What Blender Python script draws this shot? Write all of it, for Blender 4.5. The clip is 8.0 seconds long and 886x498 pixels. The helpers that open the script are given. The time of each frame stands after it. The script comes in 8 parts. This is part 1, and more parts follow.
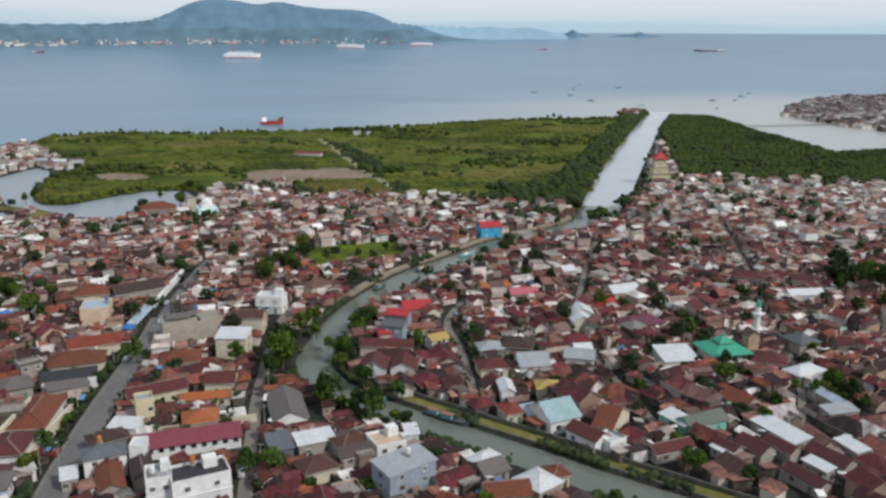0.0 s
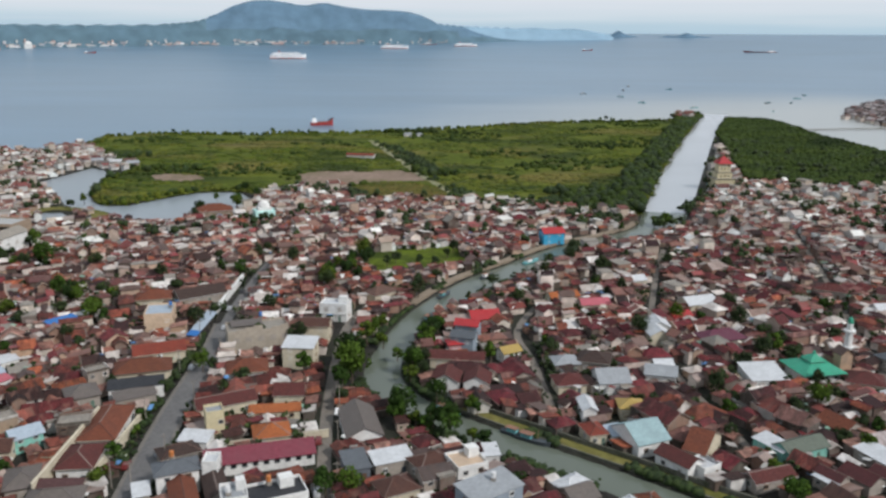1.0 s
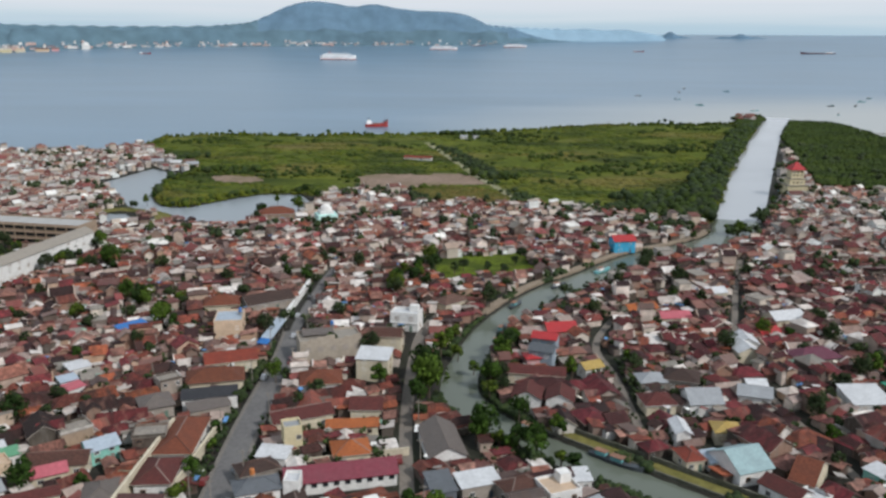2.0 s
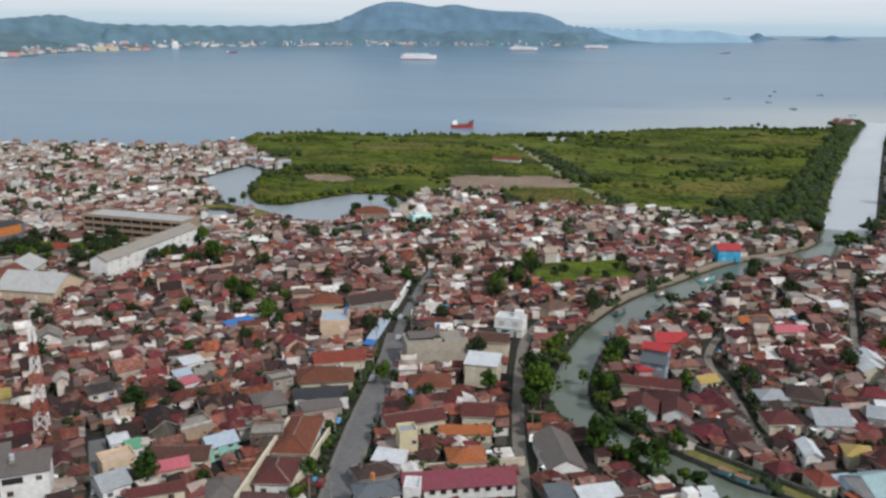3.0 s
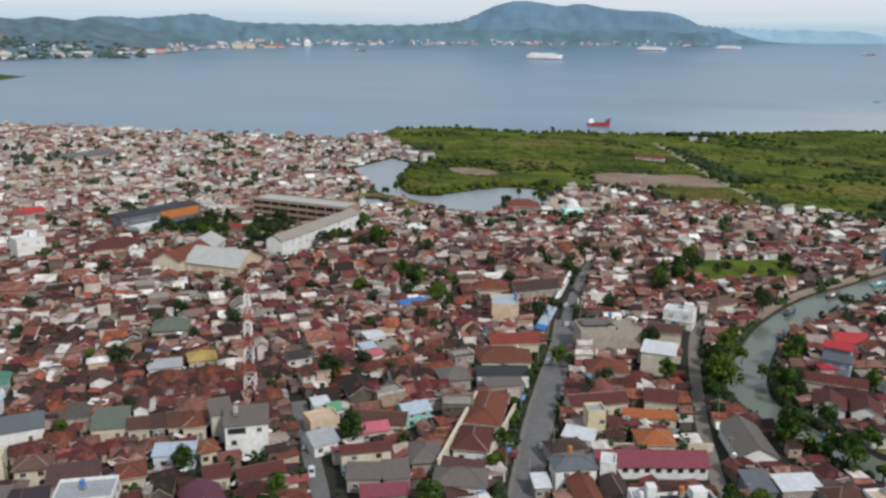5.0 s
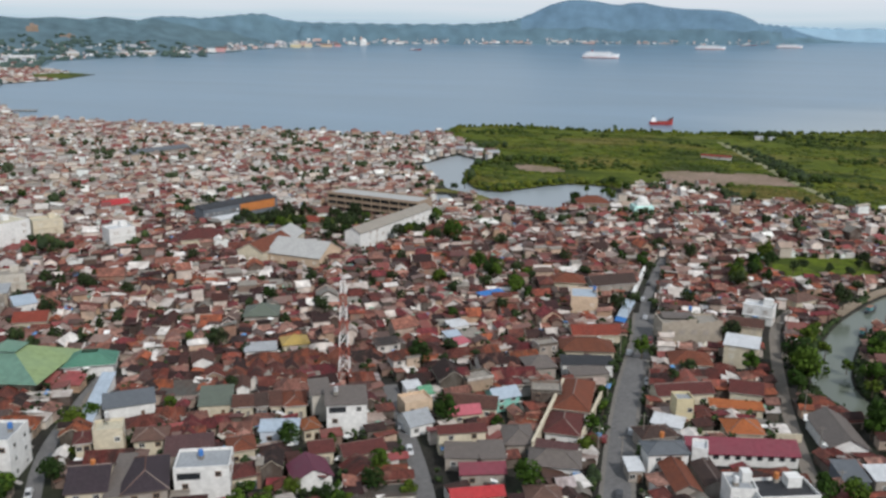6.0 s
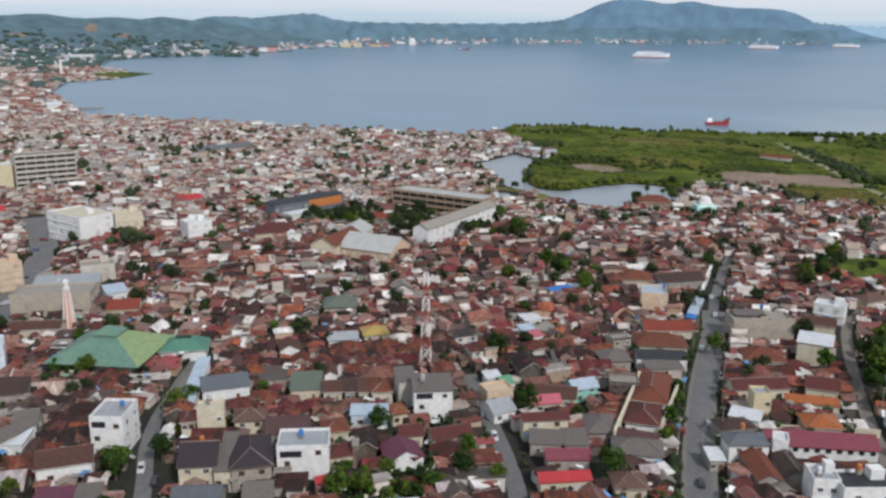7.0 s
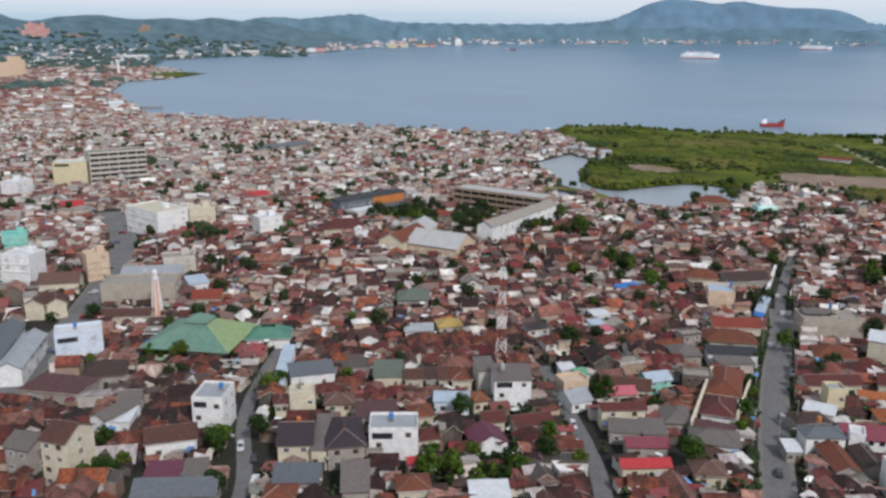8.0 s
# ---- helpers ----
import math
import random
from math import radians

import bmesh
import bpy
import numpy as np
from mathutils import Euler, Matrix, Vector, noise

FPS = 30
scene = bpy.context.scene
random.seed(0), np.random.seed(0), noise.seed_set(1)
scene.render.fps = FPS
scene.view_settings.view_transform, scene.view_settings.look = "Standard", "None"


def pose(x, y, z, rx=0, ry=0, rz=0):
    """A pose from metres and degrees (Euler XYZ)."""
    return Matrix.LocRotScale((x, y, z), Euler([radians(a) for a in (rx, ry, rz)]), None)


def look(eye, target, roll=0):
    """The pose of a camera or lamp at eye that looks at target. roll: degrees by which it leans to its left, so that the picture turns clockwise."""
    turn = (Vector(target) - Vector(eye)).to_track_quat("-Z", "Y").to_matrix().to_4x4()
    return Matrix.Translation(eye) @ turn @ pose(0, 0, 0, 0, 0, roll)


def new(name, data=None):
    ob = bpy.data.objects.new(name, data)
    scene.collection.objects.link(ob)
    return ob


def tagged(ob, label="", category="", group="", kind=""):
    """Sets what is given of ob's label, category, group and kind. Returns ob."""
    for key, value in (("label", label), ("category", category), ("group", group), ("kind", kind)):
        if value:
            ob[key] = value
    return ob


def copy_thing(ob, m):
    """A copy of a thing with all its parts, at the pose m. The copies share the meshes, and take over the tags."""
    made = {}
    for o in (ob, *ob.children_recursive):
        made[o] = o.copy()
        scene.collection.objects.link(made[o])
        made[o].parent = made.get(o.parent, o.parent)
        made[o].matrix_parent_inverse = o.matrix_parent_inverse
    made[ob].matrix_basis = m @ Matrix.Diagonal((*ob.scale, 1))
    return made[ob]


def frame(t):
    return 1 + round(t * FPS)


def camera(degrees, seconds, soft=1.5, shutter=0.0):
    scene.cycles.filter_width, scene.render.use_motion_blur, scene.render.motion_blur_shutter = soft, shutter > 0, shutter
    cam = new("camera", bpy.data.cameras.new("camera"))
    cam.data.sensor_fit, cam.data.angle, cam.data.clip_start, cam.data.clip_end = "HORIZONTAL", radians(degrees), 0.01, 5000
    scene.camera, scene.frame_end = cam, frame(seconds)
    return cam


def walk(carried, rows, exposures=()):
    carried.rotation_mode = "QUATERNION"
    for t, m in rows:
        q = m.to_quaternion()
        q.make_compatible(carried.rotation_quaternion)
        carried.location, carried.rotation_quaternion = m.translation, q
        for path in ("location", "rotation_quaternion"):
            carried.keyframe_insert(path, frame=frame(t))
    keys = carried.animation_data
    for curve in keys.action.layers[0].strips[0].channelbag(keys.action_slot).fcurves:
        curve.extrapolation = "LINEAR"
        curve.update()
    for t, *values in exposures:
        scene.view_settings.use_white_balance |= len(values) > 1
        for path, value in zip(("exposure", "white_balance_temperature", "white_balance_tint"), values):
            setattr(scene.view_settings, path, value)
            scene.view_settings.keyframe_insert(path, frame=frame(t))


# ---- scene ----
cam = camera(55.3, 8.0, soft=2.75)
METRES, EYE, TILT, LEAN, TURN = 110.7, 106.0, 0.0, 0.0, 0.0
ROWS = [
    (0.0, 0.0, 0.0, 0.0, 0.07, -14.38, -0.27),
    (0.5, -0.046, 0.0442, -0.0005, 1.35, -14.36, -0.27),
    (1.0, -0.1019, 0.0951, -0.0008, 2.84, -14.34, -0.27),
    (2.5, -0.2661, 0.197, 0.0029, 8.18, -14.27, -0.31),
    (3.0, -0.3253, 0.1978, 0.0049, 10.99, -14.31, -0.44),
    (3.5, -0.3704, 0.1832, 0.0021, 13.1, -14.32, -0.54),
    (4.0, -0.4184, 0.1518, -0.0048, 15.38, -14.34, -0.64),
    (4.5, -0.4555, 0.1176, -0.0133, 17.14, -14.36, -0.68),
    (6.0, -0.5673, -0.0311, -0.0294, 22.37, -14.47, -0.56),
    (6.5, -0.5963, -0.0823, -0.0268, 23.77, -14.51, -0.53),
    (7.0, -0.6287, -0.1451, -0.0238, 25.39, -14.54, -0.5),
    (7.5, -0.6539, -0.2005, -0.0218, 26.72, -14.54, -0.5),
    (8.0, -0.6825, -0.267, -0.0194, 28.26, -14.54, -0.47),
]
walk(cam, [(t, pose(0, 0, EYE, TILT, LEAN, TURN) @ pose(METRES * x, METRES * y, METRES * z, 90 + pitch, roll, yaw)) for t, x, y, z, yaw, pitch, roll in ROWS],
     [(0.0, -0.58, 6500, 10), (6.4, -0.58, 6500, 10), (7.4, -0.58, 6330, 13), (8.0, -0.58, 6330, 13)])

# ---------------------------------------------------------------- world and sun
SUN_ELEV, SUN_ROT = 42.0, 124.0          # degrees; rotation clockwise from north (+y)
world = bpy.data.worlds.new("overcast_sky")
world.use_nodes = True
scene.world = world
wn, wl = world.node_tree.nodes, world.node_tree.links
wn.clear()
w_out, w_bg = wn.new("ShaderNodeOutputWorld"), wn.new("ShaderNodeBackground")
w_sky = wn.new("ShaderNodeTexSky")
w_sky.sky_type, w_sky.sun_disc = "NISHITA", False
w_sky.sun_elevation, w_sky.sun_rotation = radians(SUN_ELEV), radians(SUN_ROT)
w_sky.air_density, w_sky.dust_density, w_sky.ozone_density = 1.0, 2.0, 1.5
w_co, w_map, w_noise = wn.new("ShaderNodeTexCoord"), wn.new("ShaderNodeMapping"), wn.new("ShaderNodeTexNoise")
w_map.inputs["Scale"].default_value = (2.0, 2.0, 9.0)
w_noise.inputs["Scale"].default_value, w_noise.inputs["Detail"].default_value = 1.6, 6.0
w_ramp, w_mix = wn.new("ShaderNodeValToRGB"), wn.new("ShaderNodeMix")
w_ramp.color_ramp.elements[0].position, w_ramp.color_ramp.elements[1].position = 0.14, 0.5
w_mix.data_type = "RGBA"
w_mix.inputs[7].default_value = (7.0, 8.0, 9.0, 1)
wl.new(w_co.outputs["Generated"], w_map.inputs["Vector"])
wl.new(w_map.outputs["Vector"], w_noise.inputs["Vector"])
wl.new(w_noise.outputs["Fac"], w_ramp.inputs["Fac"])
wl.new(w_ramp.outputs["Color"], w_mix.inputs[0])
wl.new(w_sky.outputs["Color"], w_mix.inputs[6])
# Bright haze low over the sea, bluish at the horizon, with faint drifting bands of cloud above it.
w_sep, w_haze, w_mix2, w_low = wn.new("ShaderNodeSeparateXYZ"), wn.new("ShaderNodeMapRange"), wn.new("ShaderNodeMix"), wn.new("ShaderNodeValToRGB")
w_band, w_map2, w_add = wn.new("ShaderNodeTexNoise"), wn.new("ShaderNodeMapping"), wn.new("ShaderNodeMath")
w_mix2.data_type, w_add.operation = "RGBA", "MULTIPLY_ADD"
w_haze.inputs["From Min"].default_value, w_haze.inputs["From Max"].default_value = 0.05, 0.16
w_haze.inputs["To Min"].default_value, w_haze.inputs["To Max"].default_value = 1.0, 0.0
w_map2.inputs["Scale"].default_value = (3.0, 3.0, 70.0)
w_band.inputs["Scale"].default_value, w_band.inputs["Detail"].default_value = 1.3, 4.0
w_add.inputs[1].default_value = 0.022
els = w_low.color_ramp.elements
els[0].position, els[0].color = 0.0, (0.40, 0.56, 0.68, 1)
els[1].position, els[1].color = 0.75, (0.68, 0.73, 0.795, 1)
for at, col in ((0.30, (0.46, 0.60, 0.70, 1)), (0.50, (0.60, 0.69, 0.76, 1))):
    e = els.new(at)
    e.color = col
w_gain, w_span = wn.new("ShaderNodeVectorMath"), wn.new("ShaderNodeMapRange")
w_gain.operation = "MULTIPLY"
w_gain.inputs[1].default_value = (12.8, 12.8, 12.8)
w_span.inputs["From Min"].default_value, w_span.inputs["From Max"].default_value = 0.0, 0.06
wl.new(w_co.outputs["Generated"], w_sep.inputs[0])
wl.new(w_co.outputs["Generated"], w_map2.inputs["Vector"])
wl.new(w_map2.outputs["Vector"], w_band.inputs["Vector"])
wl.new(w_band.outputs["Fac"], w_add.inputs[0])
wl.new(w_sep.outputs["Z"], w_add.inputs[2])
wl.new(w_add.outputs[0], w_span.inputs["Value"])
wl.new(w_span.outputs[0], w_low.inputs["Fac"])
wl.new(w_low.outputs["Color"], w_gain.inputs[0])
wl.new(w_sep.outputs["Z"], w_haze.inputs["Value"])
wl.new(w_haze.outputs[0], w_mix2.inputs[0])
wl.new(w_mix.outputs[2], w_mix2.inputs[6])
wl.new(w_gain.outputs[0], w_mix2.inputs[7])
wl.new(w_mix2.outputs[2], w_bg.inputs["Color"])
w_bg.inputs["Strength"].default_value = 0.120
wl.new(w_bg.outputs["Background"], w_out.inputs["Surface"])

sun = new("sun", bpy.data.lights.new("sun", "SUN"))
sun.data.energy, sun.data.angle, sun.data.color = 4.35, radians(6), (1.0, 0.975, 0.94)
az_sun = radians(SUN_ROT)
sun.matrix_world = look((0, 0, 0), (-math.sin(az_sun) * math.cos(radians(SUN_ELEV)), -math.cos(az_sun) * math.cos(radians(SUN_ELEV)), -math.sin(radians(SUN_ELEV))))


# ---------------------------------------------------------------- materials
def ramp_node(nt, cols):
    r = nt.nodes.new("ShaderNodeValToRGB")
    r.color_ramp.interpolation = "CONSTANT"
    els = r.color_ramp.elements
    while len(els) < len(cols):
        els.new(1.0)
    for i, c in enumerate(cols):
        els[i].position, els[i].color = i / len(cols), (*c, 1)
    return r


def surface(name, cols, rough=0.85, metal=0.0, rand="", grain=(3.0, 0.25), stain=(0.12, 0.3), bump=0.0, rows=0.0, stain_col=None, spec=0.3, streak=None, patches=()):
    """A worn surface: a colour (or one of several, drawn by object or by island), fine grain, broad stains, relief."""
    m = bpy.data.materials.new(name)
    m.use_nodes = True
    nt = m.node_tree
    n, l = nt.nodes, nt.links
    p = n["Principled BSDF"]
    p.inputs["Roughness"].default_value, p.inputs["Metallic"].default_value = rough, metal
    p.inputs["Specular IOR Level"].default_value = spec
    co, info = n.new("ShaderNodeTexCoord"), n.new("ShaderNodeObjectInfo")
    off = n.new("ShaderNodeVectorMath")
    off.operation = "MULTIPLY_ADD"
    l.new(info.outputs["Random"], off.inputs[0])
    off.inputs[1].default_value = (61.0, 37.0, 23.0)
    l.new(co.outputs["Object"], off.inputs[2])
    vec = off.outputs[0]
    if len(cols) > 1:
        r = ramp_node(nt, cols)
        if rand == "island":
            geo = n.new("ShaderNodeNewGeometry")
            l.new(geo.outputs["Random Per Island"], r.inputs["Fac"])
        else:
            l.new(info.outputs["Random"], r.inputs["Fac"])
        colour = r.outputs["Color"]
    else:
        rgb = n.new("ShaderNodeRGB")
        rgb.outputs[0].default_value = (*cols[0], 1)
        colour = rgb.outputs[0]
    for scale, amount, detail, dark in ((grain[0], grain[1], 3.0, 0), (stain[0], stain[1], 5.0, 1)):
        if amount <= 0:
            continue
        t = n.new("ShaderNodeTexNoise")
        t.inputs["Scale"].default_value, t.inputs["Detail"].default_value = scale, detail
        if streak:
            st = n.new("ShaderNodeVectorMath")
            st.operation = "MULTIPLY"
            l.new(vec, st.inputs[0])
            st.inputs[1].default_value = streak
            l.new(st.outputs[0], t.inputs["Vector"])
        else:
            l.new(vec, t.inputs["Vector"])
        if dark and stain_col:
            k = n.new("ShaderNodeMapRange")
            k.inputs["From Min"].default_value, k.inputs["From Max"].default_value = 0.42, 0.68
            k.inputs["To Max"].default_value = amount
            l.new(t.outputs["Fac"], k.inputs["Value"])
            mx = n.new("ShaderNodeMix")
            mx.data_type = "RGBA"
            l.new(k.outputs[0], mx.inputs[0])
            l.new(colour, mx.inputs[6])
            mx.inputs[7].default_value = (*stain_col, 1)
            colour = mx.outputs[2]
        else:
            k = n.new("ShaderNodeMapRange")
            k.inputs["From Min"].default_value, k.inputs["From Max"].default_value = 0.3, 0.7
            k.inputs["To Min"].default_value, k.inputs["To Max"].default_value = 1 - amount, 1 + amount
            l.new(t.outputs["Fac"], k.inputs["Value"])
            mx = n.new("ShaderNodeVectorMath")
            mx.operation = "MULTIPLY"
            l.new(colour, mx.inputs[0])
            l.new(k.outputs[0], mx.inputs[1])
            colour = mx.outputs[0]
    for scale, amount, tint, stretch, cut in patches:
        # Broad patches of another colour, in place on the ground.
        st, t, k, mx = n.new("ShaderNodeVectorMath"), n.new("ShaderNodeTexNoise"), n.new("ShaderNodeMapRange"), n.new("ShaderNodeMix")
        st.operation, mx.data_type = "MULTIPLY", "RGBA"
        st.inputs[1].default_value = stretch
        l.new(vec if rand == "object" else co.outputs["Object"], st.inputs[0])
        l.new(st.outputs[0], t.inputs["Vector"])
        t.inputs["Scale"].default_value, t.inputs["Detail"].default_value = scale, 5.0
        k.inputs["From Min"].default_value, k.inputs["From Max"].default_value = cut, cut + 0.12
        k.inputs["To Max"].default_value = amount
        l.new(t.outputs["Fac"], k.inputs["Value"])
        l.new(k.outputs[0], mx.inputs[0])
        l.new(colour, mx.inputs[6])
        mx.inputs[7].default_value = (*tint, 1)
        colour = mx.outputs[2]
    l.new(colour, p.inputs["Base Color"])
    if bump > 0:
        b = n.new("ShaderNodeBump")
        b.inputs["Strength"].default_value, b.inputs["Distance"].default_value = bump, 0.1
        if rows > 0:
            t = n.new("ShaderNodeTexWave")
            t.inputs["Scale"].default_value, t.inputs["Distortion"].default_value = rows, 0.6
            t.bands_direction = "DIAGONAL"
        else:
            t = n.new("ShaderNodeTexNoise")
            t.inputs["Scale"].default_value, t.inputs["Detail"].default_value = grain[0] * 1.7, 4.0
        l.new(vec, t.inputs["Vector"])
        l.new(t.outputs["Fac"], b.inputs["Height"])
        l.new(b.outputs["Normal"], p.inputs["Normal"])
    return m


TILE = [(0.118, 0.029, 0.019), (0.082, 0.019, 0.015), (0.152, 0.042, 0.025), (0.028, 0.011, 0.010), (0.100, 0.018, 0.019), (0.168, 0.047, 0.025),
        (0.095, 0.027, 0.020), (0.021, 0.011, 0.010), (0.090, 0.015, 0.018), (0.225, 0.061, 0.026), (0.172, 0.075, 0.057), (0.042, 0.015, 0.013)]
SHEET = [(0.062, 0.045, 0.042), (0.207, 0.160, 0.150), (0.042, 0.029, 0.026), (0.530, 0.500, 0.470), (0.062, 0.026, 0.019), (0.124, 0.086, 0.072),
         (0.027, 0.019, 0.017), (0.360, 0.305, 0.300), (0.050, 0.015, 0.013), (0.150, 0.021, 0.024), (0.066, 0.064, 0.056), (0.165, 0.098, 0.080), (0.430, 0.325, 0.270), (0.235, 0.062, 0.042)]
PLASTER = [(0.360, 0.300, 0.255), (0.470, 0.430, 0.390), (0.080, 0.058, 0.047), (0.330, 0.240, 0.170), (0.075, 0.062, 0.050), (0.650, 0.610, 0.570),
           (0.045, 0.033, 0.027), (0.240, 0.150, 0.112), (0.110, 0.090, 0.080), (0.060, 0.040, 0.032), (0.430, 0.330, 0.255), (0.560, 0.530, 0.495), (0.170, 0.120, 0.098)]
m_tile = surface("clay_roof_tile", TILE, 0.85, rand="object", grain=(2.4, 0.5), stain=(0.42, 0.85), stain_col=(0.022, 0.015, 0.013), bump=0.6, rows=1.6, streak=(1.0, 0.35, 0.35), patches=((0.45, 0.45, (0.205, 0.105, 0.080), (1, 0.5, 0.5), 0.56),))
m_sheet = surface("metal_roof_sheet", SHEET, 0.5, 0.0, rand="object", grain=(1.8, 0.35), stain=(0.5, 0.7), stain_col=(0.085, 0.05, 0.036), bump=0.35, rows=2.5, streak=(1.0, 0.3, 0.3))
m_plaster = surface("painted_plaster", PLASTER, 0.9, rand="object", grain=(1.2, 0.2), stain=(0.6, 0.55), stain_col=(0.16, 0.145, 0.125), streak=(1.0, 1.0, 0.35))
# Far-quarter palettes, lightened in the colour to stand in for distance haze.
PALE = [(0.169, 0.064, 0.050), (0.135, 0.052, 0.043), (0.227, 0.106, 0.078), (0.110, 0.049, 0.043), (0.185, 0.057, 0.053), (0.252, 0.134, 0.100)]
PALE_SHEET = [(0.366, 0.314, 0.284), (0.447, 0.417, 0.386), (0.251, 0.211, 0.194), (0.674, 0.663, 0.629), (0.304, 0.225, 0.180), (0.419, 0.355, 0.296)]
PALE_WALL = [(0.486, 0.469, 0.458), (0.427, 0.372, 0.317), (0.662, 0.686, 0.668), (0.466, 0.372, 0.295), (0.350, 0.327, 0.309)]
mp_tile = surface("haze_paled_roof_tiles", PALE, 0.9, rand="island", grain=(0.5, 0.25), stain=(0.08, 0.3), stain_col=(0.12, 0.08, 0.07))
mp_sheet = surface("haze_paled_roof_sheets", PALE_SHEET, 0.7, rand="island", grain=(0.5, 0.15), stain=(0.1, 0.3), stain_col=(0.30, 0.24, 0.20))
mp_plaster = surface("haze_paled_plaster", PALE_WALL, 0.9, rand="island", grain=(0.5, 0.12), stain=(0.1, 0.3), stain_col=(0.40, 0.36, 0.32))
EAST_TILE = [(0.120, 0.026, 0.025), (0.085, 0.017, 0.018), (0.150, 0.040, 0.032), (0.030, 0.011, 0.012), (0.110, 0.017, 0.022), (0.055, 0.014, 0.015),
             (0.095, 0.021, 0.022), (0.022, 0.011, 0.011), (0.135, 0.024, 0.030), (0.185, 0.052, 0.030), (0.175, 0.085, 0.072), (0.044, 0.014, 0.014)]
m_tile_east = surface("maroon_roof_tile", EAST_TILE, 0.85, rand="object", grain=(2.4, 0.45), stain=(0.42, 0.8), stain_col=(0.022, 0.014, 0.013), bump=0.6, rows=1.6, streak=(1.0, 0.35, 0.35), patches=((0.45, 0.4, (0.19, 0.095, 0.080), (1, 0.5, 0.5), 0.57),))
mi_tile_east = surface("maroon_roof_tiles_far", EAST_TILE, 0.85, rand="island", grain=(0.9, 0.45), stain=(0.25, 0.55), stain_col=(0.026, 0.016, 0.016))
MID_TILE = [(0.195, 0.051, 0.033), (0.100, 0.024, 0.019), (0.240, 0.098, 0.070), (0.026, 0.011, 0.010), (0.305, 0.158, 0.122), (0.152, 0.028, 0.031),
            (0.052, 0.019, 0.015), (0.270, 0.077, 0.038), (0.125, 0.039, 0.028), (0.034, 0.012, 0.012), (0.205, 0.098, 0.075), (0.040, 0.020, 0.017)]
MID_SHEET = [(0.160, 0.102, 0.088), (0.300, 0.232, 0.208), (0.088, 0.054, 0.046), (0.640, 0.600, 0.565), (0.190, 0.085, 0.066), (0.225, 0.150, 0.126),
             (0.062, 0.037, 0.033), (0.420, 0.375, 0.345), (0.175, 0.052, 0.045), (0.240, 0.052, 0.052), (0.170, 0.160, 0.140), (0.320, 0.250, 0.216), (0.540, 0.480, 0.435), (0.640, 0.605, 0.575), (0.120, 0.070, 0.060), (0.100, 0.034, 0.030)]
mi_tile = surface("clay_roof_tiles_far", MID_TILE, 0.85, rand="island", grain=(0.9, 0.5), stain=(0.25, 0.6), stain_col=(0.026, 0.018, 0.017))
mi_sheet = surface("metal_roof_sheets_far", MID_SHEET, 0.55, rand="island", grain=(0.7, 0.2), stain=(0.2, 0.5), stain_col=(0.13, 0.08, 0.06))
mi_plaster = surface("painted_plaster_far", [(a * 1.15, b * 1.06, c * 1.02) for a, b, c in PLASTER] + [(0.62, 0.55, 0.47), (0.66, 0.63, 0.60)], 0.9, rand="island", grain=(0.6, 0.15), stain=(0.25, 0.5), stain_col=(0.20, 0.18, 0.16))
m_concrete = surface("weathered_concrete", [(0.255, 0.226, 0.196)], 0.92, grain=(1.4, 0.25), stain=(0.3, 0.6), stain_col=(0.16, 0.15, 0.135), bump=0.2)
m_opening = surface("dark_window_opening", [(0.025, 0.028, 0.032)], 0.25, grain=(1, 0), stain=(1, 0), spec=0.5)
m_door = surface("door_paint", [(0.14, 0.08, 0.05), (0.08, 0.10, 0.12), (0.22, 0.20, 0.18), (0.10, 0.15, 0.12)], 0.7, rand="object")
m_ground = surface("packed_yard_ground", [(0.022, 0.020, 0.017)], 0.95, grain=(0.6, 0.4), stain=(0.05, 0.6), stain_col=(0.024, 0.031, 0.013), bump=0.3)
m_asphalt = surface("worn_asphalt", [(0.125, 0.120, 0.120)], 0.9, grain=(1.1, 0.18), stain=(0.16, 0.5), stain_col=(0.17, 0.165, 0.16), bump=0.1)
m_lane = surface("concrete_lane", [(0.175, 0.152, 0.130)], 0.92, grain=(1.1, 0.2), stain=(0.2, 0.5), stain_col=(0.13, 0.12, 0.11))
m_pave = surface("dusty_pavement", [(0.16, 0.147, 0.132)], 0.92, grain=(1.5, 0.25), stain=(0.25, 0.5), stain_col=(0.18, 0.165, 0.15))
MARSH_PATCHES = ((0.012, 0.8, (0.150, 0.122, 0.036), (0.6, 1, 1), 0.53), (0.018, 0.85, (0.024, 0.038, 0.008), (0.6, 1, 1), 0.51), (0.035, 0.75, (0.120, 0.132, 0.018), (0.7, 1, 1), 0.53),
                 (0.07, 0.65, (0.026, 0.040, 0.008), (0.7, 1, 1), 0.53), (0.03, 0.5, (0.090, 0.080, 0.040), (0.3, 1, 1), 0.60))
m_marsh = surface("marsh_grass", [(0.074, 0.094, 0.011)], 0.95, grain=(0.25, 0.4), stain=(0, 0), bump=0.4, spec=0.1, patches=MARSH_PATCHES)
m_soil = surface("bare_brown_soil", [(0.225, 0.160, 0.122)], 0.95, grain=(0.3, 0.25), stain=(0.03, 0.5), stain_col=(0.12, 0.085, 0.05),
                 patches=((0.03, 0.5, (0.105, 0.090, 0.034), (0.5, 1, 1), 0.56),))
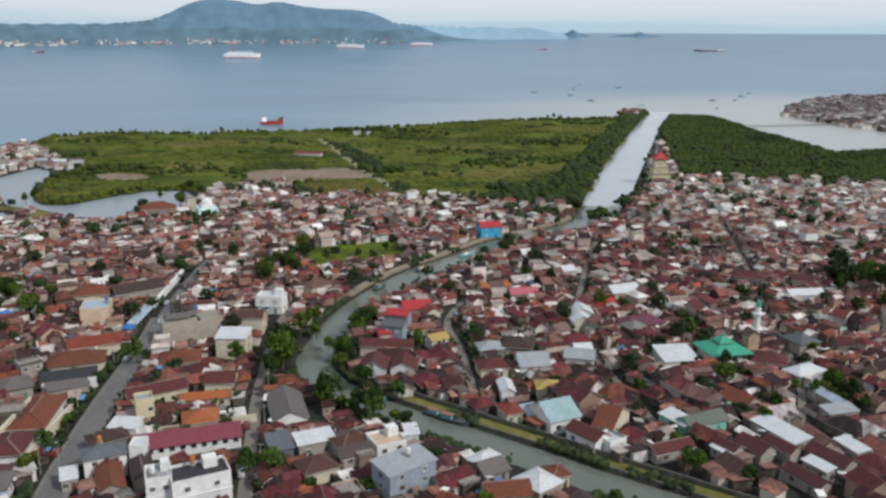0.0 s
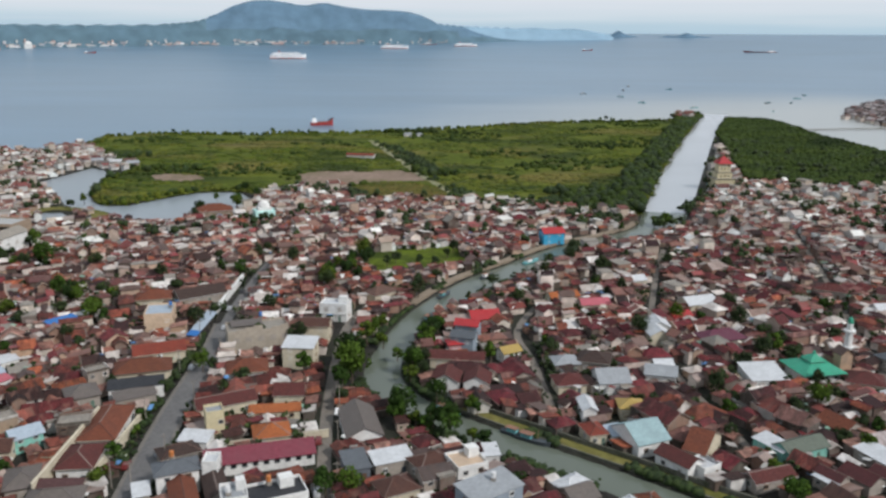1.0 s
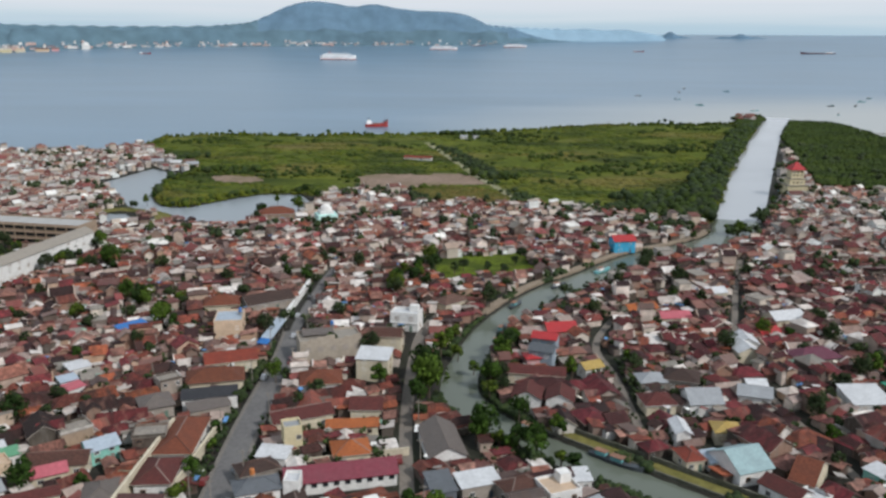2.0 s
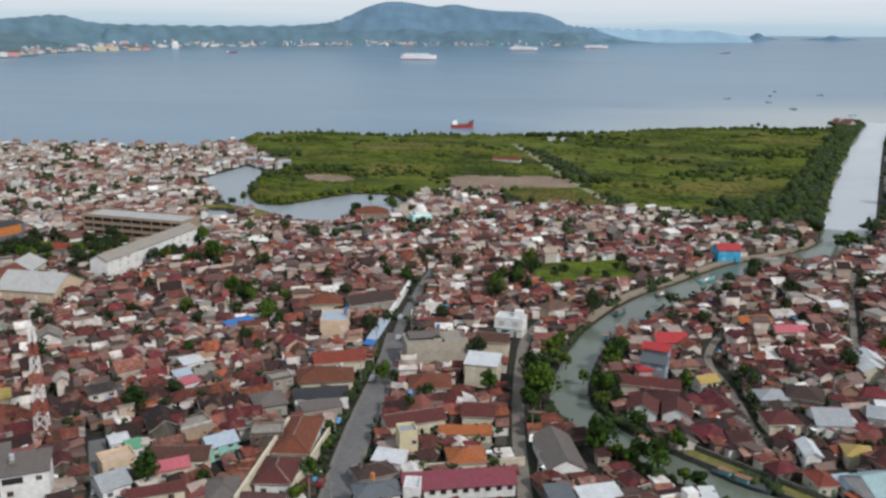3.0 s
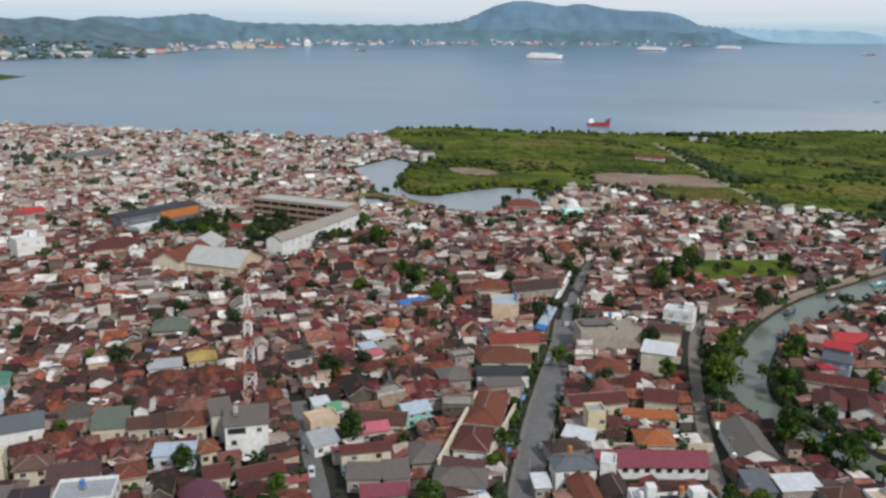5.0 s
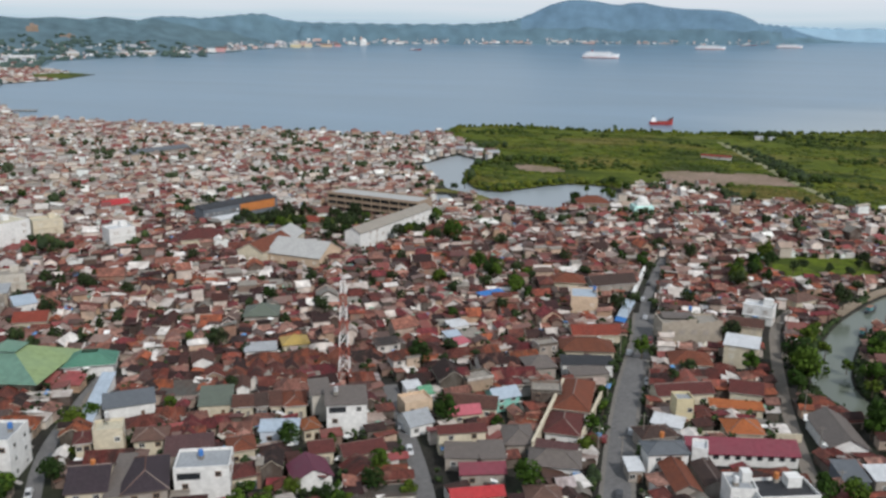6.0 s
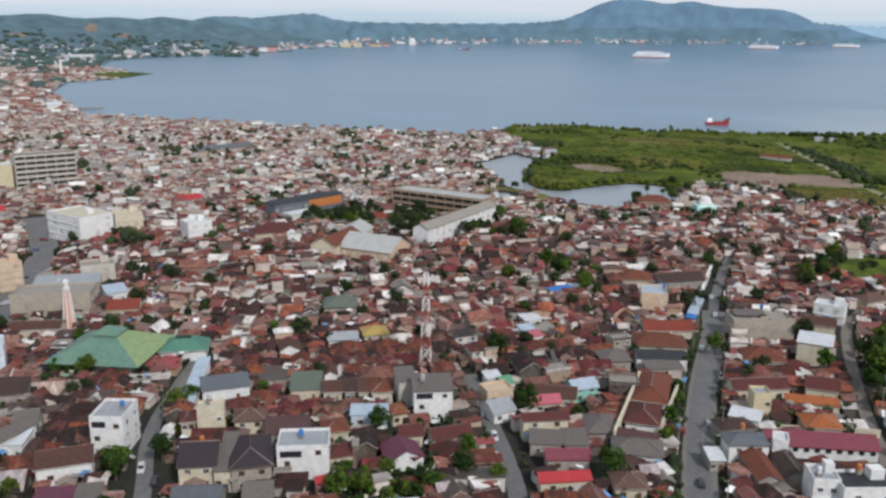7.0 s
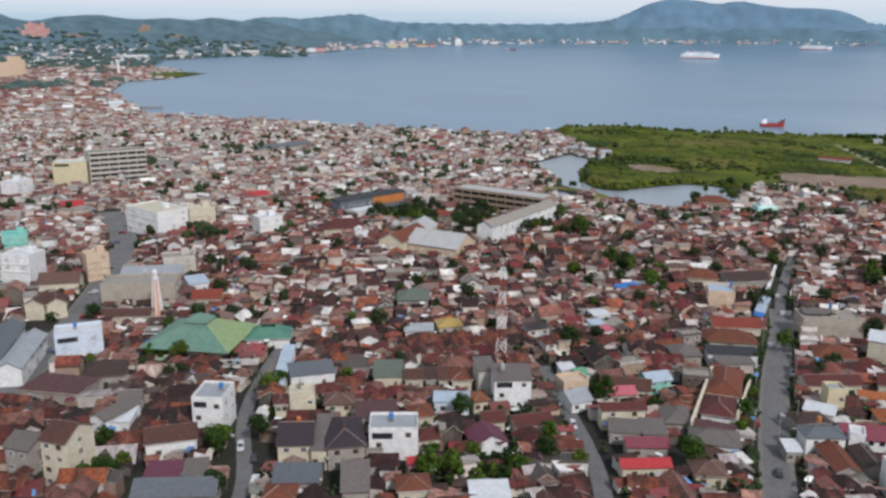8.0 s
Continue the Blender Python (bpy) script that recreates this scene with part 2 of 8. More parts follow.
m_field = surface("bright_grass_field", [(0.088, 0.118, 0.013)], 0.95, grain=(0.4, 0.4), stain=(0, 0), spec=0.1,
                  patches=((0.06, 0.85, (0.035, 0.052, 0.010), (0.5, 1, 1), 0.46), (0.15, 0.6, (0.075, 0.085, 0.02), (1, 1, 1), 0.52)))
# Far land: air haze is put into these colours, bluer and paler with distance.
m_far = surface("haze_tinted_wooded_foothills", [(0.076, 0.126, 0.152)], 0.95, grain=(0.02, 0.25), stain=(0.0035, 0.45), stain_col=(0.095, 0.148, 0.168))
m_mid = surface("haze_tinted_wooded_ridge", [(0.092, 0.156, 0.200)], 0.95, grain=(0.015, 0.22), stain=(0.004, 0.3), stain_col=(0.102, 0.168, 0.196))
m_mount = surface("haze_tinted_mountain", [(0.112, 0.188, 0.262)], 0.95, grain=(0.02, 0.15), stain=(0.006, 0.25), stain_col=(0.100, 0.176, 0.222))
m_headland = surface("haze_paled_far_headland", [(0.24, 0.36, 0.46)], 0.95, grain=(0.02, 0.08), stain=(0.006, 0.15), stain_col=(0.28, 0.40, 0.48))
m_red_earth = surface("red_earth_cutting", [(0.36, 0.185, 0.165)], 0.95, grain=(0.05, 0.25), stain=(0.02, 0.4), stain_col=(0.40, 0.26, 0.23))


def water(name, base, rough, waves, shallow=()):
    m = bpy.data.materials.new(name)
    m.use_nodes = True
    n, l = m.node_tree.nodes, m.node_tree.links
    p = n["Principled BSDF"]
    p.inputs["Roughness"].default_value, p.inputs["IOR"].default_value = rough, 1.33
    co = n.new("ShaderNodeTexCoord")
    t, t2, k, b, mx, c = (n.new("ShaderNodeTexNoise"), n.new("ShaderNodeTexNoise"), n.new("ShaderNodeMapRange"), n.new("ShaderNodeBump"),
                          n.new("ShaderNodeVectorMath"), n.new("ShaderNodeMapping"))
    t.inputs["Scale"].default_value, t.inputs["Detail"].default_value = waves, 4.0
    c.inputs["Scale"].default_value = (0.35, 1.0, 1.0)
    t2.inputs["Scale"].default_value, t2.inputs["Detail"].default_value = 0.006, 5.0
    l.new(co.outputs["Object"], t.inputs["Vector"])
    l.new(co.outputs["Object"], c.inputs["Vector"])
    l.new(c.outputs["Vector"], t2.inputs["Vector"])
    l.new(t2.outputs["Fac"], k.inputs["Value"])
    k.inputs["From Min"].default_value, k.inputs["From Max"].default_value = 0.3, 0.7
    k.inputs["To Min"].default_value, k.inputs["To Max"].default_value = 0.88, 1.12
    mx.operation = "MULTIPLY"
    mx.inputs[0].default_value = base
    l.new(k.outputs[0], mx.inputs[1])
    out = mx.outputs[0]
    for sx, sy, reach, tint in shallow:
        # River-mouth silt and sky glare, painted as paler colour: x, y, reach, colour.
        far, mr, mm, sc = n.new("ShaderNodeVectorMath"), n.new("ShaderNodeMapRange"), n.new("ShaderNodeMix"), n.new("ShaderNodeMath")
        far.operation, mm.data_type, sc.operation = "DISTANCE", "RGBA", "MULTIPLY_ADD"
        far.inputs[1].default_value = (sx, sy, 0)
        l.new(co.outputs["Object"], far.inputs[0])
        sc.inputs[1].default_value = -0.42 * reach
        l.new(t2.outputs["Fac"], sc.inputs[0])
        l.new(far.outputs["Value"], sc.inputs[2])
        mr.inputs["From Min"].default_value, mr.inputs["From Max"].default_value = reach * 0.35, reach
        mr.inputs["To Min"].default_value, mr.inputs["To Max"].default_value = 1.0, 0.0
        l.new(sc.outputs[0], mr.inputs["Value"])
        l.new(mr.outputs[0], mm.inputs[0])
        l.new(out, mm.inputs[6])
        mm.inputs[7].default_value = (*tint, 1)
        out = mm.outputs[2]
    l.new(out, p.inputs["Base Color"])
    b.inputs["Strength"].default_value, b.inputs["Distance"].default_value = 0.25, 0.2
    l.new(t.outputs["Fac"], b.inputs["Height"])
    l.new(b.outputs["Normal"], p.inputs["Normal"])
    return m


# The second pale spot puts the lagoon's sky reflection into its colour.
m_sea = water("hazy_bay_water", (0.12, 0.195, 0.27), 0.28, 0.25, ((560, 960, 620, (0.36, 0.37, 0.36)), (-255, 560, 190, (0.235, 0.265, 0.29))))
# Pale base colour stands in for bright sky reflected along the canal.
m_canal = water("sky_sheen_canal_water", (0.40, 0.41, 0.43), 0.12, 0.5)
m_river = water("murky_river_water", (0.115, 0.13, 0.105), 0.13, 0.6)
GREENS = [(0.034, 0.066, 0.010), (0.024, 0.048, 0.009), (0.050, 0.084, 0.012), (0.018, 0.035, 0.009), (0.058, 0.084, 0.012)]
m_leaf = surface("tree_foliage", GREENS, 0.9, rand="object", grain=(1.5, 0.45), stain=(0.5, 0.3), spec=0.1)
mi_leaf = surface("scrub_foliage", [(0.068, 0.092, 0.010), (0.052, 0.072, 0.009), (0.080, 0.096, 0.012), (0.040, 0.058, 0.009), (0.088, 0.098, 0.015)],
                  0.9, rand="island", grain=(0.4, 0.3), stain=(0, 0), spec=0.1, patches=MARSH_PATCHES)
mi_dark = surface("mangrove_foliage", [(0.018, 0.032, 0.009), (0.024, 0.04, 0.011), (0.015, 0.026, 0.008), (0.031, 0.047, 0.012)],
                  0.9, rand="island", grain=(0.4, 0.35), stain=(0.03, 0.3))
mi_grove = surface("grove_foliage", [(0.034, 0.052, 0.012), (0.029, 0.045, 0.011), (0.038, 0.057, 0.012), (0.025, 0.040, 0.010)], 0.9, rand="island", grain=(0.4, 0.35), stain=(0, 0), spec=0.1,
                   patches=((0.012, 0.85, (0.013, 0.022, 0.007), (0.6, 1.4, 1), 0.54), (0.04, 0.4, (0.062, 0.082, 0.014), (0.6, 1, 1), 0.53)))
m_fascia = surface("fascia_paint", [(0.62, 0.60, 0.56), (0.10, 0.06, 0.05), (0.40, 0.36, 0.31), (0.55, 0.48, 0.38), (0.16, 0.12, 0.10)], 0.8, rand="object", grain=(2.0, 0.2), stain=(0.8, 0.5), stain_col=(0.12, 0.10, 0.09))
m_ridge = surface("ridge_mortar", [(0.15, 0.095, 0.08), (0.09, 0.045, 0.036), (0.22, 0.17, 0.15)], 0.9, rand="object")
m_bark = surface("tree_bark", [(0.11, 0.085, 0.065)], 0.95, grain=(4, 0.3))


# ---------------------------------------------------------------- mesh helpers
class Geo:
    """Vertices and faces of one mesh, with a material slot for each face."""

    def __init__(self):
        self.v, self.f, self.s = [], [], []

    def add(self, verts, faces, slot=0):
        k = len(self.v)
        self.v += [tuple(p) for p in verts]
        self.f += [tuple(k + i for i in q) for q in faces]
        self.s += [slot] * len(faces)

    def box(self, x0, y0, z0, x1, y1, z1, slot=0):
        self.add([(x0, y0, z0), (x1, y0, z0), (x1, y1, z0), (x0, y1, z0), (x0, y0, z1), (x1, y0, z1), (x1, y1, z1), (x0, y1, z1)],
                 [(0, 3, 2, 1), (4, 5, 6, 7), (0, 1, 5, 4), (1, 2, 6, 5), (2, 3, 7, 6), (3, 0, 4, 7)], slot)

    def gable_walls(self, w, d, h, rise, slot=0):
        """Walls w (x) by d (y), h to the eaves, with gables on the two x ends; the ridge runs along x."""
        a, b = w / 2, d / 2
        self.add([(-a, -b, 0), (a, -b, 0), (a, b, 0), (-a, b, 0), (-a, -b, h), (a, -b, h), (a, b, h), (-a, b, h), (-a, 0, h + rise), (a, 0, h + rise)],
                 [(0, 1, 5, 4), (2, 3, 7, 6), (1, 2, 6, 9, 5), (3, 0, 4, 8, 7)], slot)

    def gable_roof(self, w, d, h, rise, over=0.5, thick=0.2, slot=0, edge=None):
        a, b = w / 2 + over, d / 2 + over
        drop = rise * over / (d / 2)
        prof = [(-b, h - drop), (0, h + rise), (b, h - drop), (b, h - drop + thick), (0, h + rise + thick), (-b, h - drop + thick)]
        v = [(-a, y, z) for y, z in prof] + [(a, y, z) for y, z in prof]
        self.add(v, [(i, (i + 1) % 6, 6 + (i + 1) % 6, 6 + i) for i in (0, 1, 3, 4)], slot)
        k = len(self.v) - 12
        more = [(i, (i + 1) % 6, 6 + (i + 1) % 6, 6 + i) for i in (2, 5)] + [(0, 5, 4, 1), (1, 4, 3, 2), (6, 7, 10, 11), (7, 8, 9, 10)]
        self.f += [tuple(k + i for i in q) for q in more]
        self.s += [slot if edge is None else edge] * 6

    def hip_roof(self, w, d, h, rise, over=0.6, thick=0.2, slot=0, edge=None):
        a, b = w / 2 + over, d / 2 + over
        r = max(a - b, 0.02) if a > b else 0.02
        s = max(b - a, 0.02) if b > a else 0.0
        z = h - 0.05
        v = [(-a, -b, z), (a, -b, z), (a, b, z), (-a, b, z), (-a, -b, z + thick), (a, -b, z + thick), (a, b, z + thick), (-a, b, z + thick)]
        if a >= b:
            v += [(-r, 0, h + rise), (r, 0, h + rise)]
            top = [(4, 5, 9, 8), (5, 6, 9), (6, 7, 8, 9), (7, 4, 8)]
        else:
            v += [(0, -s, h + rise), (0, s, h + rise)]
            top = [(4, 5, 8), (5, 6, 9, 8), (6, 7, 9), (7, 4, 8, 9)]
        self.add(v, [(0, 3, 2, 1)] + top, slot)
        k = len(self.v) - 10
        self.f += [tuple(k + i for i in q) for q in ((0, 1, 5, 4), (1, 2, 6, 5), (2, 3, 7, 6), (3, 0, 4, 7))]
        self.s += [slot if edge is None else edge] * 4

    def shed_roof(self, w, d, h, rise, over=0.4, thick=0.1, slot=0, edge=None):
        a, b = w / 2 + over, d / 2 + over
        k = rise * over / d
        v = [(-a, -b, h - k), (a, -b, h - k), (a, b, h + rise + k), (-a, b, h + rise + k)]
        v += [(x, y, z + thick) for x, y, z in v]
        self.add(v, [(0, 3, 2, 1), (4, 5, 6, 7), (0, 1, 5, 4), (1, 2, 6, 5), (2, 3, 7, 6), (3, 0, 4, 7)], slot)
        if edge is not None:
            self.s[-4:] = [edge] * 4

    def tube(self, a, b, r0, r1, n=6, slot=0):
        a, b = Vector(a), Vector(b)
        q = (b - a).to_track_quat("Z", "Y").to_matrix()
        ring = [(math.cos(2 * math.pi * i / n), math.sin(2 * math.pi * i / n)) for i in range(n)]
        v = [a + q @ Vector((r0 * c, r0 * s, 0)) for c, s in ring] + [b + q @ Vector((r1 * c, r1 * s, 0)) for c, s in ring]
        self.add(v, [(i, (i + 1) % n, n + (i + 1) % n, n + i) for i in range(n)] + [tuple(range(n))[::-1], tuple(range(n, 2 * n))], slot)

    def dome(self, x, y, z, r, hz, n=12, k=5, slot=0):
        v = [(x + r * math.cos(math.pi / 2 * j / k) * math.cos(2 * math.pi * i / n), y + r * math.cos(math.pi / 2 * j / k) * math.sin(2 * math.pi * i / n),
              z + hz * math.sin(math.pi / 2 * j / k)) for j in range(k) for i in range(n)] + [(x, y, z + hz)]
        f = [(j * n + i, j * n + (i + 1) % n, (j + 1) * n + (i + 1) % n, (j + 1) * n + i) for j in range(k - 1) for i in range(n)]
        f += [((k - 1) * n + i, (k - 1) * n + (i + 1) % n, k * n) for i in range(n)]
        self.add(v, f, slot)

    def mesh(self, name, mats):
        me = bpy.data.meshes.new(name)
        me.from_pydata(self.v, [], self.f)
        for m in mats:
            me.materials.append(m)
        if len(mats) > 1:
            me.polygons.foreach_set("material_index", np.array(self.s, dtype=np.int32))
        me.update()
        return me


def part(name, g, material, parent=None, label="", at=None):
    """Links a Geo as one mesh object, under a thing or a part."""
    ob = new(name, g.mesh(name, material if isinstance(material, (list, tuple)) else [material]))
    if parent is not None:
        ob.parent = parent
    if at is not None:
        ob.matrix_basis = at
    return tagged(ob, label)


def thing(name, label, category, m, group="", kind=""):
    """An Empty at the base of a thing, which parents its parts."""
    ob = new(name)
    ob.empty_display_size = 0.5
    ob.matrix_basis = m
    return tagged(ob, label, category, group, kind)


# ---------------------------------------------------------------- plan of the coast, river, roads
EYE0 = (-40.0, 0.0)
FAR = 3000.0


def spline(pts, n):
    """A smooth line through the points (Catmull-Rom), n steps for each stretch."""
    p = np.array(pts, dtype=float)
    p = np.vstack([2 * p[0] - p[1], p, 2 * p[-1] - p[-2]])
    t = np.linspace(0, 1, n, endpoint=False)[:, None]
    out = [0.5 * (2 * p[i] + (p[i + 1] - p[i - 1]) * t + (2 * p[i - 1] - 5 * p[i] + 4 * p[i + 1] - p[i + 2]) * t ** 2
                  + (3 * p[i] - p[i - 1] - 3 * p[i + 1] + p[i + 2]) * t ** 3) for i in range(1, len(p) - 2)]
    return np.vstack(out + [p[-2:-1]])


def line_dist(x, y, pts):
    """Distance from points to a line of two columns; with a third column (half width), distance past its edge."""
    best = np.full(np.shape(x), 1e9)
    for a, b in zip(pts[:-1], pts[1:]):
        d = b[:2] - a[:2]
        t = np.clip(((x - a[0]) * d[0] + (y - a[1]) * d[1]) / (d @ d + 1e-9), 0, 1)
        w = a[2] + t * (b[2] - a[2]) if len(a) > 2 else 0.0
        best = np.minimum(best, np.hypot(x - a[0] - t * d[0], y - a[1] - t * d[1]) - w)
    return best


def inside(x, y, poly):
    res = np.zeros(np.shape(x), bool)
    for (x0, y0), (x1, y1) in zip(poly, np.roll(poly, -1, 0)):
        res ^= ((y0 > y) != (y1 > y)) & (x < (x1 - x0) * (y - y0) / (y1 - y0 + 1e-12) + x0)
    return res


def poly_dist(x, y, poly):
    """Signed distance to a polygon's edge, positive inside."""
    d = line_dist(x, y, np.vstack([poly, poly[:1]]))
    return np.where(inside(x, y, poly), d, -d)


RIVER = spline([(305, 1200, 17), (223, 943, 15), (144, 680, 17), (101, 527, 14.5), (84, 482, 10), (56, 452, 7.5), (30, 430, 7.5), (4, 392, 8),
                (-13, 368, 8.5), (-27, 341, 7.5), (-37, 314, 6.5), (-42, 286, 6.5), (-43, 264, 7), (-37, 248, 7), (-27, 236, 6.5),
                (-15, 226, 6.5), (-4, 218, 6.5), (10, 208, 6.5), (24, 198, 6.5), (37, 188, 6.5), (60, 172, 6.5), (110, 135, 7), (200, 70, 7)], 5)
COAST = np.array([(1500, -1500), (1500, 830), (700, 800), (480, 790), (410, 784), (355, 762), (348, 850), (343, 939), (345, 1040), (340, 1105), (312, 1125), (305, 1215),
                  (257, 1198), (236, 1171), (240, 1132), (253, 1118), (262, 1098), (240, 1108), (201, 1100), (175, 1078), (150, 1090), (45, 1047), (-55, 979), (-140, 935), (-257, 908), (-353, 904), (-405, 880), (-398, 806),
                  (-419, 751), (-485, 754), (-614, 735), (-769, 727), (-875, 715), (-1205, 943), (-1256, 987), (-1423, 1160), (-1425, 1280),
                  (-1527, 1495), (-1793, 1581), (-2170, 1990), (-2265, 2369), (-2341, 2999), (-2456, 3374), (-4500, 3676), (-4500, -1500)])
LAGOON = np.array([(-335, 600), (-327, 672), (-292, 645), (-288, 612), (-284, 580), (-268, 545), (-252, 524), (-236, 523), (-222, 550), (-205, 573), (-178, 576),
                   (-166, 556), (-154, 514), (-166, 504), (-186, 500), (-186, 472), (-206, 474), (-226, 487), (-236, 500), (-258, 511), (-276, 522), (-302, 562)])
POND = np.array([(-262, 462), (-280, 500), (-265, 500), (-246, 478)])
MANGROVE = np.array([(-290, 606), (-284, 580), (-268, 545), (-252, 525), (-236, 524), (-222, 551), (-205, 574), (-178, 577), (-160, 566), (-140, 590), (-106, 590), (-85, 552), (-36, 552), (17, 545), (55, 515),
                     (84, 515), (128, 680), (208, 950), (258, 1092), (240, 1106), (201, 1098), (175, 1077), (150, 1088), (45, 1047), (-55, 979), (-140, 935), (-257, 908),
                     (-353, 904), (-405, 880), (-392, 800), (-318, 700), (-290, 650)])
MANGROVE_EAST = np.array([(182, 640), (240, 945), (300, 1125), (353, 1098), (360, 1040), (352, 850), (355, 762), (410, 784), (480, 790), (700, 800), (700, 600),
                          (319, 602), (254, 612)])
SPIT = np.array([(-1440, 1290), (-1500, 1430), (-1530, 1500), (-1620, 1540), (-1640, 1420), (-1560, 1330)])
BARE = np.array([(-154, 650), (-141, 665), (-101, 668), (-80, 677), (-62, 655), (-42, 623), (-62, 623), (-94, 619), (-108, 602), (-118, 573), (-140, 598)])
STRIP = np.array([(-264, 629), (-256, 646), (-231, 641), (-218, 622), (-222, 614), (-241, 610)])
CANAL_SPIT = np.array([(240, 1134), (238, 1170), (257, 1194), (284, 1208), (276, 1150), (262, 1122), (252, 1120)])
SCRUB = np.array([(-108, 560), (-106, 594), (-90, 617), (-60, 614), (-38, 588), (-36, 550), (-68, 546), (-90, 546)])
FIELD = np.array([(-72, 414), (-26, 432), (-12, 398), (-60, 370)])
TRACK = spline([(-24, 560), (-38, 592), (-65, 668), (-95, 765), (-126, 860)], 5)
TRACK_SIDE = spline([(-50, 665), (-72, 737), (-105, 824)], 5)
MAIN_ROAD = spline([(-70, 60), (-89, 161), (-98, 221), (-103, 277), (-107, 306)], 5)
UPPER_ROAD = spline([(-106.8, 304), (-109, 325), (-111.5, 367), (-112, 392)], 5)
EAST_ROAD = spline([(-38, 130), (-50, 200), (-56, 240), (-60, 285), (-60, 315), (-52, 345)], 5)
SIDE_STREET = spline([(-166, 208), (-154, 190), (-130, 153), (-116, 120)], 5)
WEST_STREET = spline([(-185, 70), (-198, 102), (-224, 133), (-240, 161), (-249, 180)], 5)
BOULEVARD = spline([(-270, 60), (-302, 120), (-326, 159), (-398, 246), (-453, 288), (-472, 302)], 5)
MOSQUE_LANE = spline([(-226, 150), (-234, 158), (-241, 168), (-244, 178)], 4)
EAST_LANE = spline([(10, 235), (6, 275), (2, 305), (16, 345), (40, 380)], 5)
EAST_LANE_B = spline([(60, 215), (50, 290), (62, 360), (80, 430)], 5)
EAST_LANE_C = spline([(80, 180), (110, 240), (128, 320), (150, 420), (170, 540)], 5)
ROADS = [("main_road", MAIN_ROAD, 3.1, "asphalt"), ("upper_road", UPPER_ROAD, 1.9, "asphalt"), ("east_road", EAST_ROAD, 1.8, "lane"), ("side_street", SIDE_STREET, 2.2, "asphalt"),
         ("west_street", WEST_STREET, 1.9, "asphalt"), ("boulevard", BOULEVARD, 5.2, "asphalt"), ("mosque_lane", MOSQUE_LANE, 2.4, "lane"),
         ("east_lane", EAST_LANE, 1.3, "lane"), ("terrace_lane", EAST_LANE_B, 1.2, "lane"), ("kampong_lane", EAST_LANE_C, 1.2, "lane")]


def land(x, y):
    """Metres inside the shore: positive on land."""
    d = poly_dist(x, y, COAST)
    d = np.minimum(d, -poly_dist(x, y, LAGOON))
    d = np.minimum(d, -poly_dist(x, y, POND))
    return np.minimum(d, line_dist(x, y, RIVER))


# Beyond FAR the distance is drawn together towards 4.9 km, each point kept on its line of sight.
def squeeze(R):
    return np.where(R < FAR, R, FAR + 1900.0 * (1 - FAR / np.maximum(R, FAR)))


def unsqueeze(r):
    return np.where(r < FAR, r, FAR / (1 - (np.maximum(r, FAR) - FAR) / 1900.0))


def placed(az, R, h):
    """World place of a point at azimuth az (radians, clockwise from +y), true distance R and height h."""
    r = squeeze(R)
    return EYE0[0] + r * np.sin(az), EYE0[1] + r * np.cos(az), EYE + (h - EYE) * r / R


SKYLINE = np.array([(-75, .6), (-60, .7), (-55.7, .64), (-55.2, .43), (-54.3, .25), (-53.5, .32), (-52.7, .53), (-51.2, .65), (-50.2, .63), (-49.3, .51), (-48, .42),
                    (-46.3, .51), (-44.9, .42), (-43.7, .57), (-41.8, .38), (-41.3, .53), (-40.7, .64), (-39.3, .66), (-38.2, .56), (-37.1, .68), (-35, .91), (-34, .89),
                    (-33.3, .65), (-32.4, .48), (-31.3, .41), (-26.4, .38), (-21.8, .41)])
SKYLINE = np.vstack([SKYLINE, [(-20.4, .46), (-19.2, .54), (-18.3, .64), (-17.7, .80), (-17.2, 1.02), (-16.5, 1.4), (-15.8, 1.72), (-15.1, 1.92), (-14.5, 2.03), (-13.6, 2.02), (-12.5, 1.84),
                    (-11.8, 1.68), (-11.2, 1.68), (-10.6, 1.83), (-9.9, 1.87), (-8.7, 1.67), (-6.6, 1.54), (-5.5, 1.48), (-4.6, 1.35), (-3.9, 1.14), (-3.3, .86), (-2.8, .61),
                    (-1.5, .47), (.7, .38), (5.5, .33), (7.3, .2), (8.1, .0), (8.7, -.2), (60, -.3)]])
RIDGE_AT = np.array([(-75, 4500), (-55, 5000), (-42, 5300), (-38, 5900), (-33, 6700), (-27, 7600), (-20, 8700), (-17, 10500), (-3, 11000), (2, 16000), (8, 18000), (60, 18000)])
SHORE_AT = np.array([(-75, 2900), (-50, 2900), (-47.5, 2900), (-43.5, 3250), (-37.5, 3780), (-33, 5020), (-27.7, 6070), (-17, 7060), (-6.4, 7890), (-3, 8300), (2, 12000), (8, 15000), (60, 15000)])


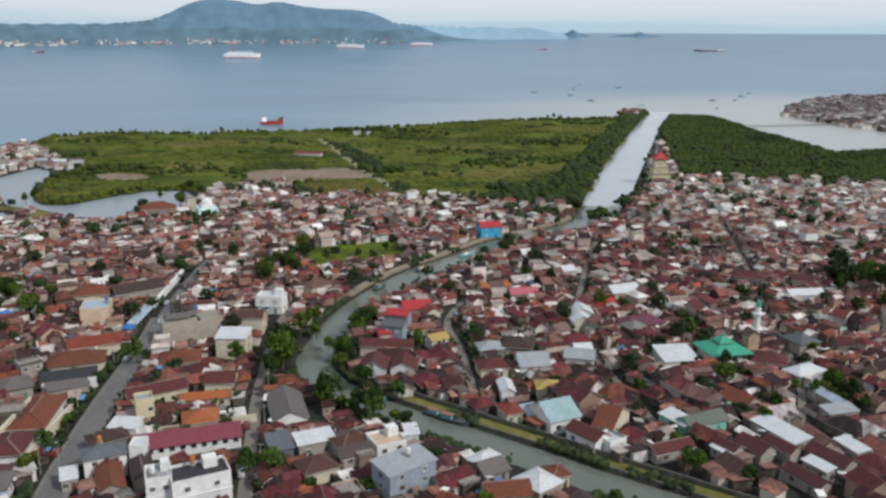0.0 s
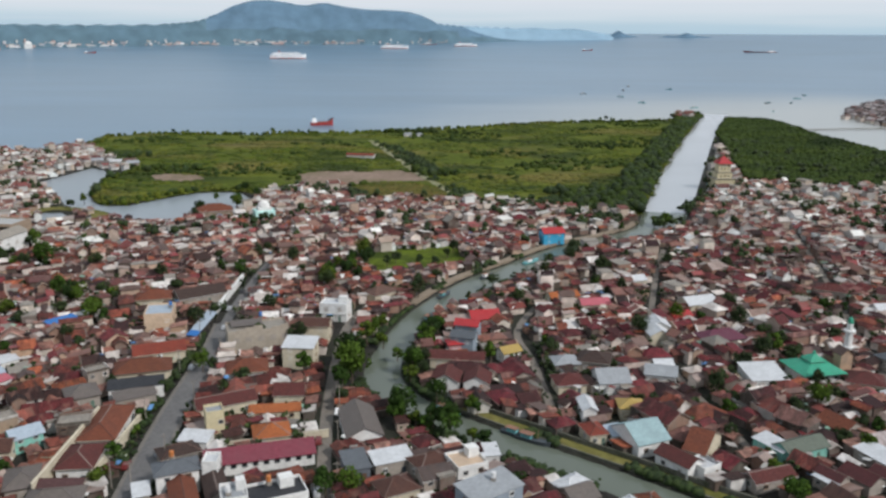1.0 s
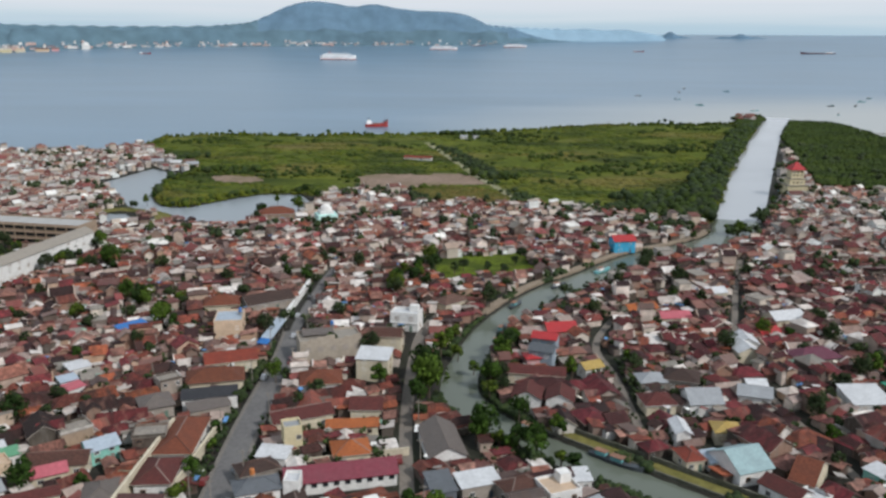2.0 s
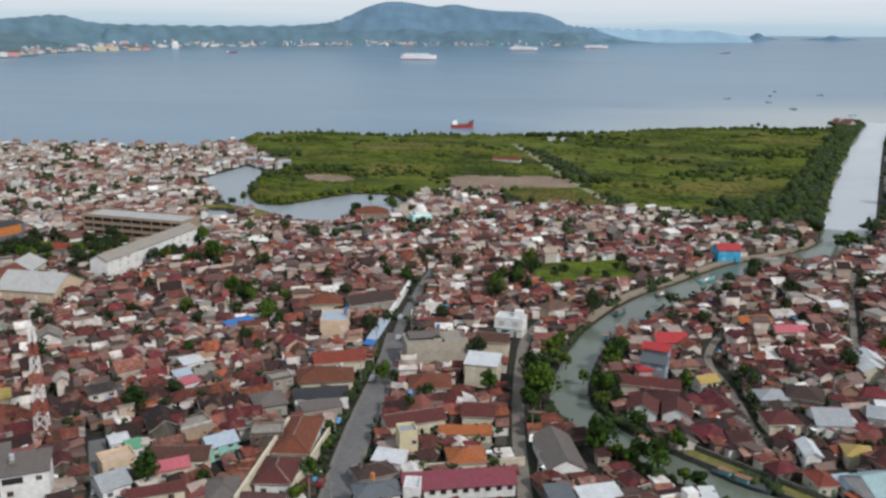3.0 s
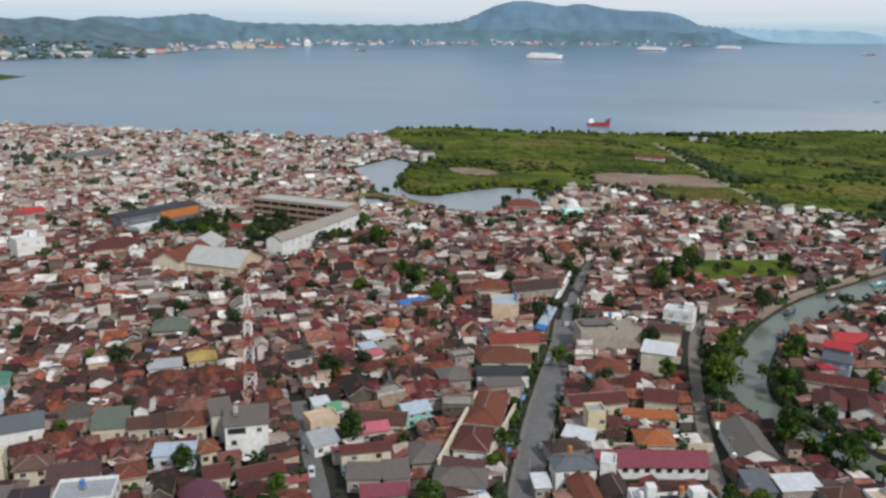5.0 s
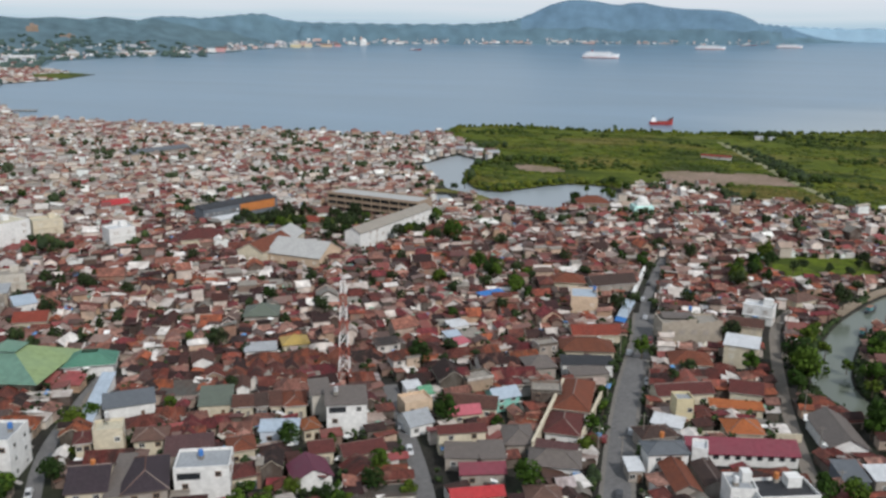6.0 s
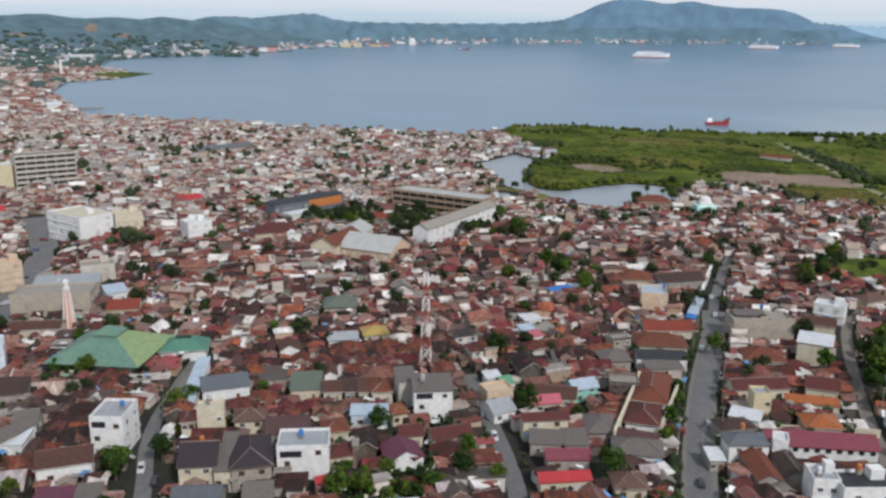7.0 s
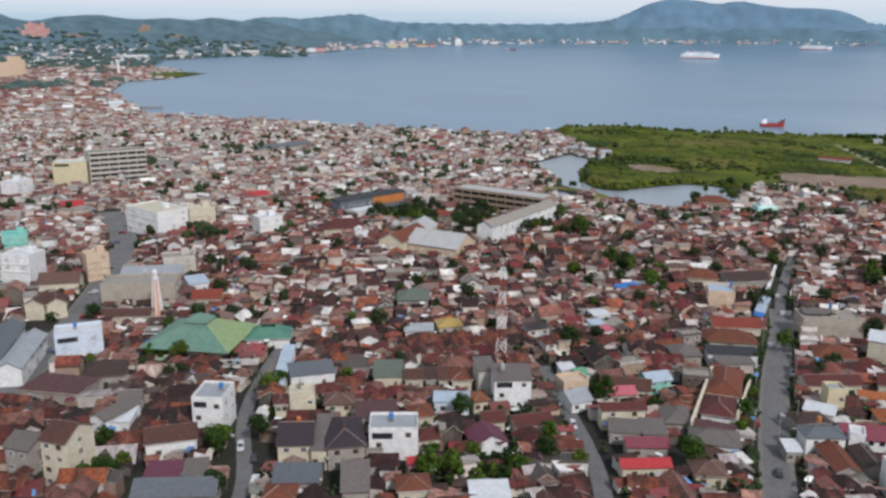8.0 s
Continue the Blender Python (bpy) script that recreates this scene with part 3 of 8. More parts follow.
def hill(az, R):
    """Height of the far land, and whether it is land."""
    a = np.degrees(az)
    s, rr, rs = (np.interp(a, k[:, 0], k[:, 1]) for k in (SKYLINE, RIDGE_AT, SHORE_AT))
    top = EYE + rr * np.tan(np.radians(s))
    t = np.clip((R - rs - 250) / (rr - rs - 250), 0, None)
    up = np.where(t < 1, t ** 1.4, np.clip(1 - (t - 1) * 0.8, 0, 1))
    rough = 0.85 + 0.15 * np.sin(a * 1.9 + R * 0.0009) * np.sin(a * 0.8 - R * 0.0007)
    near1 = np.exp(-((t - 1) / 0.3) ** 2)
    h = np.maximum(top * up * (rough * (1 - near1) + near1), 0)
    # Low wooded foothills before the mountain and along the port.
    fr = 0.16 + 0.10 * np.sin(a * 1.3) * np.sin(a * 0.47 + 1.0) + 0.04 * np.sin(a * 4.1)
    fh = (EYE + (rs + 900) * np.tan(np.radians(fr))) * np.exp(-((R - rs - 900) / 420) ** 2)
    h = np.maximum(h, np.where((a > -32) & (a < -1.5), fh, 0))
    return np.where((R > rs) & (s > -0.15), h + 3, -4.0)


def ring_sheet(name, az, r, height, mats, slot_of):
    A, Rr = np.meshgrid(az, r, indexing="ij")
    R = unsqueeze(Rr)
    h = height(A, R)
    x, y, z = placed(A, R, h)
    na, nr = A.shape
    verts = np.stack([x, y, z], -1).reshape(-1, 3)
    i, j = np.meshgrid(np.arange(na - 1), np.arange(nr - 1), indexing="ij")
    k = (i * nr + j).ravel()
    quads = np.stack([k, k + 1, k + nr + 1, k + nr], -1)
    me = bpy.data.meshes.new(name)
    me.vertices.add(len(verts))
    me.vertices.foreach_set("co", verts.astype(np.float32).ravel())
    me.loops.add(quads.size)
    me.loops.foreach_set("vertex_index", quads.astype(np.int32).ravel())
    me.polygons.add(len(quads))
    me.polygons.foreach_set("loop_start", np.arange(0, quads.size, 4, dtype=np.int32))
    me.update(calc_edges=True)
    for m in mats:
        me.materials.append(m)
    if slot_of is not None:
        c = verts[quads].mean(1)
        me.polygons.foreach_set("material_index", slot_of(c, R.ravel()[k]).astype(np.int32))
        me.polygons.foreach_set("use_smooth", np.ones(len(quads), bool))
    me.validate()
    return new(name, me)


def ground_height(A, R):
    x, y = EYE0[0] + R * np.sin(A), EYE0[1] + R * np.cos(A)
    near = np.clip(land(x, y) * 0.8, -3.0, 0.0)
    return np.where(R < 3300, near, np.maximum(hill(A, R), np.where(x < -2250, np.clip(land(x, y), -3, 2), -4)))


def ground_slot(c, R):
    x, y = c[:, 0], c[:, 1]
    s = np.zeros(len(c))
    s[inside(x, y, MANGROVE) | inside(x, y, MANGROVE_EAST)] = 1
    s[inside(x, y, SCRUB)] = 1
    s[inside(x, y, SPIT)] = 1
    s[inside(x, y, BARE)] = 2
    s[inside(x, y, FIELD)] = 3
    # Haze-tinted hill colours, stepped by distance.
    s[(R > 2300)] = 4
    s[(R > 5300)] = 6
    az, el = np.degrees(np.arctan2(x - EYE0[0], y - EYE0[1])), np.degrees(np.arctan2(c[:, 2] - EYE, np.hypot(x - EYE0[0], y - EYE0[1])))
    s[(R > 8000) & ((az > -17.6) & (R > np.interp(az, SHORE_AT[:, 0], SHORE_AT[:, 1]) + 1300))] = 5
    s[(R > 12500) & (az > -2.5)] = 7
    s[inside(x, y, STRIP)] = 2
    # Bare cuttings on the far hillside.
    for a0, e0, wa, we in ((-54.0, -0.25, 0.75, 0.42), (-47.8, -0.12, 0.35, 0.22), (-51.8, -0.55, 0.5, 0.12), (-45.9, -0.55, 0.4, 0.1)):
        s[(R > 3400) & (((az - a0) / wa) ** 2 + ((el - e0) / we) ** 2 < 1 + 0.4 * np.sin(az * 13 + el * 9))] = 8 if wa > 0.7 else 2
    return s


fine_az = np.radians(np.concatenate([np.arange(-180, -75, 5), np.arange(-75, 40, 0.22), np.arange(40, 181, 5)]))
fine_r = np.concatenate([[0.02, 40], np.geomspace(90, 3000, 330), np.linspace(3015, 4880, 110)])
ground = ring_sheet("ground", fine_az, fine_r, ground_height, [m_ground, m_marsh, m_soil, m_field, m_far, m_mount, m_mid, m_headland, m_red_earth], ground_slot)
tagged(ground, "flat brown town ground, green marsh and far wooded hills", "ground", kind="structure")
sea = ring_sheet("water", np.radians(np.arange(-180, 181, 3)), np.concatenate([[100], np.geomspace(300, 3000, 30), np.linspace(3060, 4895, 40)]),
                 lambda A, R: np.full(np.shape(A), -0.9), [m_sea], None)
tagged(sea, "calm blue-grey bay water reaching the horizon", "sea", kind="structure")


def ribbon(name, line, half, z, material, label, category):
    """A road along a line of plan points, as a slab with edges."""
    p = line[:, :2]
    d = np.gradient(p, axis=0)
    d /= np.linalg.norm(d, axis=1)[:, None]
    nrm = np.stack([-d[:, 1], d[:, 0]], -1)
    hw = (line[:, 2:3] if half is None else half)
    L, Rr = p + nrm * hw, p - nrm * hw
    g = Geo()
    n = len(p)
    v = [(*q, z) for q in L] + [(*q, z) for q in Rr] + [(*q, z - 0.3) for q in L] + [(*q, z - 0.3) for q in Rr]
    f = []
    for i in range(n - 1):
        f += [(i, n + i, n + i + 1, i + 1), (i, i + 1, 2 * n + i + 1, 2 * n + i), (n + i + 1, n + i, 3 * n + i, 3 * n + i + 1)]
    g.add(v, f)
    return tagged(part(name, g, material), label, category, kind="structure")


for lane, (nm, ln, hw, sort) in enumerate(ROADS):
    if hw > 2.8:
        ribbon("pavement", ln, hw + 1.1, 0.14, m_pave, "dusty concrete pavement beside the asphalt street", "pavement")
        ribbon(nm, ln, hw, 0.16, m_asphalt, "worn grey asphalt street between rows of houses", "road")
    else:
        ribbon(nm, ln, hw, 0.08 + 0.008 * lane, m_asphalt if sort == "asphalt" else m_lane, "narrow grey lane between dense houses", "road")
river_line = RIVER[RIVER[:, 1] < 535].copy()
river_line[:, 2] += 1.0
ribbon("river", river_line, None, -0.84, m_river, "murky green-grey town river", "river")
canal_line = RIVER[RIVER[:, 1] > 500].copy()
canal_line[:, 2] += 1.0
ribbon("canal", canal_line, None, -0.86, m_canal, "pale canal with sky sheen in its colour, running out to the bay", "canal")


# ---------------------------------------------------------------- trees
def leaf_crown(rnd, rx, rz, lumps, leaves, size):
    """A crown of many small leaf clumps round uneven lumps, open between them."""
    g = Geo()
    for _ in range(lumps):
        while True:
            c = Vector((rnd.uniform(-1, 1), rnd.uniform(-1, 1), rnd.uniform(-0.8, 1)))
            if 0.25 < c.length < 1:
                break
        c = Vector((c.x * rx * 0.7, c.y * rx * 0.7, c.z * rz * 0.72))
        lr = rnd.uniform(0.26, 0.46) * rx
        for _ in range(leaves):
            d = Vector((rnd.gauss(0, 1), rnd.gauss(0, 1), rnd.gauss(0.25, 1))).normalized()
            p = c + d * lr * rnd.uniform(0.75, 1.08)
            t = d.orthogonal().normalized()
            t.rotate(Matrix.Rotation(rnd.uniform(0, 6.28), 3, d))
            t = (t + d * rnd.uniform(-0.5, 0.5)).normalized()
            b = d.cross(t).normalized()
            s = size * rnd.uniform(0.6, 1.3)
            g.add([p - t * s - b * s * 0.5, p + t * s * 0.2 - b * s * 0.7, p + t * s + b * s * 0.3, p - t * s * 0.3 + b * s * 0.7], [(0, 1, 2, 3)])
    return g


TREES = []
for k, (th, tr, tz, lumps) in enumerate([(7.5, 3.3, 2.6, 13), (6.0, 2.5, 2.2, 11), (9.5, 4.2, 3.3, 15), (5.0, 2.0, 1.7, 9), (8.5, 2.6, 3.4, 12)]):
    rnd = random.Random(40 + k)
    trunk = Geo()
    trunk.tube((0, 0, -0.2), (0.15, 0.05, th - tz * 1.3), 0.26, 0.17, 7)
    for q in range(5):
        a = q * 1.26 + k
        trunk.tube((0.12, 0.04, th - tz * 1.7), (tr * 0.55 * math.cos(a), tr * 0.55 * math.sin(a), th - tz * (0.5 + 0.3 * (q % 3))), 0.12, 0.05, 5)
    TREES.append((trunk.mesh("trunk", [m_bark]), leaf_crown(rnd, tr, tz, lumps, 46, 0.42).mesh("crown", [m_leaf]), th - tz))

class Lots:
    """Plan boxes that are taken, kept by 25 m squares."""

    def __init__(self):
        self.cells = {}

    def append(self, box):
        x, y, a, b, t = box
        r = math.hypot(a, b) + 4
        for i in range(int((x - r) // 25), int((x + r) // 25) + 1):
            for j in range(int((y - r) // 25), int((y + r) // 25) + 1):
                self.cells.setdefault((i, j), []).append(box)

    def near(self, x, y):
        return self.cells.get((int(x // 25), int(y // 25)), ())


FOOT = Lots()      # (x, y, half width, half depth, turn)


def free(x, y, r):
    for fx, fy, a, b, t in FOOT.near(x, y):
        dx, dy = x - fx, y - fy
        if abs(dx) > a + b + r or abs(dy) > a + b + r:
            continue
        c, s = math.cos(t), math.sin(t)
        if abs(dx * c + dy * s) < a + r and abs(dy * c - dx * s) < b + r:
            return False
    return True


def tree(x, y, size=1.0, kind=0, z=0.0, take=True, label="leafy green tree standing among the houses"):
    trunk, crown, up = TREES[kind % len(TREES)]
    t = thing("tree", label, "tree", Matrix.Translation((x, y, z)) @ Matrix.Rotation(x * 1.7 + y, 4, "Z") @ Matrix.Scale(size, 4), "town trees")
    a = new("trunk", trunk)
    b = new("crown", crown)
    a.parent = b.parent = t
    b.location = (0, 0, up)
    if take:
        FOOT.append((x, y, 1.6 * size, 1.6 * size, 0.0))
    return t


def grove(name, spots, label):
    """Trees too many and far to tell apart, as one object; spots of (x, y, size, kind)."""
    g = Geo()
    for x, y, size, kind in spots:
        trunk, crown, up = TREES[kind % len(TREES)]
        for me, slot, z in ((trunk, 0, 0.0), (crown, 1, up)):
            co = np.empty(len(me.vertices) * 3)
            me.vertices.foreach_get("co", co)
            co = co.reshape(-1, 3)
            c, q = math.cos(x * 1.7 + y), math.sin(x * 1.7 + y)
            v = np.stack([x + size * (co[:, 0] * c - co[:, 1] * q), y + size * (co[:, 0] * q + co[:, 1] * c), size * (co[:, 2] + z)], -1)
            k = len(g.v)
            g.v += v.tolist()
            g.f += [tuple(k + i for i in p.vertices) for p in me.polygons]
            g.s += [slot] * len(me.polygons)
    return tagged(part(name, g, [m_bark, mi_dark]), label, "trees", kind="stuff")


def blobs(name, x, y, z, r, h, material, label, seed):
    """Many low leafy clumps as one object."""
    rs = np.random.RandomState(seed)
    f = (1 + 5 ** 0.5) / 2
    base = np.array([(-1, f, 0), (1, f, 0), (-1, -f, 0), (1, -f, 0), (0, -1, f), (0, 1, f), (0, -1, -f), (0, 1, -f), (f, 0, -1), (f, 0, 1), (-f, 0, -1), (-f, 0, 1)])
    base = base / np.linalg.norm(base[0])
    tri = np.array([(0, 11, 5), (0, 5, 1), (0, 1, 7), (0, 7, 10), (0, 10, 11), (1, 5, 9), (5, 11, 4), (11, 10, 2), (10, 7, 6), (7, 1, 8), (3, 9, 4),
                    (3, 4, 2), (3, 2, 6), (3, 6, 8), (3, 8, 9), (4, 9, 5), (2, 4, 11), (6, 2, 10), (8, 6, 7), (9, 8, 1)])
    n = len(x)
    ang = rs.uniform(0, 6.28, n)
    jit = rs.uniform(0.65, 1.3, (n, 12, 1))
    p = base[None] * jit
    c, s = np.cos(ang)[:, None], np.sin(ang)[:, None]
    px, py = p[..., 0] * c - p[..., 1] * s, p[..., 0] * s + p[..., 1] * c
    v = np.stack([x[:, None] + px * r[:, None], y[:, None] + py * r[:, None], z[:, None] + p[..., 2] * h[:, None]], -1).reshape(-1, 3)
    faces = (np.arange(n)[:, None, None] * 12 + tri[None]).reshape(-1, 3)
    me = bpy.data.meshes.new(name)
    me.vertices.add(len(v))
    me.vertices.foreach_set("co", v.astype(np.float32).ravel())
    me.loops.add(faces.size)
    me.loops.foreach_set("vertex_index", faces.astype(np.int32).ravel())
    me.polygons.add(len(faces))
    me.polygons.foreach_set("loop_start", np.arange(0, faces.size, 3, dtype=np.int32))
    me.update(calc_edges=True)
    me.materials.append(material)
    return tagged(new(name, me), label, "vegetation", kind="stuff")


def scatter(poly, n, seed):
    rs = np.random.RandomState(seed)
    lo, hi = poly.min(0), poly.max(0)
    x, y = rs.uniform(lo[0], hi[0], n), rs.uniform(lo[1], hi[1], n)
    k = inside(x, y, poly)
    return x[k], y[k], rs


def patchy(x, y, s, seed=0.0):
    return np.array([noise.noise((a * s + seed, b * s, seed)) for a, b in zip(x, y)])


# The marsh west of the canal: low bright scrub, darker trees along its edges.
x, y, rs = scatter(MANGROVE, 34000, 3)
k = (~inside(x, y, BARE)) & (~inside(x, y, STRIP)) & (~inside(x, y, SCRUB)) & (land(x, y) > -2) & (patchy(x, y, 0.012) + 0.6 * patchy(x, y, 0.05, 3.0) > -0.1) & (line_dist(x, y, TRACK) > 3.5)
x, y = x[k], y[k]
r = rs.uniform(1.3, 3.4, len(x))
blobs("marsh_scrub", x, y, r * 0.04, r * 1.3, r * rs.uniform(0.12, 0.3, len(x)), mi_leaf, "low bright green scrub covering the marsh", 5)
x, y, rs = scatter(MANGROVE, 30000, 4)
edge = poly_dist(x, y, MANGROVE)
canal = line_dist(x, y, RIVER)
k = (land(x, y) > -1) & (~inside(x, y, BARE)) & (~inside(x, y, STRIP)) & (~inside(x, y, SCRUB)) & (((canal < 22 + 10 * patchy(x, y, 0.02) + 45 * np.clip((640 - y) / 110, 0, 1)) & (y > 500)) | ((edge < 4) & (y < 700) & (patchy(x, y, 0.04) > 0.05)) | ((patchy(x * 0.35, y, 0.022, 7.0) > 0.5) & (rs.uniform(0, 1, len(x)) < 0.4)))
x, y, canal = x[k], y[k], canal[k]
r = rs.uniform(1.5, 3.6, len(x))
e = rs.uniform(0, 1, len(x)) < 0.5
for q, mat, seed in ((e, mi_dark, 6), (~e, mi_grove, 16)):
    blobs("mangrove_trees", x[q], y[q], r[q] * 0.7 + np.where(canal[q] < 26, 1.2, 0.3), r[q], r[q] * rs.uniform(0.7, 1.1, int(q.sum())), mat, "dark green mangrove trees edging marsh and canal", seed)
x, y, rs = scatter(MANGROVE, 9000, 24)
k = (land(x, y) > 3) & ~inside(x, y, BARE) & ~inside(x, y, STRIP) & ~inside(x, y, SCRUB) & (patchy(x * 0.7, y, 0.016, 11.0) + 0.5 * patchy(x, y, 0.06, 4.0) > 0.24) & (line_dist(x, y, TRACK) > 6)
x, y = x[k], y[k]
r = rs.uniform(1.2, 3.0, len(x))
blobs("marsh_thickets", x, y, r * 0.35, r, r * rs.uniform(0.5, 0.95, len(x)), mi_grove, "darker green thickets scattered over the marsh", 25)
x, y, rs = scatter(MANGROVE, 26000, 14)
edge = poly_dist(x, y, MANGROVE)
k = (land(x, y) > -1) & (edge < 9 + 6 * patchy(x, y, 0.03)) & ~inside(x, y, SCRUB) & ~inside(x, y, BARE)
x, y = x[k], y[k]
r = rs.uniform(1.0, 2.5, len(x))
blobs("marsh_bushes", x, y, r * 0.5, r, r * rs.uniform(0.7, 1.2, len(x)), mi_leaf, "bright green bushes along the marsh edge", 15)
x, y, rs = scatter(MANGROVE_EAST, 52000, 8)
k = (land(x, y) > 0) & (x < 520)
x, y = x[k], y[k]
r = rs.uniform(1.2, 2.9, len(x))
blobs("mangrove_trees", x, y, 2.0 + r * 0.5 + 2.2 * patchy(x, y, 0.02), r, r * rs.uniform(0.5, 0.9, len(x)), mi_grove, "dense dark green mangrove forest beside the canal", 9)
tree_line = [(a, b) for a, b in ((-345, 905), (-330, 908), (-238, 910), (-225, 912), (-210, 910), (-200, 914), (150, 1086), (140, 1084), (158, 1080), (146, 1080), (132, 1080))]
x, y, rs = scatter(CANAL_SPIT, 900, 19)
r = rs.uniform(1.2, 2.6, len(x))
blobs("mangrove_trees", x, y, r * 0.5, r, r * rs.uniform(0.6, 1.0, len(x)), mi_grove, "mangrove trees on the spit at the canal mouth", 20)
for i, (a, b) in enumerate(tree_line):
    tree(a, b, 0.72, i, take=False, label="tall dark tree on the seaward marsh edge")


# ---------------------------------------------------------------- houses
def window_geo(w=1.3, h=1.2):
    g = Geo()
    g.box(-w / 2, -0.05, 0, w / 2, 0.03, h, 0)
    g.box(-w / 2 + 0.1, -0.07, 0.1, -0.04, -0.02, h - 0.1, 1)
    g.box(0.04, -0.07, 0.1, w / 2 - 0.1, -0.02, h - 0.1, 1)
    return g


m_frame = surface("window_frame_paint", [(0.55, 0.53, 0.5), (0.25, 0.16, 0.1), (0.7, 0.7, 0.68)], 0.7, rand="object")
WINDOW = window_geo().mesh("window", [m_frame, m_opening])
DOOR = Geo()
DOOR.box(-0.5, -0.06, 0, 0.5, 0.04, 2.1)
DOOR = DOOR.mesh("door", [m_door])


def fittings(t, w, d, h, storeys, rich):
    """Doors and windows on the walls of a house of w by d, whose front faces -y."""
    def put(mesh, name, x, y, z, turn):
        o = new(name, mesh)
        o.parent = t
        o.matrix_basis = pose(x, y, z, 0, 0, turn)
    if rich:
        put(DOOR, "door", w * 0.12, -d / 2, 0, 0)
    for s in range(storeys):
        z = s * 2.9 + 0.9
        put(WINDOW, "window", -w * 0.28, -d / 2, z, 0)
        if rich:
            put(WINDOW, "window", w * 0.36, -d / 2, z, 0)
        elif s:
            put(WINDOW, "window", w * 0.3, -d / 2, z, 0)


def house_parts(t, kind, w, d, h, storeys=1, roof=None, wall=None, rich=True, rise=None):
    """Walls, roof, ridge and openings of one house under t. kinds: gable, hip, shed, flat."""
    wall = wall or m_plaster
    if kind == "flat":
        g = Geo()
        g.box(-w / 2, -d / 2, 0, w / 2, d / 2, h)
        part("wall", g, wall, t)
        g = Geo()
        g.box(-w / 2 - 0.25, -d / 2 - 0.25, h, w / 2 + 0.25, d / 2 + 0.25, h + 0.18)
        part("roof_slab", g, roof or m_concrete, t)
        for nm, q in (("parapet", (-w / 2 - 0.2, -d / 2 - 0.2, w / 2 + 0.2, -d / 2)), ("parapet", (-w / 2 - 0.2, d / 2, w / 2 + 0.2, d / 2 + 0.2)),
                      ("parapet", (-w / 2 - 0.2, -d / 2, -w / 2, d / 2)), ("parapet", (w / 2, -d / 2, w / 2 + 0.2, d / 2))):
            g = Geo()
            g.box(q[0], q[1], h + 0.18, q[2], q[3], h + 0.85)
            part(nm, g, wall, t)
    else:
        rise = rise if rise is not None else {"gable": d * 0.31, "hip": min(w, d) * 0.34, "shed": d * 0.14}[kind]
        g = Geo()
        if kind == "gable":
            g.gable_walls(w, d, h, rise)
        elif kind == "shed":
            a, b = w / 2, d / 2
            g.add([(-a, -b, 0), (a, -b, 0), (a, b, 0), (-a, b, 0), (-a, -b, h), (a, -b, h), (a, b, h + rise), (-a, b, h + rise)],
                  [(0, 1, 5, 4), (2, 3, 7, 6), (1, 2, 6, 5), (3, 0, 4, 7)])
        else:
            g.box(-w / 2, -d / 2, 0, w / 2, d / 2, h)
        part("wall", g, wall, t)
        g = Geo()
        {"gable": g.gable_roof, "hip": g.hip_roof, "shed": g.shed_roof}[kind](w, d, h, rise, edge=1)
        part("roof", g, [roof or m_tile, m_fascia], t)
        if kind != "shed" and rich:
            g = Geo()
            L = w / 2 + 0.5 if kind == "gable" else max((w - d) / 2, 0.3)
            g.tube((-L, 0, h + rise + 0.1), (L, 0, h + rise + 0.1), 0.17, 0.17, 6)
            part("ridge", g, m_ridge, t)
    if rich and kind != "flat":
        g = Geo()
        g.shed_roof(w * 0.55, 2.4, 0, 0.35, 0.1, 0.08)
        part("porch_roof", g, m_sheet, t, "", pose(-w * 0.15, -d / 2 - 1.2, 2.35))
        g = Geo()
        g.shed_roof(w * 0.6, 2.2, 0, 0.35, 0.1, 0.08)
        part("lean_to_roof", g, m_sheet, t, "", pose(w * 0.12, d / 2 + 1.0, 2.3, 0, 0, 180))
        g = Geo()
        g.box(-w * 0.28, 0, 0, w * 0.28, 1.9, 2.3)
        part("lean_to_wall", g, wall, t, "", pose(w * 0.12, d / 2, 0))
    if w > 10 and kind in ("gable", "hip"):
        g = Geo()
        ww = w * 0.42
        g.gable_walls(d * 0.62, ww, h, ww * 0.27)
        part("wing_wall", g, wall, t, "", pose(w * 0.24, -d * 0.42, 0, 0, 0, 90))
        g = Geo()
        g.gable_roof(d * 0.62, ww, h + 0.03, ww * 0.27, 0.4)
        part("wing_roof", g, roof or m_tile, t, "", pose(w * 0.24, -d * 0.42, 0, 0, 0, 90))
    fittings(t, w, d, h, storeys, rich)


LABELS = {("gable", "tile"): "low house with a red-brown tiled gable roof", ("hip", "tile"): "low house with a brown tiled hip roof",
          ("gable", "sheet"): "house with a worn metal sheet gable roof", ("shed", "sheet"): "shed with a sloping metal sheet roof",
          ("flat", "sheet"): "concrete house with a flat roof and parapet", ("hip2", "tile"): "two-storey house with a tiled hip roof",
          ("gable2", "sheet"): "two-storey house with a pale metal roof"}
PROTO = {}
SIZES = ((6.6, 5.5), (8.2, 6.5), (10.8, 7.8))
NAMES = {"gable": "gable_house", "hip": "hip_house", "shed": "metal_shed", "flat": "flat_roof_house"}


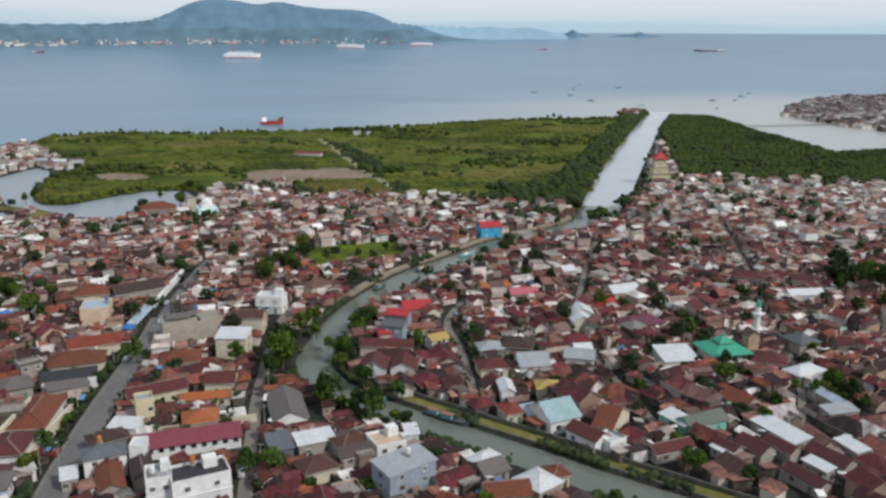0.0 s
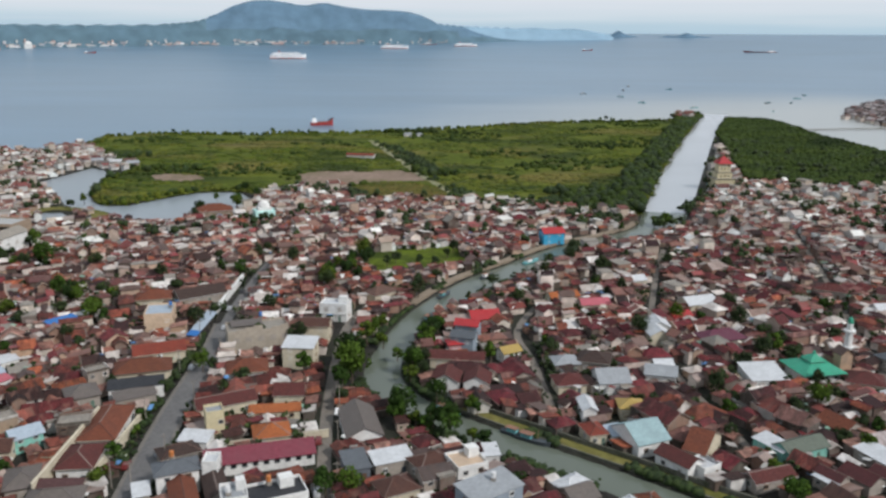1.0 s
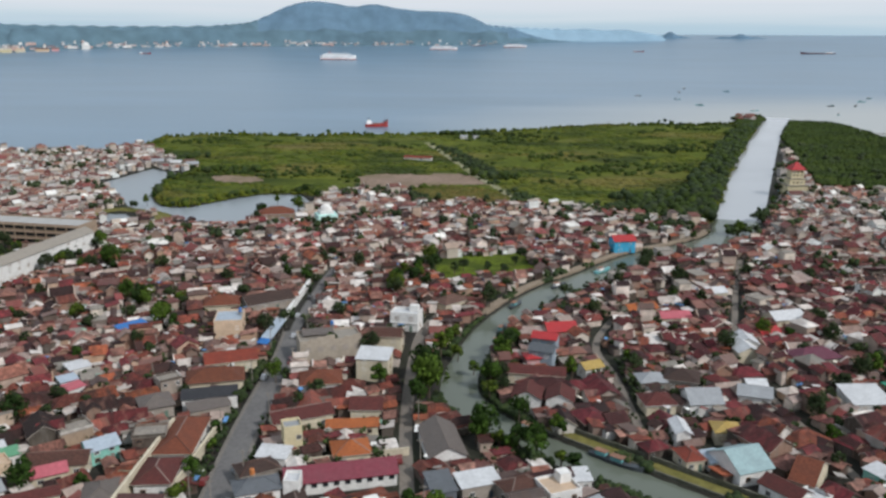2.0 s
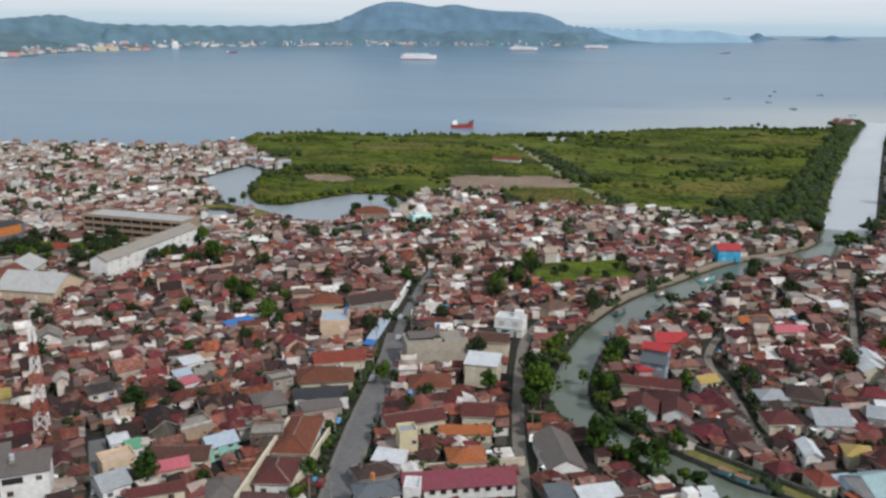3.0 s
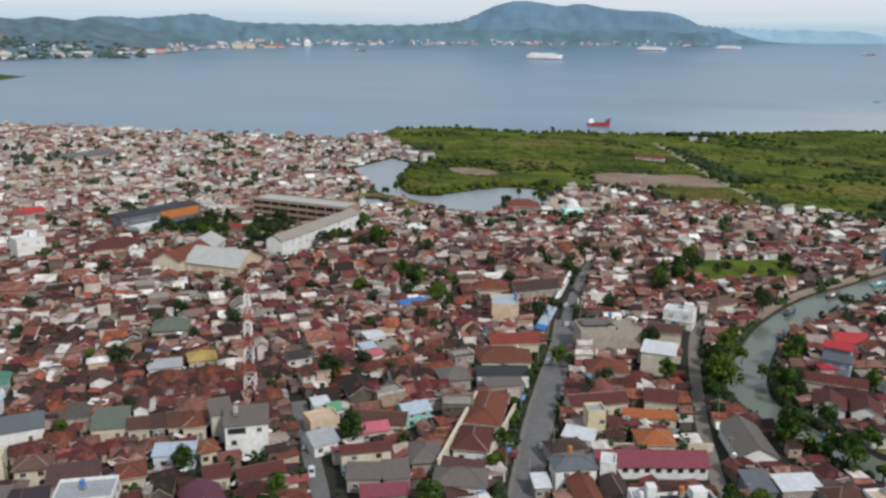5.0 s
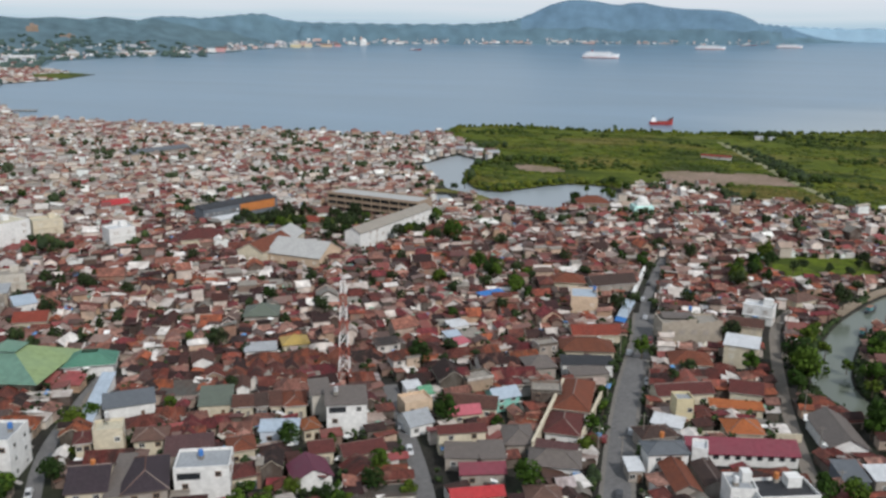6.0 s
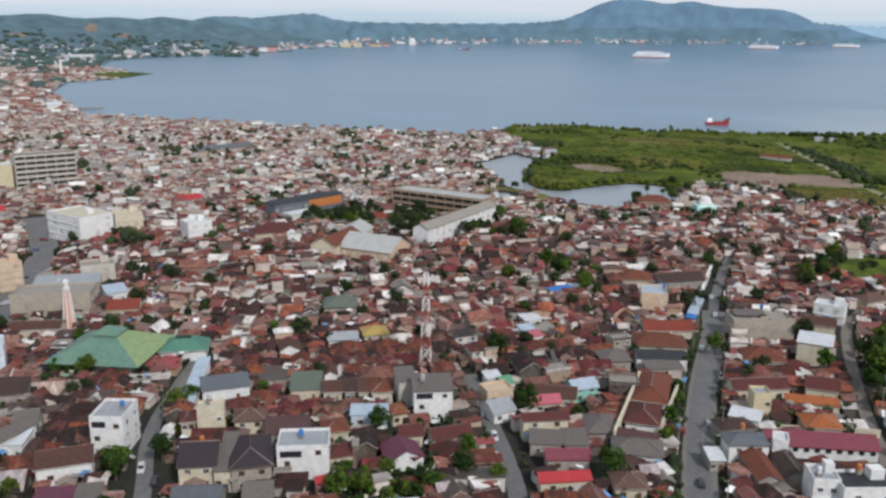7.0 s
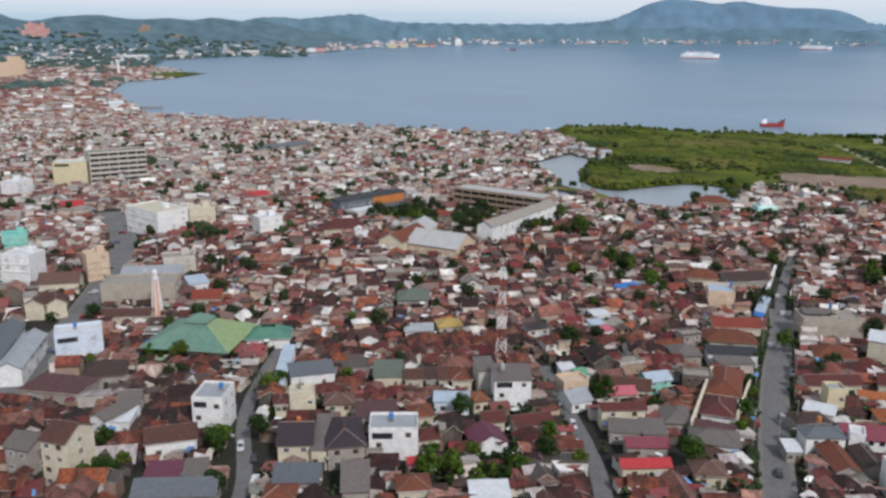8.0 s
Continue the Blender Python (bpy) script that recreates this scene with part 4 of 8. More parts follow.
def annex(t, v, w, d, h, cover):
    """A later addition to a house: a raised cross gable, a sheet-roofed side bay, or a flat terrace."""
    g, q = Geo(), Geo()
    if v == 1:
        ww, dd, up = w * 0.44, d * 0.8, h + 0.7
        g.gable_walls(dd, ww, up, ww * 0.3)
        part("annex_wall", g, m_plaster, t, "", pose(-w * 0.22, -d * 0.24, 0, 0, 0, 90))
        q.gable_roof(dd, ww, up, ww * 0.3, 0.35, 0.16, 0, 1)
        part("annex_roof", q, [cover, m_fascia], t, "", pose(-w * 0.22, -d * 0.24, 0, 0, 0, 90))
    elif v == 2:
        ww, dd = w * 0.34, d * 0.95
        g.box(-ww / 2, -dd / 2, 0, ww / 2, dd / 2, h - 0.35)
        part("annex_wall", g, m_plaster, t, "", pose(w / 2 + ww * 0.3, 0.2, 0))
        q.shed_roof(dd, ww, 0, ww * 0.22, 0.25, 0.1, 0, 1)
        part("annex_roof", q, [m_sheet, m_fascia], t, "", pose(w / 2 + ww * 0.3, 0.2, h - 0.3, 0, 0, 90))
    elif v == 3:
        ww, dd = w * 0.5, d * 0.42
        g.box(-ww / 2, -dd / 2, 0, ww / 2, dd / 2, h + 0.5)
        part("terrace_wall", g, m_plaster, t, "", pose(w * 0.22, -d * 0.5, 0))
        q.box(-ww / 2 - 0.2, -dd / 2 - 0.2, h + 0.5, ww / 2 + 0.2, dd / 2 + 0.2, h + 0.68)
        q.box(-ww / 2 - 0.2, -dd / 2 - 0.2, h + 0.68, ww / 2 + 0.2, -dd / 2, h + 1.3)
        part("terrace_slab", q, m_concrete, t, "", pose(w * 0.22, -d * 0.5, 0))


def town_house(x, y, turn, kind, cover, storeys, size, sx, sy, rich, v=0):
    east = x > -30
    key = (kind, cover, storeys, size, rich, v, east)
    m = pose(x, y, 0, 0, 0, math.degrees(turn)) @ Matrix.Diagonal((sx, sy, 1, 1))
    if key in PROTO:
        return copy_thing(PROTO[key], m)
    w, d = SIZES[size]
    h = 2.55 + 2.9 * (storeys - 1)
    t = thing(NAMES[kind], LABELS[(kind + ("2" if storeys > 1 and kind in ("gable", "hip") else ""), cover)] if (kind + ("2" if storeys > 1 and kind in ("gable", "hip") else ""), cover) in LABELS
              else "two-storey house with a weathered pitched roof", "house", m, "town houses")
    house_parts(t, kind, w, d, h, storeys, None if kind == "flat" else ((m_tile_east if east else m_tile) if cover == "tile" else m_sheet), None, rich)
    if kind != "flat":
        annex(t, v, w, d, h, (m_tile_east if east else m_tile) if cover == "tile" else m_sheet)
    PROTO[key] = t
    return t


def far_house(g, x, y, turn, w, d, h, rise, kind, cover, z=0.0):
    """Walls and roof of a distant house, in a joined mesh. Slots: 0 wall, 1 tile, 2 sheet."""
    k = Geo()
    if kind == "gable":
        k.gable_walls(w, d, h, rise, 0)
        k.gable_roof(w, d, h, rise, 0.5, 0.15, cover)
    elif kind == "hip":
        k.box(-w / 2, -d / 2, 0, w / 2, d / 2, h, 0)
        k.hip_roof(w, d, h, rise, 0.5, 0.15, cover)
    elif kind == "shed":
        k.box(-w / 2, -d / 2, 0, w / 2, d / 2, h, 0)
        k.shed_roof(w, d, h + 0.05, rise * 0.6, 0.4, 0.12, cover)
    else:
        k.box(-w / 2, -d / 2, 0, w / 2, d / 2, h, 0)
        k.box(-w / 2 - 0.2, -d / 2 - 0.2, h, w / 2 + 0.2, d / 2 + 0.2, h + 0.3, 3)
    c, s = math.cos(turn), math.sin(turn)
    b = len(g.v)
    g.v += [(x + p[0] * c - p[1] * s, y + p[0] * s + p[1] * c, z + p[2]) for p in k.v]
    g.f += [tuple(b + i for i in q) for q in k.f]
    g.s += k.s


def far_compound(g, x, y, turn, w, d, h, rise, kind, cover):
    """A distant house of one to three roof sections of uneven height, some with a pale gable edge."""
    n = FR.choice((1, 2, 2, 2, 3)) if kind != "flat" else 1
    cuts = sorted(FR.uniform(0.25, 0.75) for _ in range(n - 1))
    c, s = math.cos(turn), math.sin(turn)
    for i, (u0, u1) in enumerate(zip([0.0] + cuts, cuts + [1.0])):
        wi = max(w * (u1 - u0), 1.6)
        mid, di = (u0 + u1 - 1) * w / 2, d * FR.uniform(0.72, 1.12)
        oy = FR.uniform(-0.12, 0.12) * d
        ki = kind if i == 0 else FR.choice((kind, "gable", "shed"))
        ci = cover if FR.random() < 0.72 else 3 - cover
        hi = h + FR.uniform(-0.5, 0.5) + (2.3 if FR.random() < 0.06 else 0)
        ri = rise * di / d if ki != "hip" else min(wi, di) * 0.34
        cross = ki == "gable" and wi < 0.7 * di
        X, Y = x + mid * c - oy * s, y + mid * s + oy * c
        far_house(g, X, Y, turn + (math.pi / 2 if cross else 0), di if cross else wi, wi if cross else di, hi, wi * 0.3 if cross else ri, ki, ci)
        if ki == "gable" and FR.random() < 0.4:
            k, (ww, dd, rr) = Geo(), ((di, wi, wi * 0.3) if cross else (wi, di, ri))
            k.gable_roof(0.06, dd, hi + 0.2, rr, 0.16, 0.25, 0)
            e, a = ww / 2 + 0.35, turn + (math.pi / 2 if cross else 0)
            for sgn in (-1, 1):
                b = len(g.v)
                g.v += [(X + (p[0] + sgn * e) * math.cos(a) - p[1] * math.sin(a), Y + (p[0] + sgn * e) * math.sin(a) + p[1] * math.cos(a), p[2]) for p in k.v]
                g.f += [tuple(b + j for j in q) for q in k.f]
                g.s += [0] * len(k.f)


FR = random.Random(58)


def turn_at(x, y):
    """The lie of the lots: along the roads, swinging slowly over the town."""
    base = 0.36
    if x < -120:
        base = 0.60
    if x < -330:
        base = 0.72
    if x > 40 and y < 270:
        base = 0.52
    return base + 0.45 * noise.noise((x * 0.008, y * 0.008, 2.0))


def fill_town():
    rnd = random.Random(11)
    stuff = [Geo() for _ in range(4)]
    singles = 0
    for band, (r0, r1, step) in enumerate(((112, 266, 7.2), (266, 620, 6.3), (620, 1150, 7.4), (1150, 2500, 13.0))):
        n = int(r1 * 2 / step)
        px, py = [], []
        for i in range(-n, n):
            for j in range(-n, n):
                x, y = EYE0[0] + i * step, EYE0[1] + j * step * 0.98
                if y < 20:
                    continue
                px.append(x + (0.5 * step if j % 2 else 0))
                py.append(y)
        px, py = np.array(px), np.array(py)
        R = np.hypot(px - EYE0[0], py - EYE0[1])
        az = np.degrees(np.arctan2(px - EYE0[0], py - EYE0[1]))
        k = (R > r0) & (R <= r1) & (az > np.where(R < 420, -82, -64)) & (az < np.where(R < 420, 46, 36))
        px, py = px[k], py[k]
        ok = (land(px, py) > 3.5) & (~inside(px, py, MANGROVE)) & (~inside(px, py, MANGROVE_EAST)) & (~inside(px, py, FIELD)) & (~inside(px, py, SCRUB)) & (~inside(px, py, BARE)) & (~inside(px, py, SPIT))
        for nm, ln, hw, sort in ROADS:
            ok &= line_dist(px, py, ln) > hw + (4.5 if hw > 2.8 else 3.7)
        ok &= line_dist(px, py, RIVER) > np.where(py > 330, 7.0, np.where((py < 238) & (px > -30), 8.2, 5.0))
        ok &= ~((px > -282) & (px < -160) & (py > 505))
        ok &= ~((poly_dist(px, py, LAGOON) > -13) & (py < 520) & (px > -240) & (px < -175))
        for x, y in zip(px[ok], py[ok]):
            x, y = x + rnd.uniform(-1.3, 1.3), y + rnd.uniform(-1.3, 1.3)
            R = math.hypot(x - EYE0[0], y - EYE0[1])
            u, cov, turn = rnd.random(), rnd.random(), turn_at(x, y) + (rnd.choice((0, math.pi / 2, 0, math.pi, -math.pi / 2)) if x < 40 or y > 270 else rnd.choice((-math.pi / 2, math.pi / 2, -math.pi / 2, 0))) + rnd.gauss(0, 0.12)
            sx, sy = rnd.uniform(0.86, 1.16), rnd.uniform(0.86, 1.14)
            if rnd.random() < (0.05 if band < 3 else 0.35) or not free(x, y, 2.3):
                continue
            p_tile = 0.75 if R < 330 else (0.69 if R < 430 else 0.52)
            if x > -20 and y < 440:
                p_tile = 0.76
            if cov < p_tile:
                cover, kind = "tile", ("gable" if u < 0.55 else "hip")
            else:
                cover, kind = "sheet", ("gable" if u < 0.5 else "shed" if u < 0.82 else "flat")
            storeys = 2 if rnd.random() < (0.4 if kind == "flat" else 0.12) else 1
            size = rnd.choice((0, 0, 1, 1, 2)) if band < 3 else 2
            w0, d0 = SIZES[size]
            if band:
                w0, d0 = w0 * 0.82, d0 * 0.84
            if band < 3:
                FOOT.append((x, y, w0 * sx * 0.4, d0 * sy * 0.4, turn))
            if band == 0:
                town_house(x, y, turn, kind, cover, storeys, size, sx, sy, R < 170, FR.choice((0, 1, 1, 2, 2, 3)))
                singles += 1
            else:
                w, d = w0, d0
                if band == 3:
                    w, d = w * 1.35, d * 1.3
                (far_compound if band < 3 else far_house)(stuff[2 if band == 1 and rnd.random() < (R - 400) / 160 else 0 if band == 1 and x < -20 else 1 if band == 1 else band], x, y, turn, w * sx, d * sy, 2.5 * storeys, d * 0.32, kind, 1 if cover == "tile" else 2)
    # Small patched lean-tos in the gaps.
    small = Geo()
    n = 0
    rs = np.random.RandomState(31)
    ca, cr = np.radians(rs.uniform(-62, 34, 110000)), np.sqrt(rs.uniform(115 ** 2, 600 ** 2, 110000))
    cx, cy = EYE0[0] + cr * np.sin(ca), EYE0[1] + cr * np.cos(ca)
    ok = (land(cx, cy) > np.where((cy > 330) & (cy < 495) & (cx > -60), 5.5, np.where((cy < 238) & (cx > -30), 6.5, 2.5))) & ~((cx > -282) & (cx < -160) & (cy > 492)) & ~inside(cx, cy, FIELD) & ~inside(cx, cy, MANGROVE) & ~inside(cx, cy, MANGROVE_EAST)
    for _, ln, hw, _ in ROADS:
        ok &= line_dist(cx, cy, ln) > hw + (3.2 if hw > 2.8 else 2.2)
    for x, y in zip(cx[ok].tolist(), cy[ok].tolist()):
        if not free(x, y, 1.0):
            continue
        w, d = rnd.uniform(2.6, 5.0), rnd.uniform(2.4, 4.2)
        FOOT.append((x, y, w * 0.42, d * 0.42, 0.0))
        if rnd.random() < 0.82:
            far_house(small, x, y, turn_at(x, y) + rnd.choice((0, 1.57, 3.14, -1.57)) + rnd.gauss(0, 0.12), w, d, rnd.uniform(2.1, 3.3), d * 0.25, rnd.choice(("shed", "shed", "gable")), rnd.choice((1, 1, 2)))
            n += 1
        if n > 3700:
            break
    tagged(part("lean_to_sheds", small, [mi_plaster, mi_tile, mi_sheet, m_concrete]), "small patched lean-tos filling gaps between the houses", "sheds", kind="stuff")
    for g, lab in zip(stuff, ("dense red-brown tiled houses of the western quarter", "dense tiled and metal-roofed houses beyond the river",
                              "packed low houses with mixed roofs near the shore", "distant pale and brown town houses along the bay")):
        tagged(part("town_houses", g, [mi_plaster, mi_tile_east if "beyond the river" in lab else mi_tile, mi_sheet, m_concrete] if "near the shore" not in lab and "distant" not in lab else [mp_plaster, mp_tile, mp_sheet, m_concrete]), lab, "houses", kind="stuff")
    return singles


# ---------------------------------------------------------------- buildings that stand out
TILED = {"orange": ((0.329, 0.099, 0.033), "bright orange tiled"), "orangeb": ((0.216, 0.072, 0.028), "orange tiled"), "brick": ((0.151, 0.047, 0.026), "brick-red tiled"),
         "brickr": ((0.194, 0.041, 0.026), "orange-red tiled"), "brickb": ((0.127, 0.043, 0.024), "red-brown tiled"), "brown": ((0.081, 0.037, 0.028), "brown tiled"),
         "dkbrown": ((0.052, 0.032, 0.027), "dark brown tiled"), "dkred": ((0.092, 0.026, 0.023), "dark red tiled"), "maroon": ((0.074, 0.022, 0.023), "maroon tiled"),
         "brownpk": ((0.120, 0.067, 0.052), "faded brown tiled"), "purpled": ((0.039, 0.028, 0.034), "dark plum tiled"), "purpleb": ((0.084, 0.042, 0.042), "dull purple-brown tiled")}
SHEETED = {"ochre": ((0.36, 0.25, 0.075), "ochre yellow"), "maroonm": ((0.181, 0.039, 0.056), "maroon metal"), "redm": ((0.361, 0.030, 0.034), "bright red metal"), "pinkr": ((0.413, 0.103, 0.129), "pink-red metal"),
           "purplem": ((0.112, 0.030, 0.052), "wine-red metal"), "black": ((0.026, 0.026, 0.030), "black sheet"), "slate": ((0.103, 0.112, 0.125), "slate-grey metal"),
           "slateb": ((0.086, 0.095, 0.107), "dark slate metal"), "greyb": ((0.122, 0.102, 0.092), "weathered grey"), "greygreen": ((0.103, 0.120, 0.095), "grey-green metal"),
           "ltgrey": ((0.284, 0.297, 0.314), "pale grey"), "white": ((0.516, 0.525, 0.542), "white metal"), "offwhite": ((0.385, 0.378, 0.368), "off-white metal"), "paleblue": ((0.344, 0.404, 0.473), "pale blue metal"),
           "paleteal": ((0.258, 0.361, 0.378), "pale teal metal"), "green": ((0.112, 0.292, 0.172), "green metal"), "blue": ((0.026, 0.146, 0.413), "blue tarpaulin"),
           "teal": ((0.138, 0.430, 0.387), "teal"), "cream": ((0.473, 0.430, 0.327), "cream concrete"), "concrete": ((0.265, 0.236, 0.202), "bare concrete"),
           "peach": ((0.499, 0.370, 0.267), "peach concrete")}
WALLED = {"white": ((0.684, 0.675, 0.657), "white"), "cream": ((0.558, 0.495, 0.378), "cream"), "grey": ((0.320, 0.282, 0.248), "grey"), "yellow": ((0.558, 0.486, 0.315), "pale yellow"),
          "teal": ((0.225, 0.495, 0.423), "teal"), "blue": ((0.054, 0.342, 0.558), "blue"), "paleblue": ((0.540, 0.594, 0.666), "pale blue"), "peach": ((0.558, 0.423, 0.306), "peach"),
          "bluegrey": ((0.243, 0.288, 0.333), "blue-grey"), "concrete": ((0.365, 0.315, 0.258), "bare concrete"), "ltcon": ((0.468, 0.432, 0.378), "pale concrete"),
          "orangew": ((0.468, 0.171, 0.054), "orange"), "pinkw": ((0.540, 0.297, 0.297), "pink"), "tan": ((0.30, 0.225, 0.165), "tan brown"), "slatew": ((0.126, 0.140, 0.162), "dark grey")}
M_ROOF = {k: surface("roof_tiles_" + k, [c], 0.85, grain=(1.8, 0.3), stain=(0.3, 0.45), stain_col=tuple(v * 0.55 + 0.012 for v in c), bump=0.5, rows=1.6) for k, (c, _) in TILED.items()}
M_ROOF |= {k: surface("roof_sheet_" + k, [c], 0.6, grain=(1.2, 0.15), stain=(0.3, 0.35), stain_col=tuple(v * 0.6 + 0.03 for v in c), bump=0.25, rows=2.5) for k, (c, _) in SHEETED.items()}
M_WALL = {k: surface("wall_paint_" + k, [c], 0.9, grain=(1.0, 0.12), stain=(0.35, 0.4), stain_col=tuple(v * 0.65 for v in c)) for k, (c, _) in WALLED.items()}
ROOF_WORDS = {**{k: v[1] for k, v in TILED.items()}, **{k: v[1] for k, v in SHEETED.items()}}
SHAPE = {"gable": "gable roof", "hip": "hip roof", "shed": "sloping roof", "flat": "flat roof"}
FLOORS = {1: "low", 2: "two-storey", 3: "three-storey", 4: "four-storey", 6: "six-storey"}


FRAME = Geo()
for q in ((-0.7, -0.7 + 0.12, 0, 1.3), (0.58, 0.7, 0, 1.3), (-0.58, 0.58, 0, 0.12), (-0.58, 0.58, 1.18, 1.3), (-0.04, 0.04, 0.12, 1.18)):
    FRAME.box(q[0], -0.08, q[2], q[1], 0.03, q[3])
FRAME = FRAME.mesh("window", [m_frame])
PANE = Geo()
PANE.box(-0.58, -0.04, 0.12, 0.58, 0.02, 1.18)
PANE = PANE.mesh("pane", [m_opening])


def hero_window(t, x, y, z, a):
    o = new("window", FRAME)
    o.parent = t
    o.matrix_basis = pose(x, y, z, 0, 0, a)
    if math.hypot(t.location.x - EYE0[0], t.location.y - EYE0[1]) < 235:
        p = new("pane", PANE)
        p.parent = o


def window_row(t, w, d, h, storeys, wide):
    """Windows on the front and both sides, storey by storey, and a front door."""
    fh = h / storeys
    n = max(2, min(12, int(w / wide)))
    k = max(1, min(4, int(d / (wide * 1.3))))
    for s in range(storeys):
        z = s * fh + fh * 0.32
        spots = [(w * ((i + 0.5) / n - 0.5), -d / 2, 0) for i in range(n)]
        spots += [(w / 2, d * ((i + 0.5) / k - 0.5), 90) for i in range(k)] if t.location.x < -40 else [(-w / 2, d * ((i + 0.5) / k - 0.5), -90) for i in range(k)]
        for i, (x, y, a) in enumerate(spots):
            if s == 0 and i == n // 2:
                o = new("door", DOOR)
                z0 = 0.0
            else:
                hero_window(t, x, y, z, a)
                continue
            o.parent = t
            o.matrix_basis = pose(x, y, z0, 0, 0, a)


def building(x, y, turn, w, d, h, kind, roof, wall, storeys, style="", wide=4.6):
    """One building that stands out: plan centre, turn in degrees, width, depth, height of the eaves."""
    nm = {"flat": "flat_roof_building", "shed": "shed_roof_house", "gable": "gable_roof_house", "hip": "hip_roof_house"}[kind]
    label = f"{FLOORS[storeys]} {WALLED[wall][1]} building with a {ROOF_WORDS[roof]} {SHAPE[kind]}"
    t = thing(nm, label, "building", pose(x, y, 0, 0, 0, turn))
    yard = 5.0 if w > 18 else 1.6
    c, s = math.cos(radians(turn)), math.sin(radians(turn))
    FOOT.append((x + s * yard / 2, y - c * yard / 2, w / 2 + 0.4, d / 2 + 0.4 + yard / 2, radians(turn)))
    mw, mr = M_WALL[wall], M_ROOF[roof]
    g = Geo()
    rise = {"gable": d * 0.26, "hip": min(w, d) * 0.29, "shed": d * 0.13, "flat": 0}[kind]
    if kind == "gable":
        g.gable_walls(w, d, h, rise)
    elif kind == "shed":
        a, b = w / 2, d / 2
        g.add([(-a, -b, 0), (a, -b, 0), (a, b, 0), (-a, b, 0), (-a, -b, h), (a, -b, h), (a, b, h + rise), (-a, b, h + rise)],
              [(0, 1, 5, 4), (2, 3, 7, 6), (1, 2, 6, 5), (3, 0, 4, 7)])
    else:
        g.box(-w / 2, -d / 2, 0, w / 2, d / 2, h)
    part("wall", g, mw, t)
    if kind == "flat":
        g = Geo()
        g.box(-w / 2 + 0.05, -d / 2 + 0.05, h, w / 2 - 0.05, d / 2 - 0.05, h + 0.12)
        part("roof_slab", g, mr, t)
        for q in ((-w / 2, -d / 2, w / 2, -d / 2 + 0.22), (-w / 2, d / 2 - 0.22, w / 2, d / 2), (-w / 2, -d / 2 + 0.22, -w / 2 + 0.22, d / 2 - 0.22), (w / 2 - 0.22, -d / 2 + 0.22, w / 2, d / 2 - 0.22)):
            g = Geo()
            g.box(q[0], q[1], h + 0.004, q[2], q[3], h + 0.8)
            part("parapet", g, mw, t)
        if storeys > 1 and style == "":
            g = Geo()
            g.box(w * 0.1, d * 0.05, h + 0.12, w * 0.1 + min(3.2, w * 0.35), d * 0.05 + min(3, d * 0.35), h + 2.5)
            part("stair_head", g, mw, t)
            for s in range(1, storeys):
                g = Geo()
                z = h * s / storeys
                g.box(-w / 2 - 0.18, -d / 2 - 0.3, z - 0.12, w / 2 + 0.18, -d / 2 + 0.02, z + 0.12)
                part("ledge", g, mw, t)
    else:
        g = Geo()
        {"gable": g.gable_roof, "hip": g.hip_roof, "shed": g.shed_roof}[kind](w, d, h, rise, edge=1)
        part("roof", g, [mr, m_fascia if roof in TILED else mr], t)
        if kind != "shed":
            g = Geo()
            if kind == "gable" or w >= d:
                L = w / 2 + 0.5 if kind == "gable" else max((w - d) / 2, 0.3)
                g.tube((-L, 0, h + rise + 0.1), (L, 0, h + rise + 0.1), 0.16, 0.16, 6)
            else:
                L = max((d - w) / 2, 0.3)
                g.tube((0, -L, h + rise + 0.05), (0, L, h + rise + 0.05), 0.16, 0.16, 6)
            part("ridge", g, m_ridge if roof in TILED else mr, t)
            if kind == "hip" and math.hypot(x - EYE0[0], y - EYE0[1]) < 235:
                a, b = w / 2 + 0.6, d / 2 + 0.6
                r, s = max(a - b, 0.0), max(b - a, 0.0)
                for sx in (-1, 1):
                    for sy in (-1, 1):
                        g = Geo()
                        g.tube((sx * a, sy * b, h + 0.12), (sx * r, sy * s, h + rise + 0.05), 0.13, 0.13, 5)
                        part("hip_ridge", g, m_ridge if roof in TILED else mr, t)
    if style == "round":
        for i in range(10):
            o = new("window", PANE)
            o.parent = t
            o.matrix_basis = pose(w * ((i + 0.5) / 10 - 0.5), -d / 2 - 0.02, h - 1.75) @ Matrix.Scale(1.15, 4)
    elif style == "gallery":
        for s in range(storeys):
            z = h * s / storeys
            for y0, y1 in ((-d / 2 - 0.06, -d / 2 + 0.02), (d / 2 - 0.02, d / 2 + 0.06)):
                # Dark panel on the wall stands in for the open gallery's shade.
                g = Geo()
                g.box(-w / 2 + 0.5, y0, z + 1.1, w / 2 - 0.5, y1, z + h / storeys - 0.5)
                part("gallery_opening", g, m_opening, t)
            g = Geo()
            g.box(-w / 2 - 0.1, -d / 2 - 1.0, z + h / storeys - 0.4, w / 2 + 0.1, -d / 2 + 0.01, z + h / storeys - 0.1)
            part("gallery_slab", g, mw, t)
        for i in range(int(w / 6) + 1):
            g = Geo()
            x0 = -w / 2 + 0.2 + i * (w - 0.8) / max(1, int(w / 6))
            g.box(x0, -d / 2 - 0.8, 0, x0 + 0.4, -d / 2 - 0.4, h - 0.4)
            part("pillar", g, mw, t)
    elif style == "ruin":
        for i in range(5):
            g = Geo()
            x0 = -w * 0.42 + i * w * 0.2
            g.box(x0, -d / 2 - 0.05, h * 0.55, x0 + w * 0.1, -d / 2 + 0.02, h * 0.8)
            part("gap", g, M_WALL["grey"], t)
